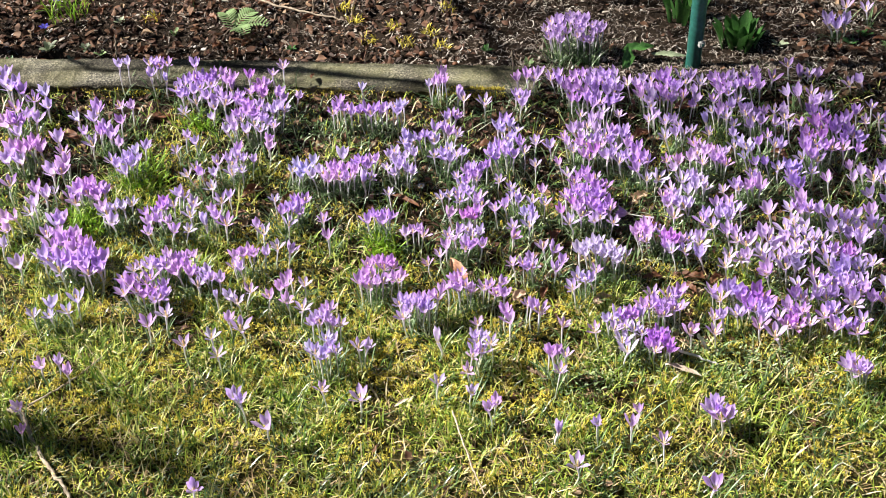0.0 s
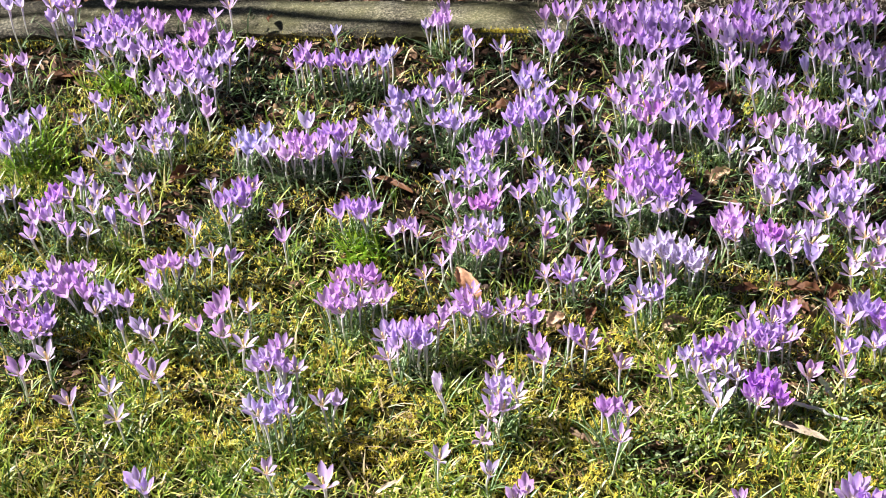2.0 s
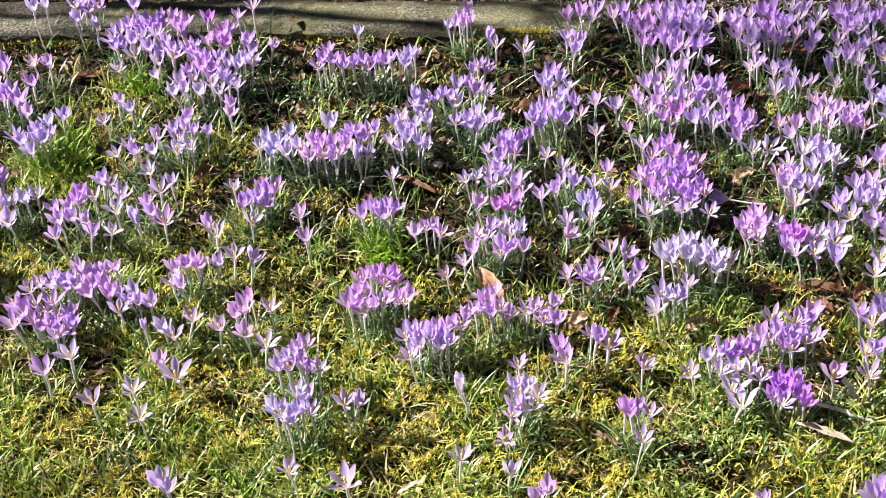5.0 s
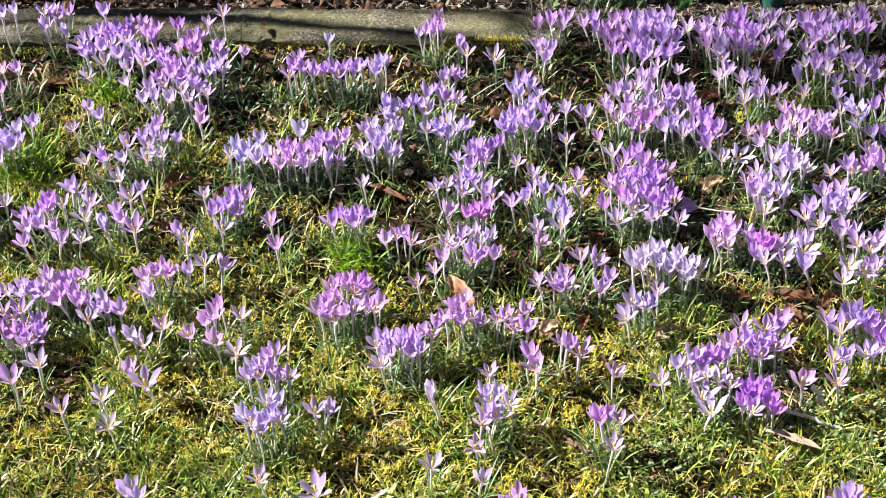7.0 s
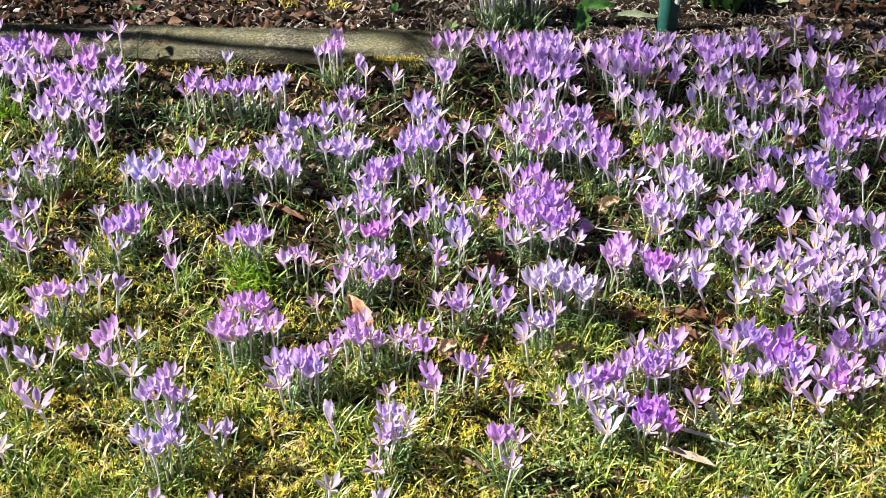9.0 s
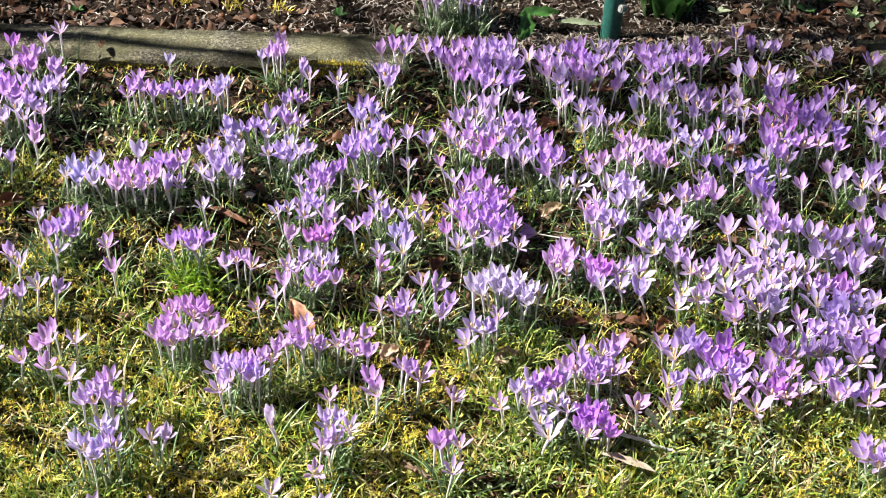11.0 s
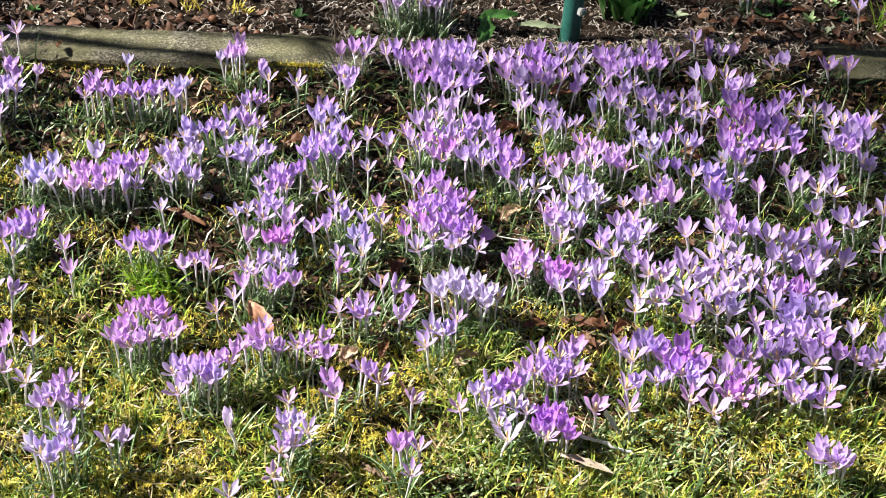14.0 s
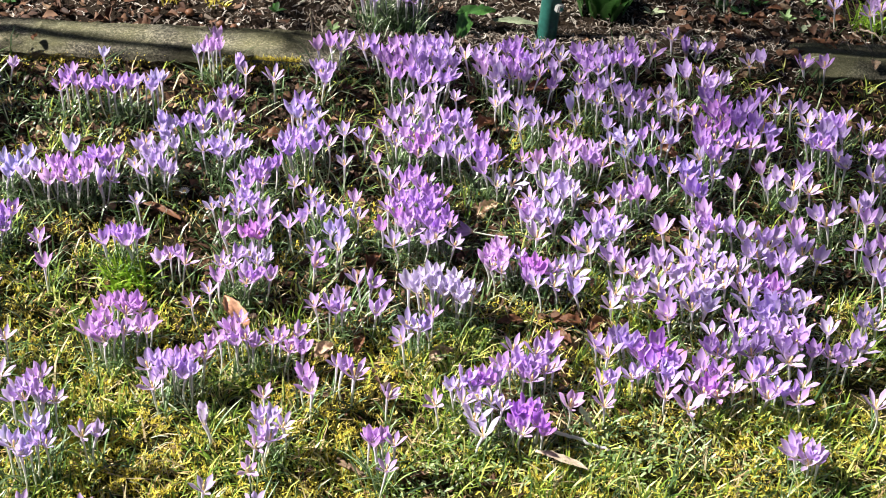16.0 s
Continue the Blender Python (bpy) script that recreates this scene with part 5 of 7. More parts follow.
clump([(39, 1186, 60, 28, "po"), (54, 1237, 68, 22, "lg"), (70, 1236, 63, 32, "lo"), (51, 1219, 68, 27, "po"), (87, 1249, 70, 28, "lo"), (74, 1270,
    69, 21, "wg"), (56, 1272, 68, 22, "lg"), (63, 1258, 67, 34, "wo"), (64, 1313, 62, 28, "po")])
clump([(-713, 1229, 58, 23, "pg"), (-735, 1259, 54, 21, "lg"), (-769, 1251, 53, 28, "pc")])
clump([(-257, 1247, 77, 22, "wg"), (-233, 1216, 83, 24, "lg"), (-220, 1238, 79, 22, "pg"), (-227, 1232, 81, 22, "wg"), (-205, 1229, 83, 26, "lo"),
    (-245, 1233, 80, 32, "lo"), (-215, 1263, 77, 25, "lg"), (-225, 1263, 84, 29, "wo")])
clump([(210, 1165, 74, 29, "lo"), (223, 1201, 80, 27, "lo"), (210, 1215, 76, 21, "pg"), (193, 1217, 75, 22, "pg"), (199, 1210, 78, 27, "pg")])
clump([(756, 1177, 65, 22, "lg"), (759, 1142, 65, 29, "lo"), (742, 1162, 66, 25, "lg"), (776, 1146, 65, 22, "lg"), (770, 1153, 68, 25, "lg"), (757,
    1158, 63, 34, "lo")])
clump([(501, 1049, 67, 27, "lg"), (486, 1045, 68, 39, "vo"), (483, 1074, 67, 27, "lg"), (473, 1065, 67, 33, "lg")])
singles([(1052, 2418, 60, 40, "lo"), (1099, 2402, 60, 40, "lo"), (1226, 2382, 60, 37, "lg"), (1201, 2250, 71, 37, "lo"), (-1015, 2214, 83, 36, "lg"),
    (-721, 2202, 106, 24, "wg"), (-738, 2185, 111, 26, "wg"), (-166, 2127, 62, 22, "wg"), (998, 2082, 66, 29, "lg"), (-701, 2072, 70, 27, "pg"), (969,
    2065, 68, 35, "lo"), (1077, 2065, 65, 37, "vc"), (-723, 2063, 76, 33, "po"), (1109, 2052, 70, 33, "vc"), (119, 2050, 63, 42, "wo"), (-946, 1980,
    74, 33, "lg"), (-854, 1969, 62, 36, "lg"), (-561, 1958, 64, 24, "lg")])
singles([(-541, 1933, 63, 24, "lg"), (-581, 1907, 59, 28, "wo"), (-206, 1857, 70, 33, "wg"), (216, 1807, 61, 32, "wo"), (-932, 1803, 65, 44, "vo"),
    (-489, 1772, 58, 35, "wo"), (134, 1757, 60, 30, "lo"), (1077, 1729, 67, 41, "lo"), (-105, 1728, 59, 28, "wo"), (1091, 1725, 64, 28, "lg"), (838,
    1722, 62, 27, "pc"), (224, 1718, 61, 24, "pg"), (-800, 1682, 59, 40, "pg"), (-810, 1675, 58, 37, "lg"), (360, 1662, 66, 24, "vg"), (-243, 1643,
    63, 34, "vo"), (-382, 1638, 59, 25, "lg"), (692, 1627, 59, 33, "lc")])
singles([(491, 1614, 64, 38, "wo"), (-366, 1610, 62, 35, "wo"), (-905, 1599, 64, 27, "wg"), (153, 1599, 61, 32, "lo"), (-233, 1589, 63, 28, "pc"),
    (155, 1569, 60, 28, "pc"), (-865, 1540, 60, 38, "lc"), (996, 1510, 61, 34, "lc"), (1001, 1483, 62, 26, "lg"), (530, 1380, 62, 29, "lo"), (-543,
    1369, 65, 38, "wo"), (541, 1359, 66, 37, "lo"), (-418, 1352, 63, 27, "pc"), (-577, 1349, 62, 32, "pc"), (119, 1343, 65, 26, "pg"), (-393, 1324,
    64, 42, "lo"), (125, 1321, 62, 32, "pc"), (537, 1309, 63, 22, "lg")])
singles([(523, 1307, 61, 31, "lo"), (231, 1302, 61, 30, "lo"), (-447, 1300, 66, 33, "wo"), (-501, 1288, 61, 34, "lo"), (-15, 1280, 65, 25, "ib"),
    (468, 1263, 69, 31, "pc"), (515, 1262, 66, 29, "lo"), (-146, 1256, 69, 23, "wg"), (-164, 1254, 70, 31, "lo"), (-432, 1251, 64, 35, "ws"), (888,
    1231, 71, 34, "wo"), (-16, 1159, 64, 31, "wo"), (-230, 1147, 69, 29, "lo"), (-393, 1142, 65, 28, "lg"), (-791, 1141, 55, 24, "lg"), (45, 1137, 59,
    24, "wg"), (-161, 1129, 64, 43, "lo"), (-379, 1128, 70, 24, "lg")])
singles([(86, 1103, 63, 25, "pg"), (72, 1093, 59, 23, "lg"), (-773, 1085, 55, 20, "pg"), (344, 1077, 57, 18, "pg"), (-331, 1069, 65, 33, "lg"), (197,
    1049, 49, 14, "wb"), (263, 1038, 68, 21, "lg"), (326, 1036, 70, 25, "lg"), (376, 992, 67, 32, "lo"), (219, 948, 67, 38, "lo"), (-445, 929, 63, 28,
    "lg"), (448, 889, 67, 31, "vg")])
round_clump(352, 2322, 74, 66, 36, 90, "lc")


# ---- single things ----
def curled_leaf(name, label, x, y, length, width, turn, mat, curl=0.8, arch=0.5, z=0.012, lobes=0.12, pitch=0.0):
    """A fallen leaf with a midrib, crumpled and curled at its ragged edges."""
    rng = np.random.default_rng(int(abs(x * 7919 + y * 104729)))
    rows, cols = 15, 9
    s, q = np.linspace(0, 1, rows), np.linspace(-1, 1, cols)
    w = np.sin(np.pi * np.clip(s * 0.97 + 0.02, 0, 1)) ** 0.7 * (1 + lobes * np.sin(s * 24 + rng.uniform(0, 6)))
    crumple = rng.normal(0, 1, (rows, cols)) * 0.035 * width + 0.10 * width * np.sin(9 * s[:, None] + rng.uniform(0, 6)) * np.sin(3.5 * q[None] + rng.uniform(0, 6))
    v = []
    for k in range(rows):
        ragged = 1 + rng.normal(0, 0.07)
        for j, t in enumerate(q):
            bend = curl * t
            lift = width * 0.5 * w[k] * (1 - math.cos(bend)) / max(curl, 0.1) * (1 if curl > 0 else 0) + arch * length * s[k] * (1 - s[k]) * 0.6 + crumple[k, j] - 0.05 * width * math.exp(-40 * t * t)
            v.append(((s[k] - 0.5) * length + 0.25 * crumple[k, j], math.sin(bend) / max(curl, 0.1) * w[k] * width / 2 * ragged, lift))
    ob = new(name, mesh_of(name, np.array(v), grid_faces(rows, cols), mat))
    ob.matrix_basis = pose(x, y, z, pitch, -pitch * 0.5, turn)
    return tagged(ob, label, "leaf")


def stick(name, label, points, r0, r1, mat, category="twig"):
    p = np.array(points, float)
    t = np.linspace(0, len(p) - 1, 6 * len(p))
    path = np.stack([np.interp(t, np.arange(len(p)), p[:, k]) for k in range(3)], -1)
    path[1:-1] += np.random.default_rng(len(p) * 7 + int(1000 * abs(p[0, 0]))).normal(0, r0 * 0.35, path[1:-1].shape)
    v, f, u = tube(path, np.linspace(r0, r1, len(path)), 7)
    return tagged(new(name, mesh_of(name, v, f, mat, u)), label, category)


def rounded_box(name, size, mat, bevel):
    bm = bmesh.new()
    bmesh.ops.create_cube(bm, size=1, matrix=Matrix.Diagonal((*size, 1)))
    bmesh.ops.bevel(bm, geom=bm.edges[:], offset=bevel, segments=2, affect="EDGES")
    me = bpy.data.meshes.new(name)
    bm.to_mesh(me)
    bm.free()
    me.materials.append(mat)
    return me


def green_post():
    """Painted tubular stake with a small zinc bracket."""
    ob = empty("garden_stake", "dark green painted metal stake beside the flower bed", "stake", at=(0.640, 2.246, 0))
    v, f, u = tube([(0, 0, -0.05), (0, 0, 0.1), (0, 0, 0.3), (0, 0, 0.7), (0, 0, 1.15), (0, 0, 1.2)], (0.0185, 0.0185, 0.0185, 0.0185, 0.0185, 0.012), 24)
    part("pole", mesh_of("pole", v, f, POST, u), ob)
    clip = part("bracket", rounded_box("bracket", (0.015, 0.012, 0.015), STEEL, 0.002), ob, "small pale zinc bracket", pose(0.011, -0.020, 0.082, 0, 8, 25))
    v, f, u = tube([(0, -0.004, 0), (0, -0.0078, 0), (0, -0.0085, 0)], (0.0035, 0.0035, 0.001), 10)
    part("screw", mesh_of("screw", v, f, POST, u), clip)


def shoots(x, y, count, spread, height, seed, width=0.020):
    """Broad upright bulb leaves in a tight sheaf."""
    rng = random.Random(seed)
    ob = empty("bulb_shoots", "sheaf of broad dark green bulb leaves in the bed", "bulb shoots", at=(x, y, 0))
    for k in range(count):
        a, r = k * 2.4, spread * math.sqrt((k + 0.5) / count)
        v, f, u = blade(height * rng.uniform(0.7, 1.1), width * rng.uniform(0.8, 1.15), 0.03 + 0.28 * r / spread, rng.uniform(0.05, 0.35), a + rng.uniform(-0.4, 0.4),
                        (r * math.cos(a), r * math.sin(a), -0.005), 9, 0.45, 0.2, rng.uniform(-0.5, 0.5))
        part("leaf", mesh_of("leaf", v, f, GREEN_LEAF, u), ob)


def fern(x, y, turn):
    ob = empty("fern", "small pale green fern fronds on the bed", "fern", at=(x, y, 0.01), turn=turn)
    for n, (az, ln) in enumerate(((0.0, 0.095), (0.9, 0.075), (-0.8, 0.07), (2.2, 0.055))):
        pieces = []
        for k in range(11):
            s = (k + 1) / 12
            px, pz = ln * s, 0.028 * math.sin(2.4 * s)
            for sgn in (-1, 1):
                v, f, u = blade(0.026 * math.sin(math.pi * (0.15 + 0.8 * s)) + 0.004, 0.0052, 1.25, 0.25, az + sgn * 1.15, (px * math.cos(az), px * math.sin(az), pz), 5, 0.1, 0.2)
                pieces.append((v, f, u))
        v, f, u = joined(pieces)
        part("frond", mesh_of("frond", v, f, FERN, u), ob)


def blue_flower(x, y, h):
    ob = empty("blue_flower", "small bright blue spring flower in the bed", "flower", "blue flowers in the bed", (x, y, 0))
    v, f, u = tube([(0, 0, -0.005), (0.002, 0, h * 0.5), (0.001, -0.002, h)], (0.0012, 0.001, 0.0012), 6)
    part("stalk", mesh_of("stalk", v, f, GREEN_LEAF, u), ob)
    for k in range(6):
        v, f, u = petal(62, 78, 0.014, 0.008, math.radians(60 * k))
        part("petal", mesh_of("petal", v + (0.001, -0.002, h), f, BLUE, u), ob)


def grass_tuft(x, y, count, length, seed, label, mat=None, spread=0.03):
    v, f, u = tuft(count, length, seed, spread)
    ob = new("grass_tuft", mesh_of("grass_tuft", v, f, mat or BRIGHT, u))
    ob.location = (x, y, 0)
    tagged(ob, label, "grass tuft")


BRIGHT = island_material("fresh_grass", [(0.0, (0.14, 0.30, 0.02)), (0.5, (0.25, 0.44, 0.03)), (1.0, (0.40, 0.54, 0.07))], 0.45, 0.4, 0.35)


def seedling(x, y, count, size, seed, label, mat):
    """A low rosette of small pointed leaves."""
    rng = random.Random(seed)
    ob = empty("seedling", label, "seedling", "seedlings on the bed", (x, y, float(relief(np.array(x), np.array(y)))))
    for k in range(count):
        v, f, u = blade(size * rng.uniform(0.7, 1.1), size * rng.uniform(0.3, 0.45), rng.uniform(0.5, 1.0), rng.uniform(0.2, 0.7), k * 2.4 + rng.uniform(-0.3, 0.3), (0, 0, 0.002), 6, 0.3, 0.25)
        part("leaf", mesh_of("leaf", v, f, mat, u), ob)


def dead_stalk(x, y, h, lean, label="dry straw-coloured plant stalk standing in the bed"):
    stick("dead_stalk", label, [(x, y, -0.01), (x + 0.3 * lean, y + 0.2 * abs(lean), h * 0.5), (x + lean, y + 0.5 * abs(lean), h)], 0.0026, 0.0016, TWIG, "plant stalk")


def nut(x, y, r, squash):
    bm = bmesh.new()
    bmesh.ops.create_uvsphere(bm, u_segments=12, v_segments=8, radius=r)
    for v in bm.verts:
        v.co.z *= squash
        v.co.x *= 1.15 + 0.1 * math.sin(7 * v.co.y / r)
        v.co += 0.06 * r * Vector((math.sin(31 * v.co.z / r), math.sin(17 * v.co.x / r), 0))
    me = bpy.data.meshes.new("acorn")
    bm.to_mesh(me)
    bm.free()
    me.materials.append(BROWN_LEAF)
    for q in me.polygons:
        q.use_smooth = True
    ob = new("acorn", me)
    ob.matrix_basis = pose(x, y, float(relief(np.array(x), np.array(y))) + r * squash * 0.9 + 0.008, 10, 5, 40 * x)
    tagged(ob, "round reddish-brown acorn lying on the mulch", "acorn", "acorns on the mulch")


green_post()
shoots(0.775, 2.350, 26, 0.050, 0.078, 4, 0.024)
shoots(0.655, 2.485, 16, 0.050, 0.085, 9, 0.021)
fern(-0.50, 2.475, -10)
blue_flower(-0.615, 2.60, 0.035)
blue_flower(-0.995, 2.63, 0.035)
blue_flower(-0.972, 2.625, 0.03)
blue_flower(-0.987, 2.505, 0.02)
grass_tuft(0.352, 2.275, 110, 0.075, 75, "thick tuft of narrow dark green leaves round the bed crocuses", DARK_LEAF, 0.065)
grass_tuft(-0.945, 2.60, 46, 0.10, 70, "tuft of green narrow leaves on the bed", BRIGHT, 0.05)
grass_tuft(-0.55, 2.06, 120, 0.060, 71, "tuft of fresh bright green grass beside crocuses")
grass_tuft(-0.12, 1.605, 110, 0.058, 72, "tuft of fresh bright green grass beside crocuses", spread=0.028)
grass_tuft(-0.655, 1.875, 150, 0.062, 73, "tuft of fresh bright green grass beside crocuses", spread=0.05)
grass_tuft(-0.76, 1.715, 120, 0.062, 74, "tuft of fresh bright green grass beside crocuses", spread=0.035)

for n, (x, y, count, size) in enumerate(((-0.35, 2.385, 7, 0.020), (-0.83, 2.395, 6, 0.022), (-0.90, 2.375, 6, 0.020), (-1.05, 2.36, 8, 0.022), (-0.655, 2.49, 5, 0.024),
                                         (-0.80, 2.55, 7, 0.022), (0.14, 2.37, 7, 0.024), (0.24, 2.30, 8, 0.022), (0.87, 2.33, 6, 0.026), (1.02, 2.35, 7, 0.022), (1.20, 2.36, 6, 0.024))):
    seedling(x, y, count, size, 80 + n, "low rosette of small green leaves on the bed", (GREEN_LEAF, FERN, PALE_LEAF)[n % 3])
for n, (x, y) in enumerate(((-0.19, 2.52), (-0.09, 2.48), (-0.155, 2.42), (-0.06, 2.40), (0.0, 2.45), (0.05, 2.56), (-0.72, 2.56), (0.03, 2.38), (-0.22, 2.58))):
    grass_tuft(x, y, 34, 0.022, 120 + n, "small cushion of yellow-green moss on the bed", MOSS, 0.018)
for x, y, h, lean in ((-0.30, 2.56, 0.07, 0.01), (-0.24, 2.55, 0.08, -0.012), (-0.20, 2.54, 0.06, 0.015), (-0.27, 2.60, 0.06, -0.01), (-0.79, 2.40, 0.055, 0.004), (0.20, 2.235, 0.075, -0.006)):
    dead_stalk(x, y, h, lean)
for x, y, r in ((-0.02, 2.335, 0.0078), (0.035, 2.30, 0.0072), (0.06, 2.295, 0.0066), (-0.08, 2.35, 0.006), (0.10, 2.28, 0.006)):
    nut(x, y, r, 0.85)
curled_leaf("curled_leaf", "curled pinkish-tan dead leaf standing among crocuses", 0.034, 1.492, 0.064, 0.030, -50, RUST_LEAF, 0.9, 0.4, 0.048, 0.02).matrix_basis = pose(0.034, 1.492, 0.034, -12, -40, 128)
curled_leaf("dead_leaf", "reddish-brown dead leaf standing under crocuses", 0.59, 2.045, 0.060, 0.040, 5, BROWN_LEAF, 0.6, 0.4, 0.030, 0.1, 0)
curled_leaf("dead_leaf", "dark brown crumpled leaf between crocus clumps", 0.472, 1.955, 0.050, 0.032, 25, BROWN_LEAF, 1.4, 0.7, 0.016)
curled_leaf("dead_leaf", "dark brown crumpled leaf between crocus clumps", 0.77, 1.863, 0.045, 0.030, -35, BROWN_LEAF, 1.5, 0.7, 0.016)
curled_leaf("dead_leaf", "dark brown dead leaf on bare soil", 0.117, 1.946, 0.05, 0.028, 10, BROWN_LEAF, 0.9, 0.5)
curled_leaf("dead_leaf", "reddish-brown curled leaf beside crocuses", 0.245, 1.615, 0.04, 0.022, 60, BROWN_LEAF, 1.4, 0.6, 0.016)
curled_leaf("dead_leaf", "brown dead leaf in the grass", 0.43, 1.478, 0.04, 0.02, 5, BROWN_LEAF, 1.0, 0.4)
curled_leaf("dead_leaf", "broad brown dead leaf between clumps", 0.515, 1.47, 0.045, 0.024, -8, BROWN_LEAF, 1.3, 0.7)
curled_leaf("dead_leaf", "crumpled dark brown leaf between clumps", 0.555, 1.46, 0.04, 0.024, 40, BROWN_LEAF, 1.6, 0.7)
curled_leaf("dead_leaf", "crumpled dark brown leaf between clumps", 0.50, 1.44, 0.035, 0.02, -50, BROWN_LEAF, 1.4, 0.6)
curled_leaf("dead_leaf", "tan crumpled leaf in the grass", 0.32, 1.415, 0.045, 0.028, 30, TAN_LEAF, 1.2, 0.6)
curled_leaf("dead_leaf", "brown dead leaf beside crocuses", 0.455, 1.64, 0.035, 0.02, 15, BROWN_LEAF, 1.0, 0.5)
curled_leaf("dead_leaf", "reddish-brown dead leaf on bare soil", -0.86, 2.035, 0.075, 0.04, -5, BROWN_LEAF, 0.5, 0.3)
curled_leaf("dead_leaf", "brown crumpled leaf in the grass", -0.325, 1.765, 0.045, 0.035, 40, BROWN_LEAF, 1.2, 0.7)
curled_leaf("dead_leaf", "tan crumpled leaf on the moss", 0.155, 1.435, 0.035, 0.026, 40, TAN_LEAF, 1.0, 0.7)
curled_leaf("dead_leaf", "tan crumpled leaf beside crocuses", 0.44, 1.735, 0.045, 0.03, 35, TAN_LEAF, 1.2, 0.7)
curled_leaf("leaf_strip", "pale curved strip of dead leaf in the grass", 0.446, 1.195, 0.074, 0.0135, -30, DRY_STRIP, 0.6, 0.35, 0.030)
curled_leaf("leaf_strip", "pale dry leaf blade in the grass", -0.085, 1.145, 0.035, 0.008, 35, STRAW_LEAF, 0.6, 0.25, 0.024)
curled_leaf("green_leaf", "broad mid-green leaf beside the stake", 0.510, 2.295, 0.080, 0.036, 10, GREEN_LEAF, 0.5, 0.4, 0.03)
curled_leaf("green_leaf", "upright dark green leaf by the kerb", 0.478, 2.252, 0.070, 0.030, 70, GREEN_LEAF, 0.4, 0.4, 0.03, 0.0, 30)
curled_leaf("pale_leaf", "flat pale green fallen leaf beside the stake", 0.585, 2.278, 0.085, 0.022, -10, PALE_LEAF, 0.3, 0.2, 0.02)
stick("twig", "bent pale grey twig lying on the lawn", [(-0.822, 1.170, 0.016), (-0.79, 1.155, 0.018), (-0.765, 1.10, 0.016), (-0.725, 1.035, 0.014), (-0.685, 0.98, 0.012), (-0.66, 0.93, 0.01)], 0.0042, 0.0036, TWIG)
stick("twig", "thin brown twig lying on the lawn", [(-0.785, 1.180, 0.016), (-0.745, 1.21, 0.018), (-0.70, 1.255, 0.018), (-0.665, 1.305, 0.014)], 0.0022, 0.0012, TWIG)
stick("twig", "thin brown twig lying on the moss", [(0.008, 1.128, 0.014), (0.022, 1.06, 0.014), (0.038, 0.99, 0.014), (0.056, 0.93, 0.012)], 0.002, 0.0014, TWIG)
stick("twig", "long pale stick lying across the bed", [(-0.505, 2.632, 0.03), (-0.43, 2.585, 0.028), (-0.33, 2.54, 0.02), (-0.22, 2.505, 0.012)], 0.004, 0.002, TWIG)
stick("twig", "short pale twig in the grass", [(0.43, 1.165, 0.014), (0.45, 1.185, 0.016), (0.468, 1.205, 0.012)], 0.002, 0.0012, TWIG)
stick("fallen_stalk", "white fallen crocus stalk lying in the grass", [(0.425, 1.248, 0.045), (0.45, 1.238, 0.036), (0.485, 1.230, 0.026), (0.52, 1.223, 0.012)], 0.0030, 0.0018, STEM, "flower stalk")
stick("fallen_stalk", "white leaning crocus stalk beside a clover patch", [(0.483, 1.266, 0.052), (0.498, 1.262, 0.030), (0.512, 1.257, 0.004)], 0.0036, 0.0018, STEM, "flower stalk")
stick("bark_strip", "rough brown strip of bark lying in the grass", [(0.155, 1.235, 0.012), (0.172, 1.219, 0.014), (0.190, 1.200, 0.012)], 0.0042, 0.0030, BARK_BROWN, "bark")
curled_leaf("dead_leaf", "long brown dead leaf strip on bare soil", -0.072, 1.752, 0.075, 0.016, -35, BROWN_LEAF, 1.2, 0.4, 0.014)
curled_leaf("dead_leaf", "dark brown crumpled leaf in the grass", -0.405, 1.80, 0.055, 0.036, 25, BROWN_LEAF, 1.5, 0.7, 0.012)
curled_leaf("dead_leaf", "reddish-brown dead leaf on bare soil", -0.645, 2.10, 0.070, 0.026, 5, BROWN_LEAF, 0.9, 0.4, 0.012)
curled_leaf("dead_leaf", "dark brown crumpled leaf beside crocuses", 0.205, 1.442, 0.034, 0.026, 70, BROWN_LEAF, 1.6, 0.8, 0.014)
curled_leaf("dead_leaf", "reddish-brown dead leaf standing under crocuses", 0.235, 1.61, 0.036, 0.026, 100, BROWN_LEAF, 1.0, 0.5, 0.016, 0.1, 35)
curled_leaf("dead_leaf", "small brown curled leaf on the kerb", -0.285, 2.196, 0.030, 0.014, 80, BROWN_LEAF, 1.5, 0.6, 0.048, 0.1, -30)


def fallen_crocus(x, y, z, turn):
    """A whole flower that has toppled over, its stalk trailing behind."""
    ob = empty("fallen_crocus", "violet crocus toppled onto the grass with its stalk", "crocus", at=(x, y, z), turn=turn)
    lie = Matrix.Rotation(radians(84), 4, "Y")
    for me in PETAL_MESH["violet", "goblet", 1]:
        part("petal", me, ob, m=lie)
    part("stalk", STEM_MESH[1], ob, m=Matrix.Rotation(radians(-96), 4, "Y") @ Matrix.Diagonal((0.045, 0.045, 0.055, 1)))


fallen_crocus(0.405, 1.668, 0.024, 170)


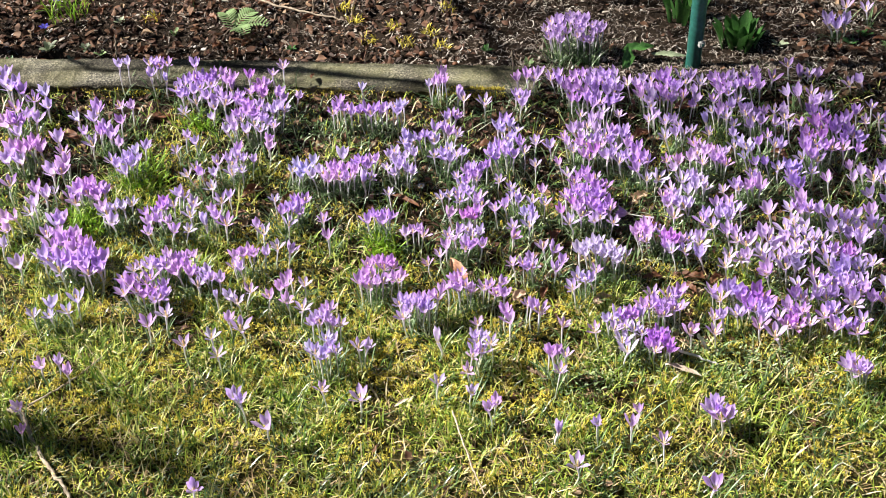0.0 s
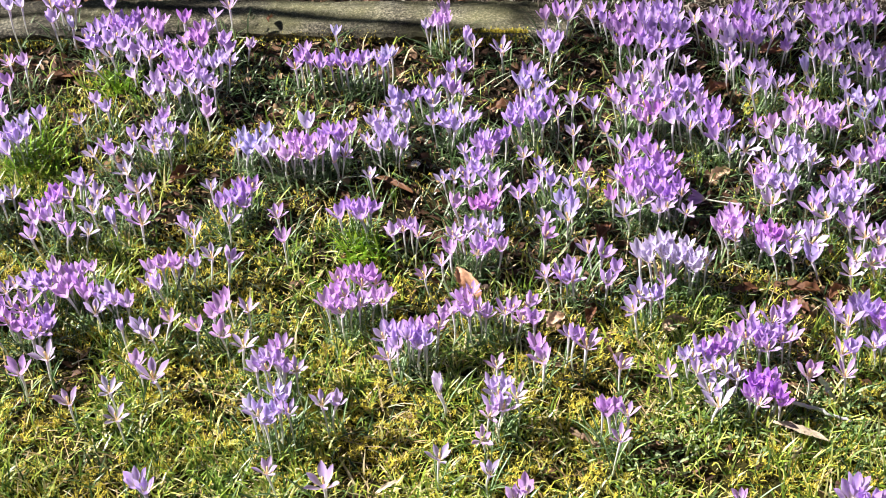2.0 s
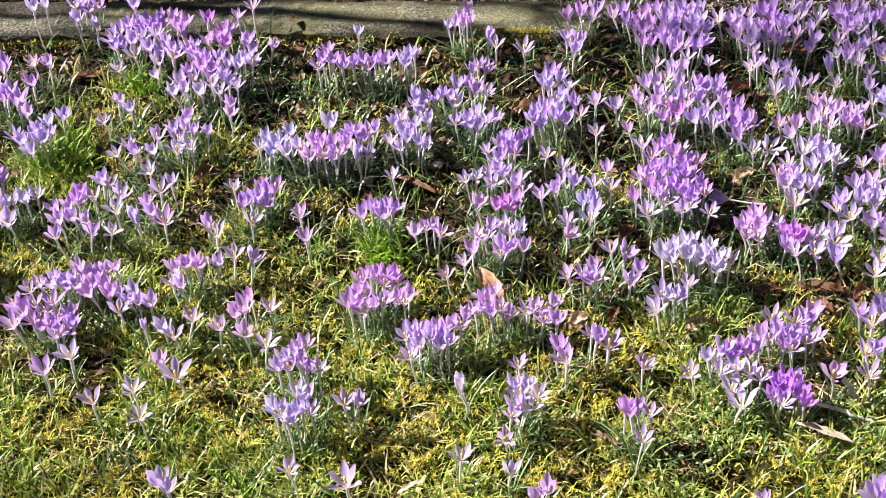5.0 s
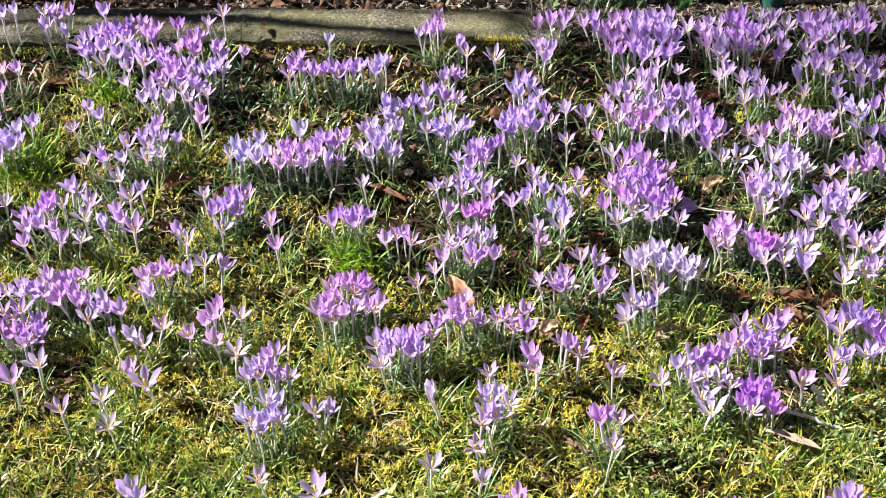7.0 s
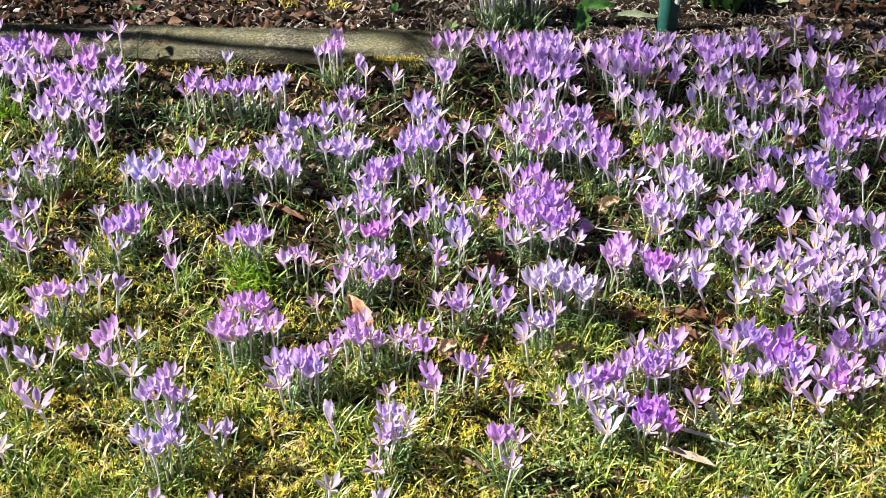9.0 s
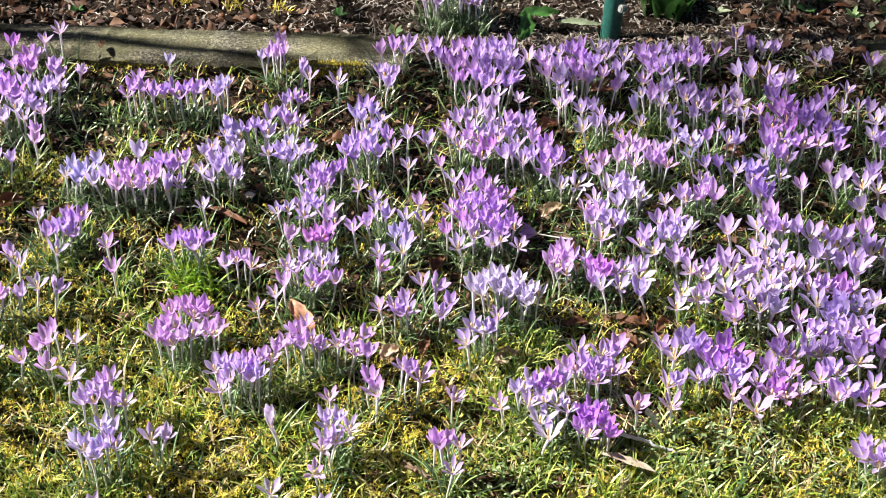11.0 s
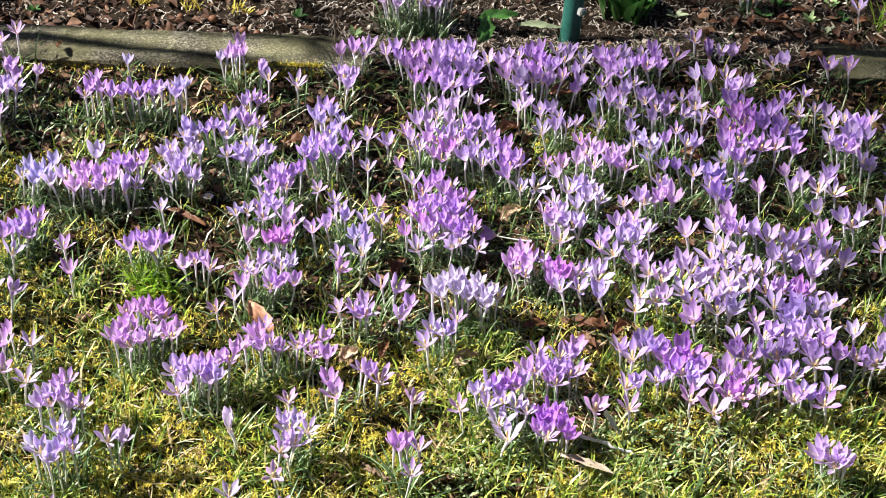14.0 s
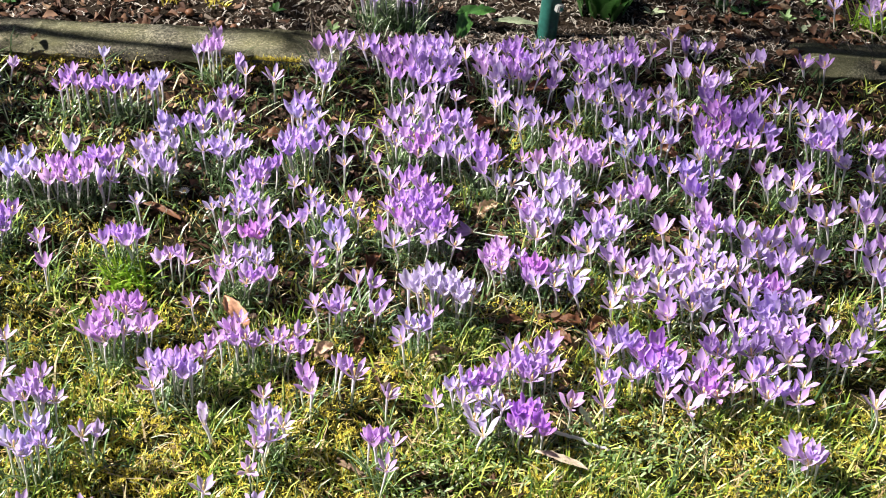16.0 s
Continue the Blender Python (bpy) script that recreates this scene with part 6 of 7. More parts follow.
def daisy(x, y, h):
    ob = empty("daisy", "tiny half-open white daisy in the moss", "daisy", at=(x, y, 0))
    v, f, u = tube([(0, 0, -0.005), (0.001, 0, h * 0.6), (0, 0, h)], (0.0009, 0.0008, 0.001), 6)
    part("stalk", mesh_of("stalk", v, f, GREEN_LEAF, u), ob)
    v, f, u = tube([(0, 0, h - 0.001), (0, 0, h + 0.0015), (0, 0, h + 0.003), (0, 0, h + 0.0034)], (0.0012, 0.0028, 0.0018, 0.0003), 8)
    part("disc", mesh_of("disc", v, f, STAMEN, u), ob, "yellow disc")
    for k in range(14):
        v, f, u = petal(62, 74, 0.008, 0.0024, math.radians(360 / 14 * k), 0.0015)
        part("ray", mesh_of("ray", v + (0, 0, h), f, WHITE_RAY, u), ob)


daisy(-0.050, 1.815, 0.022)
daisy(-0.070, 1.805, 0.016)
daisy(-0.035, 1.795, 0.018)


def weed_patch(seed, count, cx, cy, rx, ry, mat=None):
    """Small pale leaflets scattered through the grass."""
    rng = random.Random(seed)
    pieces = []
    for _ in range(count):
        x, y = rng.gauss(cx, rx), rng.gauss(cy, ry)
        z = float(relief(np.array(x), np.array(y))) + rng.uniform(0.006, 0.026)
        pieces.append(blade(rng.uniform(0.004, 0.012), rng.uniform(0.002, 0.004), rng.uniform(0.7, 1.4), 0.4, rng.uniform(0, 6.28), (x, y, z), 4, 0.3, 0.4))
    v, f, u = joined(pieces)
    tagged(new("clover", mesh_of("clover", v, f, mat or CLOVER, u)), "patch of small green clover-like leaves in the lawn", "clover", kind="stuff")


weed_patch(3, 300, 0.55, 1.225, 0.07, 0.035)
weed_patch(5, 170, 0.28, 1.20, 0.05, 0.03)
weed_patch(7, 260, 0.79, 1.45, 0.05, 0.06)
weed_patch(9, 80, 0.70, 1.22, 0.06, 0.04)
weed_patch(11, 420, 1.0, 1.62, 0.06, 0.07, DARK_LEAF)
weed_patch(13, 300, -0.30, 2.02, 0.09, 0.03, DARK_LEAF)


def bare_tree(x, y):
    """Leafless young tree beyond the bed, whose limbs throw the soft streaks of shade across kerb and mulch."""
    ob = empty("bare_tree", "leafless young tree with grey bark beyond the flower bed", "tree", at=(x, y, 0))

    def limb(name, points, r0, r1):
        p = np.array(points, float)
        t = np.linspace(0, len(p) - 1, 5 * len(p))
        path = np.stack([np.interp(t, np.arange(len(p)), p[:, k]) for k in range(3)], -1)
        path[1:-1] += np.random.default_rng(len(p) + int(100 * r0 * 10)).normal(0, 0.006, path[1:-1].shape)
        v, f, u = tube(path, np.linspace(r0, r1, len(path)), 9)
        part(name, mesh_of(name, v, f, BARK, u), ob)

    limb("trunk", [(0, 0, -0.1), (0.02, 0.01, 0.8), (0.0, 0.0, 1.6), (0.03, 0.01, 2.6), (0.0, 0.03, 3.6), (0.05, 0.05, 4.8)], 0.060, 0.035)
    limb("limb", [(0.0, 0.0, 0.45), (-0.1, -0.35, 0.70), (-0.1, -0.70, 1.0), (0.1, -0.79, 1.5), (0.0, -0.80, 2.2), (0.05, -0.85, 2.6)], 0.026, 0.009)
    limb("limb", [(0.06, -0.79, 1.40), (0.12, -0.73, 1.75), (0.05, -0.70, 2.2)], 0.011, 0.006)
    limb("limb", [(-0.05, -0.75, 1.2), (-0.2, -0.80, 1.5), (-0.15, -0.76, 1.9)], 0.010, 0.005)
    limb("limb", [(0.0, 0.01, 2.4), (0.2, 0.04, 2.8), (0.3, 0.03, 3.4), (0.2, 0.02, 4.4)], 0.030, 0.012)
    limb("limb", [(0.02, 0.02, 3.1), (0.0, -0.4, 3.42), (0.03, -0.9, 3.5), (0.0, -1.52, 3.48)], 0.026, 0.010)
    limb("limb", [(0.0, 0.0, 1.75), (0.02, -0.25, 2.0), (0.05, -0.5, 2.1), (0.04, -0.78, 2.15)], 0.018, 0.008)
    rng = random.Random(8)
    # Unseen branchlets, added in rows to thin the sun over mulch and far lawn.
    for k in range(15):
        oy, low = -0.20 - 0.038 * k, rng.uniform(2.0, 2.12)
        limb("branchlet", [(0.04, oy, low), (rng.uniform(-0.04, 0.10), oy + rng.uniform(-0.02, 0.02), low + 0.2), (rng.uniform(-0.12, 0.18), oy + rng.uniform(-0.03, 0.03), low + 0.75)], 0.0068, 0.0050)
    for k in range(8):
        oy, low = -0.55 - 0.025 * k, rng.uniform(0.85, 1.05)
        limb("branchlet", [(-0.10, oy - 0.05, low), (rng.uniform(-0.14, -0.04), oy, low + 0.25), (rng.uniform(-0.16, 0.0), oy + rng.uniform(-0.02, 0.02), low + 0.85)], 0.0055, 0.004)
    for k in range(25):
        oy = -0.30 - 0.049 * k + rng.uniform(-0.012, 0.012)
        low = 2.5 + 0.5 * abs(math.sin(1.7 * k))
        limb("branchlet", [(rng.uniform(-0.02, 0.03), oy, 3.48), (rng.uniform(-0.06, 0.06), oy + rng.uniform(-0.02, 0.02), 3.3), (rng.uniform(-0.1, 0.1), oy + rng.uniform(-0.03, 0.03), low)], 0.0118, 0.009)


BARK = object_material("grey_bark", [(0.3, (0.10, 0.085, 0.065)), (0.7, (0.22, 0.19, 0.15))], 0.9, 0.2, 12, 0.8, 0.01)
bare_tree(-2.2, 3.35)


def sapling(x, y, height):
    """A slim leafless tree at the side of the lawn, whose long shadow lies across the turf."""
    ob = empty("sapling", "slim leafless sapling with grey bark beside the lawn", "tree", at=(x, y, 0))
    rng = random.Random(21)

    def limb(name, points, r0, r1):
        p = np.array(points, float)
        t = np.linspace(0, len(p) - 1, 5 * len(p))
        path = np.stack([np.interp(t, np.arange(len(p)), p[:, k]) for k in range(3)], -1)
        v, f, u = tube(path, np.linspace(r0, r1, len(path)), 9)
        part(name, mesh_of(name, v, f, BARK, u), ob)

    limb("trunk", [(0, 0, -0.1), (0.01, 0.02, 0.35 * height), (0, -0.03, 0.7 * height), (0.02, 0.03, height)], 0.020, 0.007)
    for k in range(22):
        z = height * (0.62 + 0.36 * k / 22)
        a, reach = rng.uniform(0, 6.28), rng.uniform(0.06, 0.30)
        limb("branch", [(0, 0, z), (0.5 * reach * math.cos(a), 0.5 * reach * math.sin(a), z + 0.14), (reach * math.cos(a), reach * math.sin(a), z + 0.36)], 0.011, 0.004)


sapling(-3.45, 1.555, 2.75)


def unseen_shade_tree(x, y):
    """A taller leafless tree, unseen, added behind the bed; the fine twigs of one long bough thin the sunlight over the
    far end of the lawn.
    """
    ob = empty("bare_tree", "unseen tall leafless tree behind the bed, its twiggy bough added to thin the sunlight", "tree", at=(x, y, 0))
    rng = random.Random(5)

    def rod(points, r0, r1, sides):
        p = np.array(points, float)
        t = np.linspace(0, len(p) - 1, 4 * len(p))
        path = np.stack([np.interp(t, np.arange(len(p)), p[:, k]) for k in range(3)], -1)
        return tube(path, np.linspace(r0, r1, len(path)), sides)

    for name, points, r0, r1 in (("trunk", [(0, 0, -0.2), (0.05, 0.02, 2.2), (0.0, -0.1, 4.2), (-0.1, 0.1, 6.8)], 0.14, 0.05),
                                 ("bough", [(0, -0.1, 4.0), (0.9, -1.3, 4.5), (1.7, -2.3, 4.85), (2.5, -3.2, 5.1)], 0.055, 0.008)):
        v, f, u = rod(points, r0, r1, 10)
        part(name, mesh_of(name, v, f, BARK, u), ob)
    pieces = []
    # Twigs spread to dim the sun at the far end; the tree is never seen.
    for _ in range(70):
        cx, cy, cz = 2.15 + rng.gauss(0, 0.18), -2.98 + rng.gauss(0, 0.17), 5.0 + rng.gauss(0, 0.16)
        a, up, ln = rng.uniform(0, 6.28), rng.uniform(-0.3, 0.9), rng.uniform(0.12, 0.22)
        d = np.array([math.cos(a) * math.cos(up), math.sin(a) * math.cos(up), math.sin(up)]) * ln
        c = np.array([cx, cy, cz])
        pieces.append(rod([c - d, c + (0, 0, 0.02), c + d], 0.0036, 0.0018, 5))
    v, f, u = joined(pieces)
    tagged(part("twigs", mesh_of("twigs", v, f, BARK, u), ob), kind="stuff")


unseen_shade_tree(-6.5, 6.0)


# ---- bed details ----
def bed_leaves():
    """Larger curled leaves among the litter."""
    rng = random.Random(77)
    for k in range(30):
        right = k >= 20
        x = rng.uniform(0.85, 1.27) if right else rng.uniform(-1.12, -0.30)
        y = rng.uniform(2.17, 2.36) if right else rng.uniform(2.33, 2.62)
        z = float(relief(np.array(x), np.array(y)))
        ob = curled_leaf("dead_leaf", "curled reddish-brown dead leaf lying on the mulch", x, y, rng.uniform(0.028, 0.048), rng.uniform(0.014, 0.024), rng.uniform(0, 360),
                         BROWN_LEAF, rng.uniform(0.8, 1.7), rng.uniform(0.3, 0.8), z + 0.010, 0.10, rng.uniform(-14, 14))
        tagged(ob, group="dead leaves on the mulch")


bed_leaves()
for n, (x, y, count, size, mat) in enumerate(((-0.965, 2.424, 8, 0.036, PALE_LEAF), (-0.874, 2.431, 6, 0.026, PALE_LEAF), (1.044, 2.317, 8, 0.026, GREEN_LEAF), (1.131, 2.295, 8, 0.024, FERN),
                                              (1.089, 2.348, 7, 0.026, GREEN_LEAF), (1.151, 2.254, 6, 0.022, PALE_LEAF), (1.20, 2.30, 7, 0.022, GREEN_LEAF))):
    seedling(x, y, count, size, 180 + n, "low rosette of dull green leaves on the bed", mat)
grass_tuft(1.294, 2.267, 80, 0.070, 190, "tuft of bright green narrow leaves under crocuses", BRIGHT, 0.030)
stick("straw_stalk", "dry straw stalk fallen across the end of the kerb", [(1.235, 2.212, 0.030), (1.238, 2.17, 0.040), (1.240, 2.134, 0.040)], 0.0018, 0.0012, TWIG, "plant stalk")
stick("straw_stalk", "dry straw stalk fallen across the end of the kerb", [(1.253, 2.222, 0.032), (1.268, 2.19, 0.042), (1.281, 2.152, 0.040)], 0.0024, 0.0016, TWIG, "plant stalk")
stick("straw_stalk", "thin straw stalk lying on the mulch", [(1.215, 2.215, 0.024), (1.212, 2.185, 0.030), (1.205, 2.15, 0.034)], 0.0014, 0.001, TWIG, "plant stalk")
curled_leaf("dead_leaf", "tan crumpled leaf lying on the kerb", 1.226, 2.085, 0.030, 0.022, 70, TAN_LEAF, 1.2, 0.6, 0.042)


# ---- lawn and bed cover ----
def scatter(rng, count, x0, x1, y0, y1, keep):
    """Random places in a rectangle, thinned by keep(x, y) in 0..1."""
    x, y = rng.uniform(x0, x1, count), rng.uniform(y0, y1, count)
    k = rng.random(count) < keep(x, y)
    return x[k], y[k]


def patchy(x, y, scale, seed):
    """Smooth random patches in about 0..1."""
    r = np.random.default_rng(seed)
    t = np.zeros_like(x)
    for _ in range(7):
        a, f, p = r.uniform(0, 6.28), scale * r.uniform(0.5, 1.7), r.uniform(0, 6.28)
        t += np.sin(f * (x * math.cos(a) + y * math.sin(a)) + p)
    return np.clip(0.5 + t / 5.2, 0, 1)


def blades_mesh(name, rng, x, y, length, width, lean, mat, bend=0.9, lift=0.0):
    """Many thin bent blades as one mesh: five corners each."""
    n = len(x)
    L, W, a = length(n), width(n), rng.uniform(0, 2 * np.pi, n)
    t0 = lean(n)
    t1 = np.clip(t0 + bend * rng.uniform(0.1, 1.0, n), 0, 1.62)
    out, side = np.stack([np.cos(a), np.sin(a)], -1), np.stack([-np.sin(a), np.cos(a)], -1)
    base = np.stack([x, y], -1)
    z0 = relief(x, y) - 0.002 + lift
    v = np.zeros((n, 5, 3), np.float32)
    m_r, m_z = L * 0.55 * np.sin(t0), L * 0.55 * np.cos(t0)
    e_r, e_z = m_r + L * 0.45 * np.sin(t1), m_z + L * 0.45 * np.cos(t1)
    v[:, 0, :2], v[:, 1, :2] = base - side * W[:, None] / 2, base + side * W[:, None] / 2
    v[:, 2, :2] = base + out * m_r[:, None] + side * W[:, None] * 0.42
    v[:, 3, :2] = base + out * m_r[:, None] - side * W[:, None] * 0.42
    v[:, 4, :2] = base + out * e_r[:, None]
    v[:, 0, 2] = v[:, 1, 2] = z0
    v[:, 2, 2] = v[:, 3, 2] = z0 + m_z
    v[:, 4, 2] = z0 + np.maximum(e_z, 0.002)
    k = 5 * np.arange(n)[:, None]
    tri = np.concatenate([k + (0, 1, 2), k + (0, 2, 3), k + (3, 2, 4)], 1).reshape(-1, 3)
    return mesh_of(name, v.reshape(-1, 3), tri, mat)


BARE_SPOTS = ((-0.53, 1.37), (0.11, 1.94), (0.53, 1.46), (0.24, 1.6), (0.23, 1.85), (-0.27, 2.11), (0.48, 1.29), (0.44, 1.74), (-0.33, 1.78),
              (-0.18, 1.6), (-0.08, 1.76), (-0.25, 1.66), (0.62, 1.73), (-0.47, 2.13), (0.0, 2.08), (0.28, 1.19), (0.11, 1.57), (0.39, 1.63), (0.09, 1.765), (0.47, 2.03),
              (0.86, 2.02), (1.06, 2.08), (-0.86, 2.03), (-0.45, 1.95), (-0.30, 1.98), (-0.2, 1.9), (-0.7, 2.07), (-0.15, 2.0), (-0.5, 1.82),
              (1.0, 1.6), (1.06, 1.75), (0.96, 1.7), (1.15, 1.95), (-0.6, 1.72), (-0.42, 1.72), (0.02, 1.65), (0.28, 1.52), (-0.34, 2.07), (-0.3, 2.01), (-0.26, 2.10), (-0.36, 1.98))
MOSS_SPOTS = ((-0.36, 1.53), (-0.18, 1.4), (-0.11, 1.4), (0.0, 1.22), (-0.43, 1.57), (-0.24, 1.72), (0.46, 1.5), (0.46, 1.73), (-0.6, 2.02), (-0.36, 1.91),
              (-0.3, 1.63), (0.13, 1.68), (-0.53, 1.14), (-0.11, 1.55), (0.08, 1.19), (0.17, 1.29), (-0.36, 1.29), (-0.21, 1.21), (0.5, 1.13), (0.12, 1.38), (0.74, 1.15), (0.86, 1.24),
              (-0.4, 1.66), (-0.3, 1.55), (-0.46, 1.73), (-0.05, 1.51), (-0.55, 1.68), (-0.21, 1.83))


def spots(x, y, centres, size):
    """1 at the nearest centre, falling to 0."""
    best = np.zeros_like(x)
    for cx, cy in centres:
        best = np.maximum(best, np.exp(-(((x - cx) / size) ** 2 + ((y - cy) / (0.75 * size)) ** 2)))
    return best


def bare(x, y):
    """Share of open soil: most along the kerb, and in worn spots."""
    edge = np.clip((y - 1.27 - 0.42 * np.clip(0.4 - 2 * x, 0, 1)) / 0.42, 0, 1) ** 0.6
    return np.clip(0.9 * np.exp(-((kerb_y(x) - y) / 0.07) ** 2) + edge * (0.58 + 1.4 * np.clip(patchy(x, y, 13, 5) * 1.5 - 0.3, 0, 1)) + 0.97 * spots(x, y, BARE_SPOTS, 0.06), 0, 1)


def close_by(x, y):
    """1 where the lawn is looked at closely, thinning out unevenly round it."""
    wave = 0.9 * (patchy(x, y, 9, 61) - 0.5)
    return np.clip((1.55 - np.abs(x - 0.12)) / 0.32 + wave, 0, 1) * np.clip((y - 0.62) / 0.26 + wave, 0, 1)


def in_lawn(x, y):
    return y < kerb_y(x) - 0.006


def build_lawn():
    rng = np.random.default_rng(21)
    box = (-1.6, 1.85, 0.50, 2.28)

    def grass_keep(x, y):
        tufts = 0.08 + 0.92 * np.clip(patchy(x, y, 150, 77) * 3.2 - 1.0, 0, 1)
        tufts *= 0.15 + 0.85 * np.clip(patchy(x, y, 400, 79) * 3.4 - 1.2, 0, 1)
        return tufts * close_by(x, y) * in_lawn(x, y) * (1 - 0.88 * bare(x, y)) * (0.10 + 0.9 * np.clip(patchy(x, y, 34, 3) * 2.6 - 0.85, 0, 1)) * (1 - 0.55 * spots(x, y, MOSS_SPOTS, 0.06)) * np.clip(0.3 + (y - 1.02) / 0.2, 0.3, 1)

    x, y = scatter(rng, 687000, *box, grass_keep)
    ob = new("grass", blades_mesh("grass", rng, x, y, lambda n: rng.uniform(0.018, 0.056, n), lambda n: rng.uniform(0.0017, 0.0037, n), lambda n: rng.uniform(0.1, 1.3, n), GRASS))
    tagged(ob, "short patchy spring lawn grass among moss", "grass", kind="stuff")

    def turf_keep(x, y):
        return close_by(x, y) * in_lawn(x, y) * (1 - bare(x, y)) * np.clip(0.30 + (1.30 - y) / 0.25, 0.30, 1) * (0.35 + 0.65 * np.clip(patchy(x, y, 60, 31) * 2.2 - 0.5, 0, 1)) * (0.2 + 0.8 * np.clip(patchy(x, y, 420, 32) * 3.2 - 1.0, 0, 1))

    x, y = scatter(rng, 186000, *box, turf_keep)
    ob = new("turf", blades_mesh("turf", rng, x, y, lambda n: rng.uniform(0.010, 0.028, n), lambda n: rng.uniform(0.0016, 0.0032, n), lambda n: rng.uniform(0.2, 1.35, n), TURF, 0.9))
    tagged(ob, "fine short yellow-green turf at the front of the lawn", "grass", kind="stuff")

    def moss_keep(x, y):
        m = np.maximum(np.clip(patchy(x, y, 26, 8) * 3.4 - 1.1 + 0.45 * np.exp(-((y - 1.46) / 0.34) ** 2), 0.12, 1) * np.clip(0.45 + (y - 1.05) / 0.3, 0.45, 1.0), spots(x, y, MOSS_SPOTS, 0.06))
        return close_by(x, y) * in_lawn(x, y) * (1 - 0.93 * bare(x, y)) * m * (0.15 + 0.85 * np.clip(patchy(x, y, 120, 78) * 3.0 - 0.8, 0, 1)) * (0.16 + 0.84 * np.clip(patchy(x, y, 420, 74) * 3.6 - 1.25, 0, 1))

    x, y = scatter(rng, 501000, *box, moss_keep)
    x, y = np.repeat(x, 4) + rng.normal(0, 0.0022, 4 * len(x)), np.repeat(y, 4) + rng.normal(0, 0.0022, 4 * len(y))
    cushion = 0.007 * np.clip(patchy(x, y, 95, 18) * 1.8 - 0.5, 0, 1) + 0.010 * np.clip(patchy(x, y, 330, 19) * 2.0 - 0.5, 0, 1)
    ob = new("moss", blades_mesh("moss", rng, x, y, lambda n: rng.uniform(0.004, 0.010, n), lambda n: rng.uniform(0.0009, 0.0020, n), lambda n: rng.uniform(0.0, 1.25, n), MOSS, 0.8, cushion))
    tagged(ob, "yellow-green cushions of moss in the lawn", "moss", kind="stuff")

    x = np.concatenate([rng.uniform(-1.2, 0.16, 5200), rng.uniform(0.0, 0.17, 1800)])
    y = kerb_y(x) + rng.normal(0.002, 0.006, len(x))
    k = rng.random(len(x)) < np.clip(patchy(x, y, 12, 71) * 2.2 - 0.9, 0, 1) + 0.9 * np.clip((x + 0.02) / 0.05, 0, 1)
    x, y = x[k], y[k]
    rise = np.where(y > kerb_y(x) + 0.002, 0.030, 0.004 + 0.024 * rng.random(len(x))) - relief(x, y)
    ob = new("kerb_moss", blades_mesh("kerb_moss", rng, x, y, lambda n: rng.uniform(0.003, 0.008, n), lambda n: rng.uniform(0.0012, 0.0026, n), lambda n: rng.uniform(0.0, 1.2, n), MOSS, 0.8, rise))
    tagged(ob, "thin yellow-green moss on the edge of the concrete kerb", "moss", kind="stuff")

    x, y = scatter(rng, 49000, *box, lambda x, y: (0.15 + 0.85 * np.clip(patchy(x, y, 22, 15) * 1.6 - 0.3, 0, 1)) * close_by(x, y) * in_lawn(x, y) * np.clip(1 - 0.8 * (y - 1.35) / 0.4, 0.2, 1))
    ob = new("dry_grass", blades_mesh("dry_grass", rng, x, y, lambda n: rng.uniform(0.012, 0.055, n), lambda n: rng.uniform(0.0012, 0.0032, n), lambda n: rng.uniform(0.85, 1.5, n), STRAW, 0.3))
    tagged(ob, "dry straw-coloured grass stalks lying in the lawn", "dry grass", kind="stuff")

    # the lawn goes on, more thinly built, beyond the stretch that is passed close by
    x, y = scatter(rng, 170000, -4.0, 4.4, -2.6, 2.7, lambda x, y: in_lawn(x, y) * np.exp(-0.45 * np.hypot(x - 0.2, y - 1.2)) * (1 - close_by(x, y)))
    ob = new("outer_grass", blades_mesh("outer_grass", rng, x, y, lambda n: rng.uniform(0.02, 0.06, n), lambda n: rng.uniform(0.0025, 0.005, n), lambda n: rng.uniform(0.5, 1.35, n), GRASS))
    tagged(ob, "mossy lawn grass away from the crocuses", "grass", kind="stuff")

    at = np.repeat(np.array(STOOLS), 10, 0) + rng.normal(0, 0.017, (10 * len(STOOLS), 2))
    at = at[rng.random(len(at)) < np.clip((at[:, 1] - 1.2) / 0.5, 0.2, 1) * np.clip(1.0 - 0.9 * (at[:, 1] - 1.6), 0.55, 1)]
    x, y = at[:, 0], at[:, 1]
    ob = new("crocus_leaves", blades_mesh("crocus_leaves", rng, x, y, lambda n: rng.uniform(0.035, 0.085, n), lambda n: rng.uniform(0.0022, 0.0036, n), lambda n: rng.uniform(0.3, 1.2, n), DARK_LEAF, 0.9))
    tagged(ob, "narrow dark green crocus leaves arching between the flowers", "leaves", kind="stuff")

    def clump_grass(x, y):
        return close_by(x, y) * in_lawn(x, y) * (0.42 + 0.32 * np.clip((y - 1.4) / 0.3, 0, 1) + 0.5 * np.clip((x - 0.3) / 0.15, 0, 1) * np.clip((1.3 - y) / 0.1, 0, 1) + 0.5 * np.clip((1.08 - y) / 0.12, 0, 1)) * (0.12 + 0.88 * np.clip(patchy(x, y, 24, 44) * 2.4 - 0.8, 0, 1))

    x, y = scatter(rng, 57000, *box, clump_grass)
    ob = new("dark_grass", blades_mesh("dark_grass", rng, x, y, lambda n: rng.uniform(0.02, 0.06, n), lambda n: rng.uniform(0.0016, 0.0030, n), lambda n: rng.uniform(0.2, 1.25, n), DARK_LEAF, 0.9))
    tagged(ob, "dark green grass blades scattered through the mossy turf", "grass", kind="stuff")


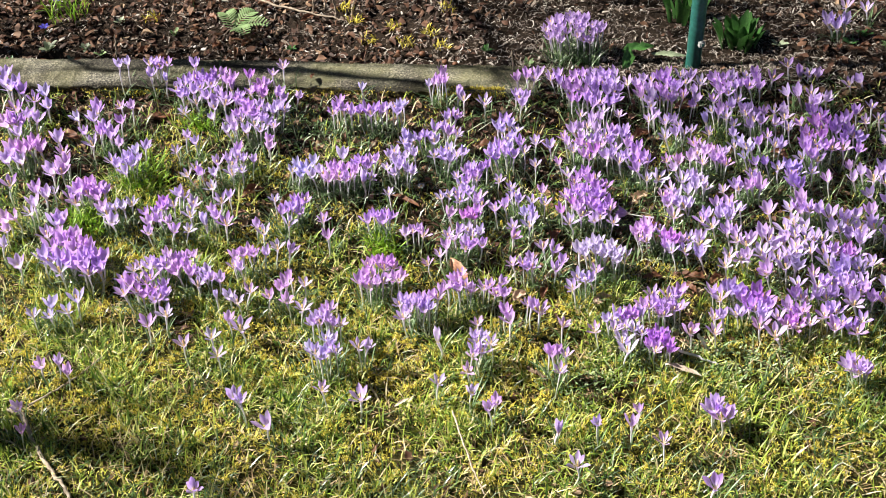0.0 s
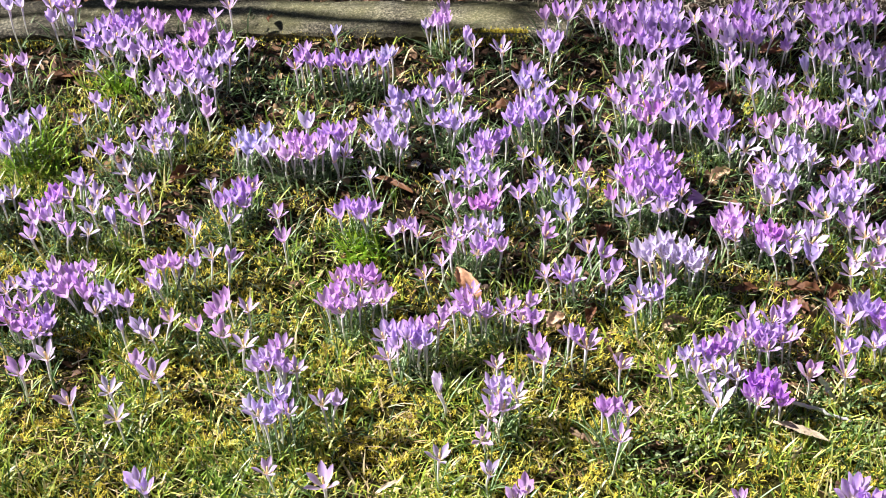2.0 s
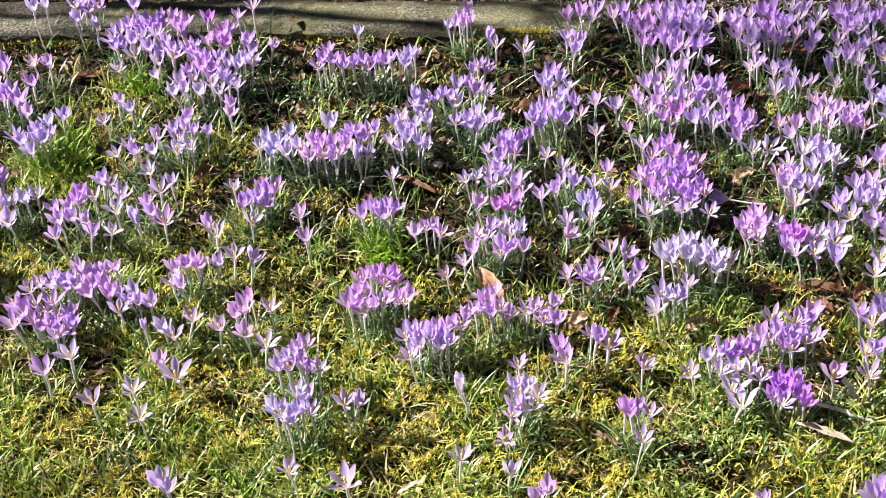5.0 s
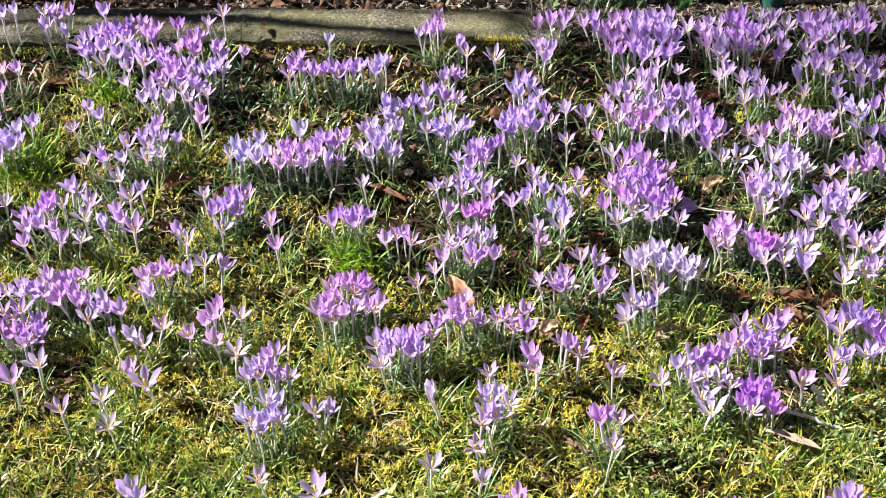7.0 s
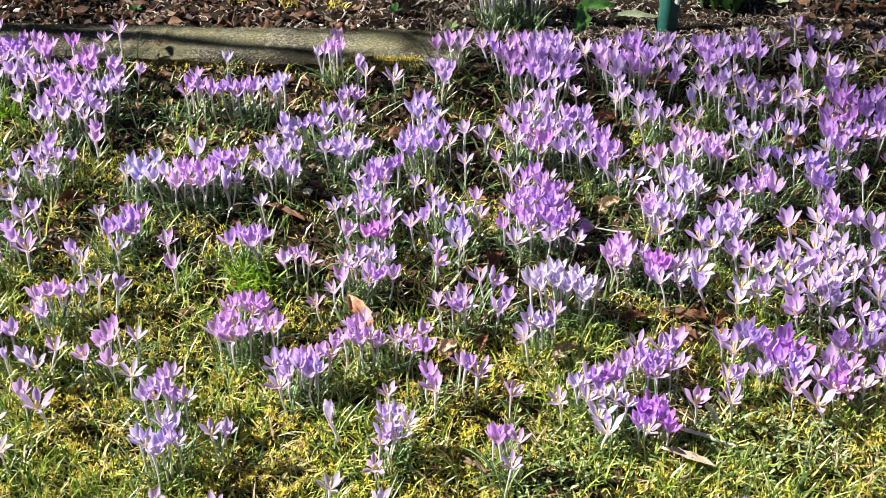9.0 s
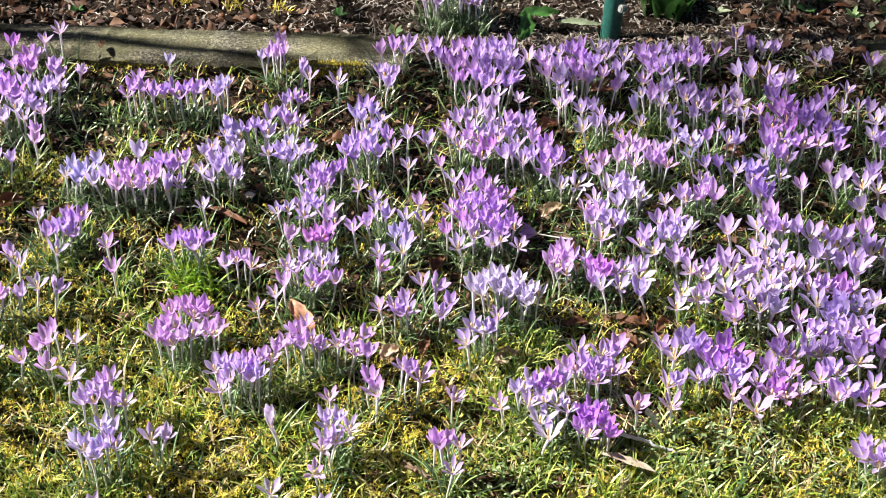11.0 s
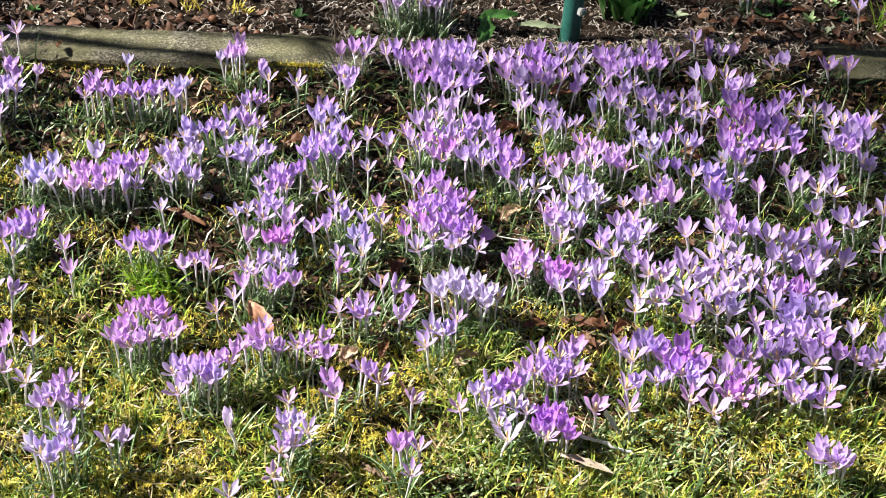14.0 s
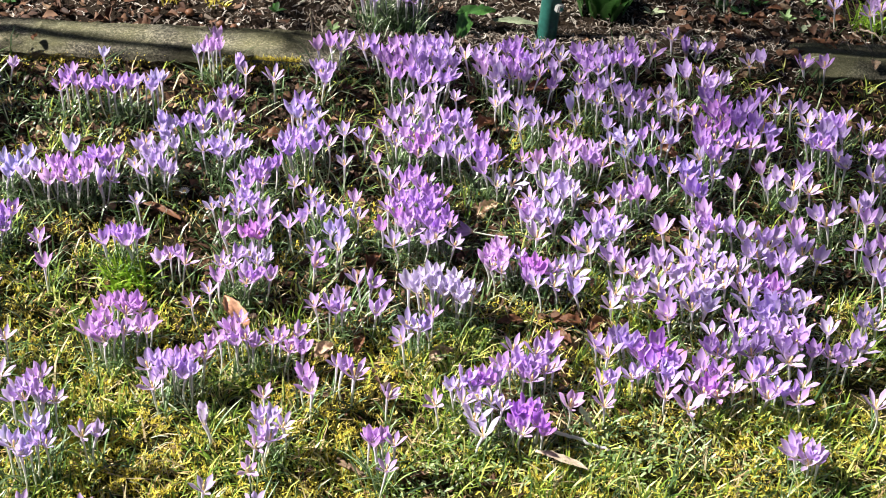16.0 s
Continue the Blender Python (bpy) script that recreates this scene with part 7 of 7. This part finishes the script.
def chips_mesh(name, rng, x, y, long_side, mat, rise=0.006):
    """Flat angular splinters lying every way: tapered boxes."""
    n = len(x)
    L, a, tip = long_side(n), rng.uniform(0, 6.28, n), rng.normal(0, 0.28, n)
    W, T = L * rng.uniform(0.18, 0.5, n), L * rng.uniform(0.06, 0.16, n)
    roll = rng.normal(0, 0.35, n)
    corner = np.array([(-1, -1, -1), (1, -0.7, -1), (1, 0.6, -1), (-1, 0.9, -1), (-1, -0.8, 1), (0.9, -0.6, 1), (0.8, 0.7, 1), (-0.9, 0.8, 1)], float) / 2
    d = np.stack([np.cos(a) * np.cos(tip), np.sin(a) * np.cos(tip), np.sin(tip)], -1)
    s = np.stack([-np.sin(a) * np.cos(roll), np.cos(a) * np.cos(roll), np.sin(roll)], -1)
    u = np.cross(d, s)
    jit = corner[None] * rng.uniform(0.75, 1.15, (n, 8, 3))
    c = np.stack([x, y, relief(x, y) + rng.uniform(0.0, rise, n) + L * 0.5 * np.abs(np.sin(tip)) * 0.8], -1)
    v = c[:, None] + jit[..., :1] * (d * L[:, None])[:, None] + jit[..., 1:2] * (s * W[:, None])[:, None] + jit[..., 2:] * (u * T[:, None])[:, None]
    q = np.array([(0, 3, 2, 1), (4, 5, 6, 7), (0, 1, 5, 4), (1, 2, 6, 5), (2, 3, 7, 6), (3, 0, 4, 7)])
    f = (8 * np.arange(n)[:, None, None] + q).reshape(-1, 4)
    return mesh_of(name, v.reshape(-1, 3), f, mat, smooth=False)


def litter_mesh(name, rng, x, y, size, mat):
    """Small curled scraps of dead leaf, 3 x 4 points each."""
    n = len(x)
    L, a = size(n), rng.uniform(0, 6.28, n)
    W, curl, arch, tip = L * rng.uniform(0.3, 0.7, n), rng.uniform(-2.6, 2.6, n), rng.uniform(-1.2, 1.6, n), rng.normal(0, 0.45, n)
    d = np.stack([np.cos(a) * np.cos(tip), np.sin(a) * np.cos(tip), np.sin(tip)], -1)
    s = np.stack([-np.sin(a), np.cos(a), rng.normal(0, 0.25, n)], -1)
    u = np.cross(d, s)
    c = np.stack([x, y, relief(x, y) + 0.003 + L * 0.28], -1)
    v = np.zeros((n, 12, 3))
    wide = (0.15, 0.9, 1.0, 0.1)
    for i in range(4):
        t = i / 3 - 0.5
        for j in range(3):
            q = (j - 1) * wide[i] * 0.5 + rng.normal(0, 0.05, n)
            lift = curl * q * q * 1.6 + arch * (0.25 - t * t) - 0.25
            v[:, 3 * i + j] = c + d * (L * t)[:, None] + s * (W * q)[:, None] + u * (L * 0.6 * lift)[:, None] * 0.6
    f = (12 * np.arange(n)[:, None, None] + grid_faces(4, 3)[None]).reshape(-1, 4)
    return mesh_of(name, v.reshape(-1, 3), f, mat)


def fibres_mesh(name, rng, x, y, length, mat):
    """Thin curled shavings: flat ribbons of five steps that arch off the ground."""
    n, k = len(x), 6
    L, a, W = length(n), rng.uniform(0, 6.28, n), rng.uniform(0.0012, 0.0034, n)
    turn, arch = rng.normal(0, 1.3, n), rng.uniform(0.0, 0.30, n)
    v = np.zeros((n, 2 * k, 3))
    px, py = x.copy(), y.copy()
    for i in range(k):
        s = i / (k - 1)
        h = a + turn * s
        z = relief(x, y) + 0.004 + L * arch * 4 * s * (1 - s) * 0.5 + 0.004 * rng.random(n)
        side = np.stack([-np.sin(h), np.cos(h)], -1) * (W * (1 - 0.5 * s))[:, None] / 2
        v[:, 2 * i, :2], v[:, 2 * i + 1, :2] = np.stack([px, py], -1) - side, np.stack([px, py], -1) + side
        v[:, 2 * i, 2], v[:, 2 * i + 1, 2] = z, z + W * rng.uniform(-0.5, 0.5, n)
        px, py = px + np.cos(h) * L / k, py + np.sin(h) * L / k
    q = np.array([(2 * i, 2 * i + 1, 2 * i + 3, 2 * i + 2) for i in range(k - 1)])
    f = (2 * k * np.arange(n)[:, None, None] + q).reshape(-1, 4)
    return mesh_of(name, v.reshape(-1, 3), f, mat)


def build_bed_cover():
    rng = np.random.default_rng(33)
    box = (-1.9, 2.2, 2.0, 3.4)
    dense = lambda x, y: np.clip((1.8 - np.abs(x - 0.12)) / 0.4 + 0.9 * (patchy(x, y, 9, 62) - 0.5), 0, 1) * np.clip((3.25 - y) / 0.35 + 0.9 * (patchy(x, y, 9, 63) - 0.5), 0, 1)
    behind = lambda x, y: (y > kerb_y(x) + 0.108 + 0.010 * np.sin(9 * x) - 0.13 * np.clip((x - 0.14) / 0.2, 0, 1) * np.clip((1.13 - x) / 0.06, 0, 1)) * 1.0
    brown = lambda x, y: np.clip(0.85 - 1.3 * (x + 0.30) + 0.9 * (patchy(x, y, 5, 4) - 0.5), 0.08, 1) + 0.5 * np.clip((x - 0.75) / 0.3, 0, 0.8)
    x, y = scatter(rng, 43000, *box, lambda x, y: behind(x, y) * dense(x, y) * (0.25 + 0.75 * patchy(x, y, 9, 6)))
    ob = new("bark_mulch", chips_mesh("bark_mulch", rng, x, y, lambda n: 0.004 + 0.016 * rng.random(n) ** 2.2, CHIPS, 0.010))
    tagged(ob, "brown and grey bark mulch covering the flower bed", "mulch", kind="stuff")
    x, y = scatter(rng, 62000, *box, lambda x, y: behind(x, y) * dense(x, y) * (0.3 + 0.7 * patchy(x, y, 7, 16)) * np.clip(0.80 + 0.9 * x, 0.25, 1) * np.clip(1.5 - 0.6 * x, 0.75, 1))
    ob = new("wood_shavings", fibres_mesh("wood_shavings", rng, x, y, lambda n: rng.uniform(0.009, 0.030, n), SHAVINGS))
    tagged(ob, "grey and straw-coloured curled shavings on the bed", "shavings", kind="stuff")
    x, y = scatter(rng, 30000, *box, lambda x, y: behind(x, y) * dense(x, y) * brown(x, y) * 0.9)
    ob = new("leaf_litter", litter_mesh("leaf_litter", rng, x, y, lambda n: 0.009 + 0.022 * rng.random(n) ** 2, LITTER))
    tagged(ob, "curled reddish-brown dead leaves on the bed", "leaf litter", kind="stuff")
    x, y = scatter(rng, 34000, -4.5, 5.0, 1.6, 5.0, lambda x, y: behind(x, y) * np.exp(-0.4 * np.hypot(x - 0.2, y - 2.6)) * (1 - dense(x, y)))
    ob = new("outer_mulch", chips_mesh("outer_mulch", rng, x, y, lambda n: rng.uniform(0.015, 0.05, n), CHIPS, 0.010))
    tagged(ob, "brown bark mulch further along the bed", "mulch", kind="stuff")
    front = lambda x, y: in_lawn(x, y) * np.clip(bare(x, y), 0.04, 1)
    x, y = scatter(rng, 22000, -1.25, 1.5, 0.8, 2.25, front)
    ob = new("leaf_scraps", litter_mesh("leaf_scraps", rng, x, y, lambda n: 0.007 + 0.018 * rng.random(n) ** 1.7, LITTER))
    tagged(ob, "brown leaf scraps on bare soil between the crocuses", "leaf scraps", kind="stuff")
    x, y = scatter(rng, 26000, -1.25, 1.5, 0.8, 2.25, front)
    ob = new("soil_crumbs", chips_mesh("soil_crumbs", rng, x, y, lambda n: rng.uniform(0.003, 0.011, n), CRUMBS, 0.004))
    tagged(ob, "soil crumbs and bark bits along the kerb", "soil crumbs", kind="stuff")


build_lawn()
build_bed_cover()
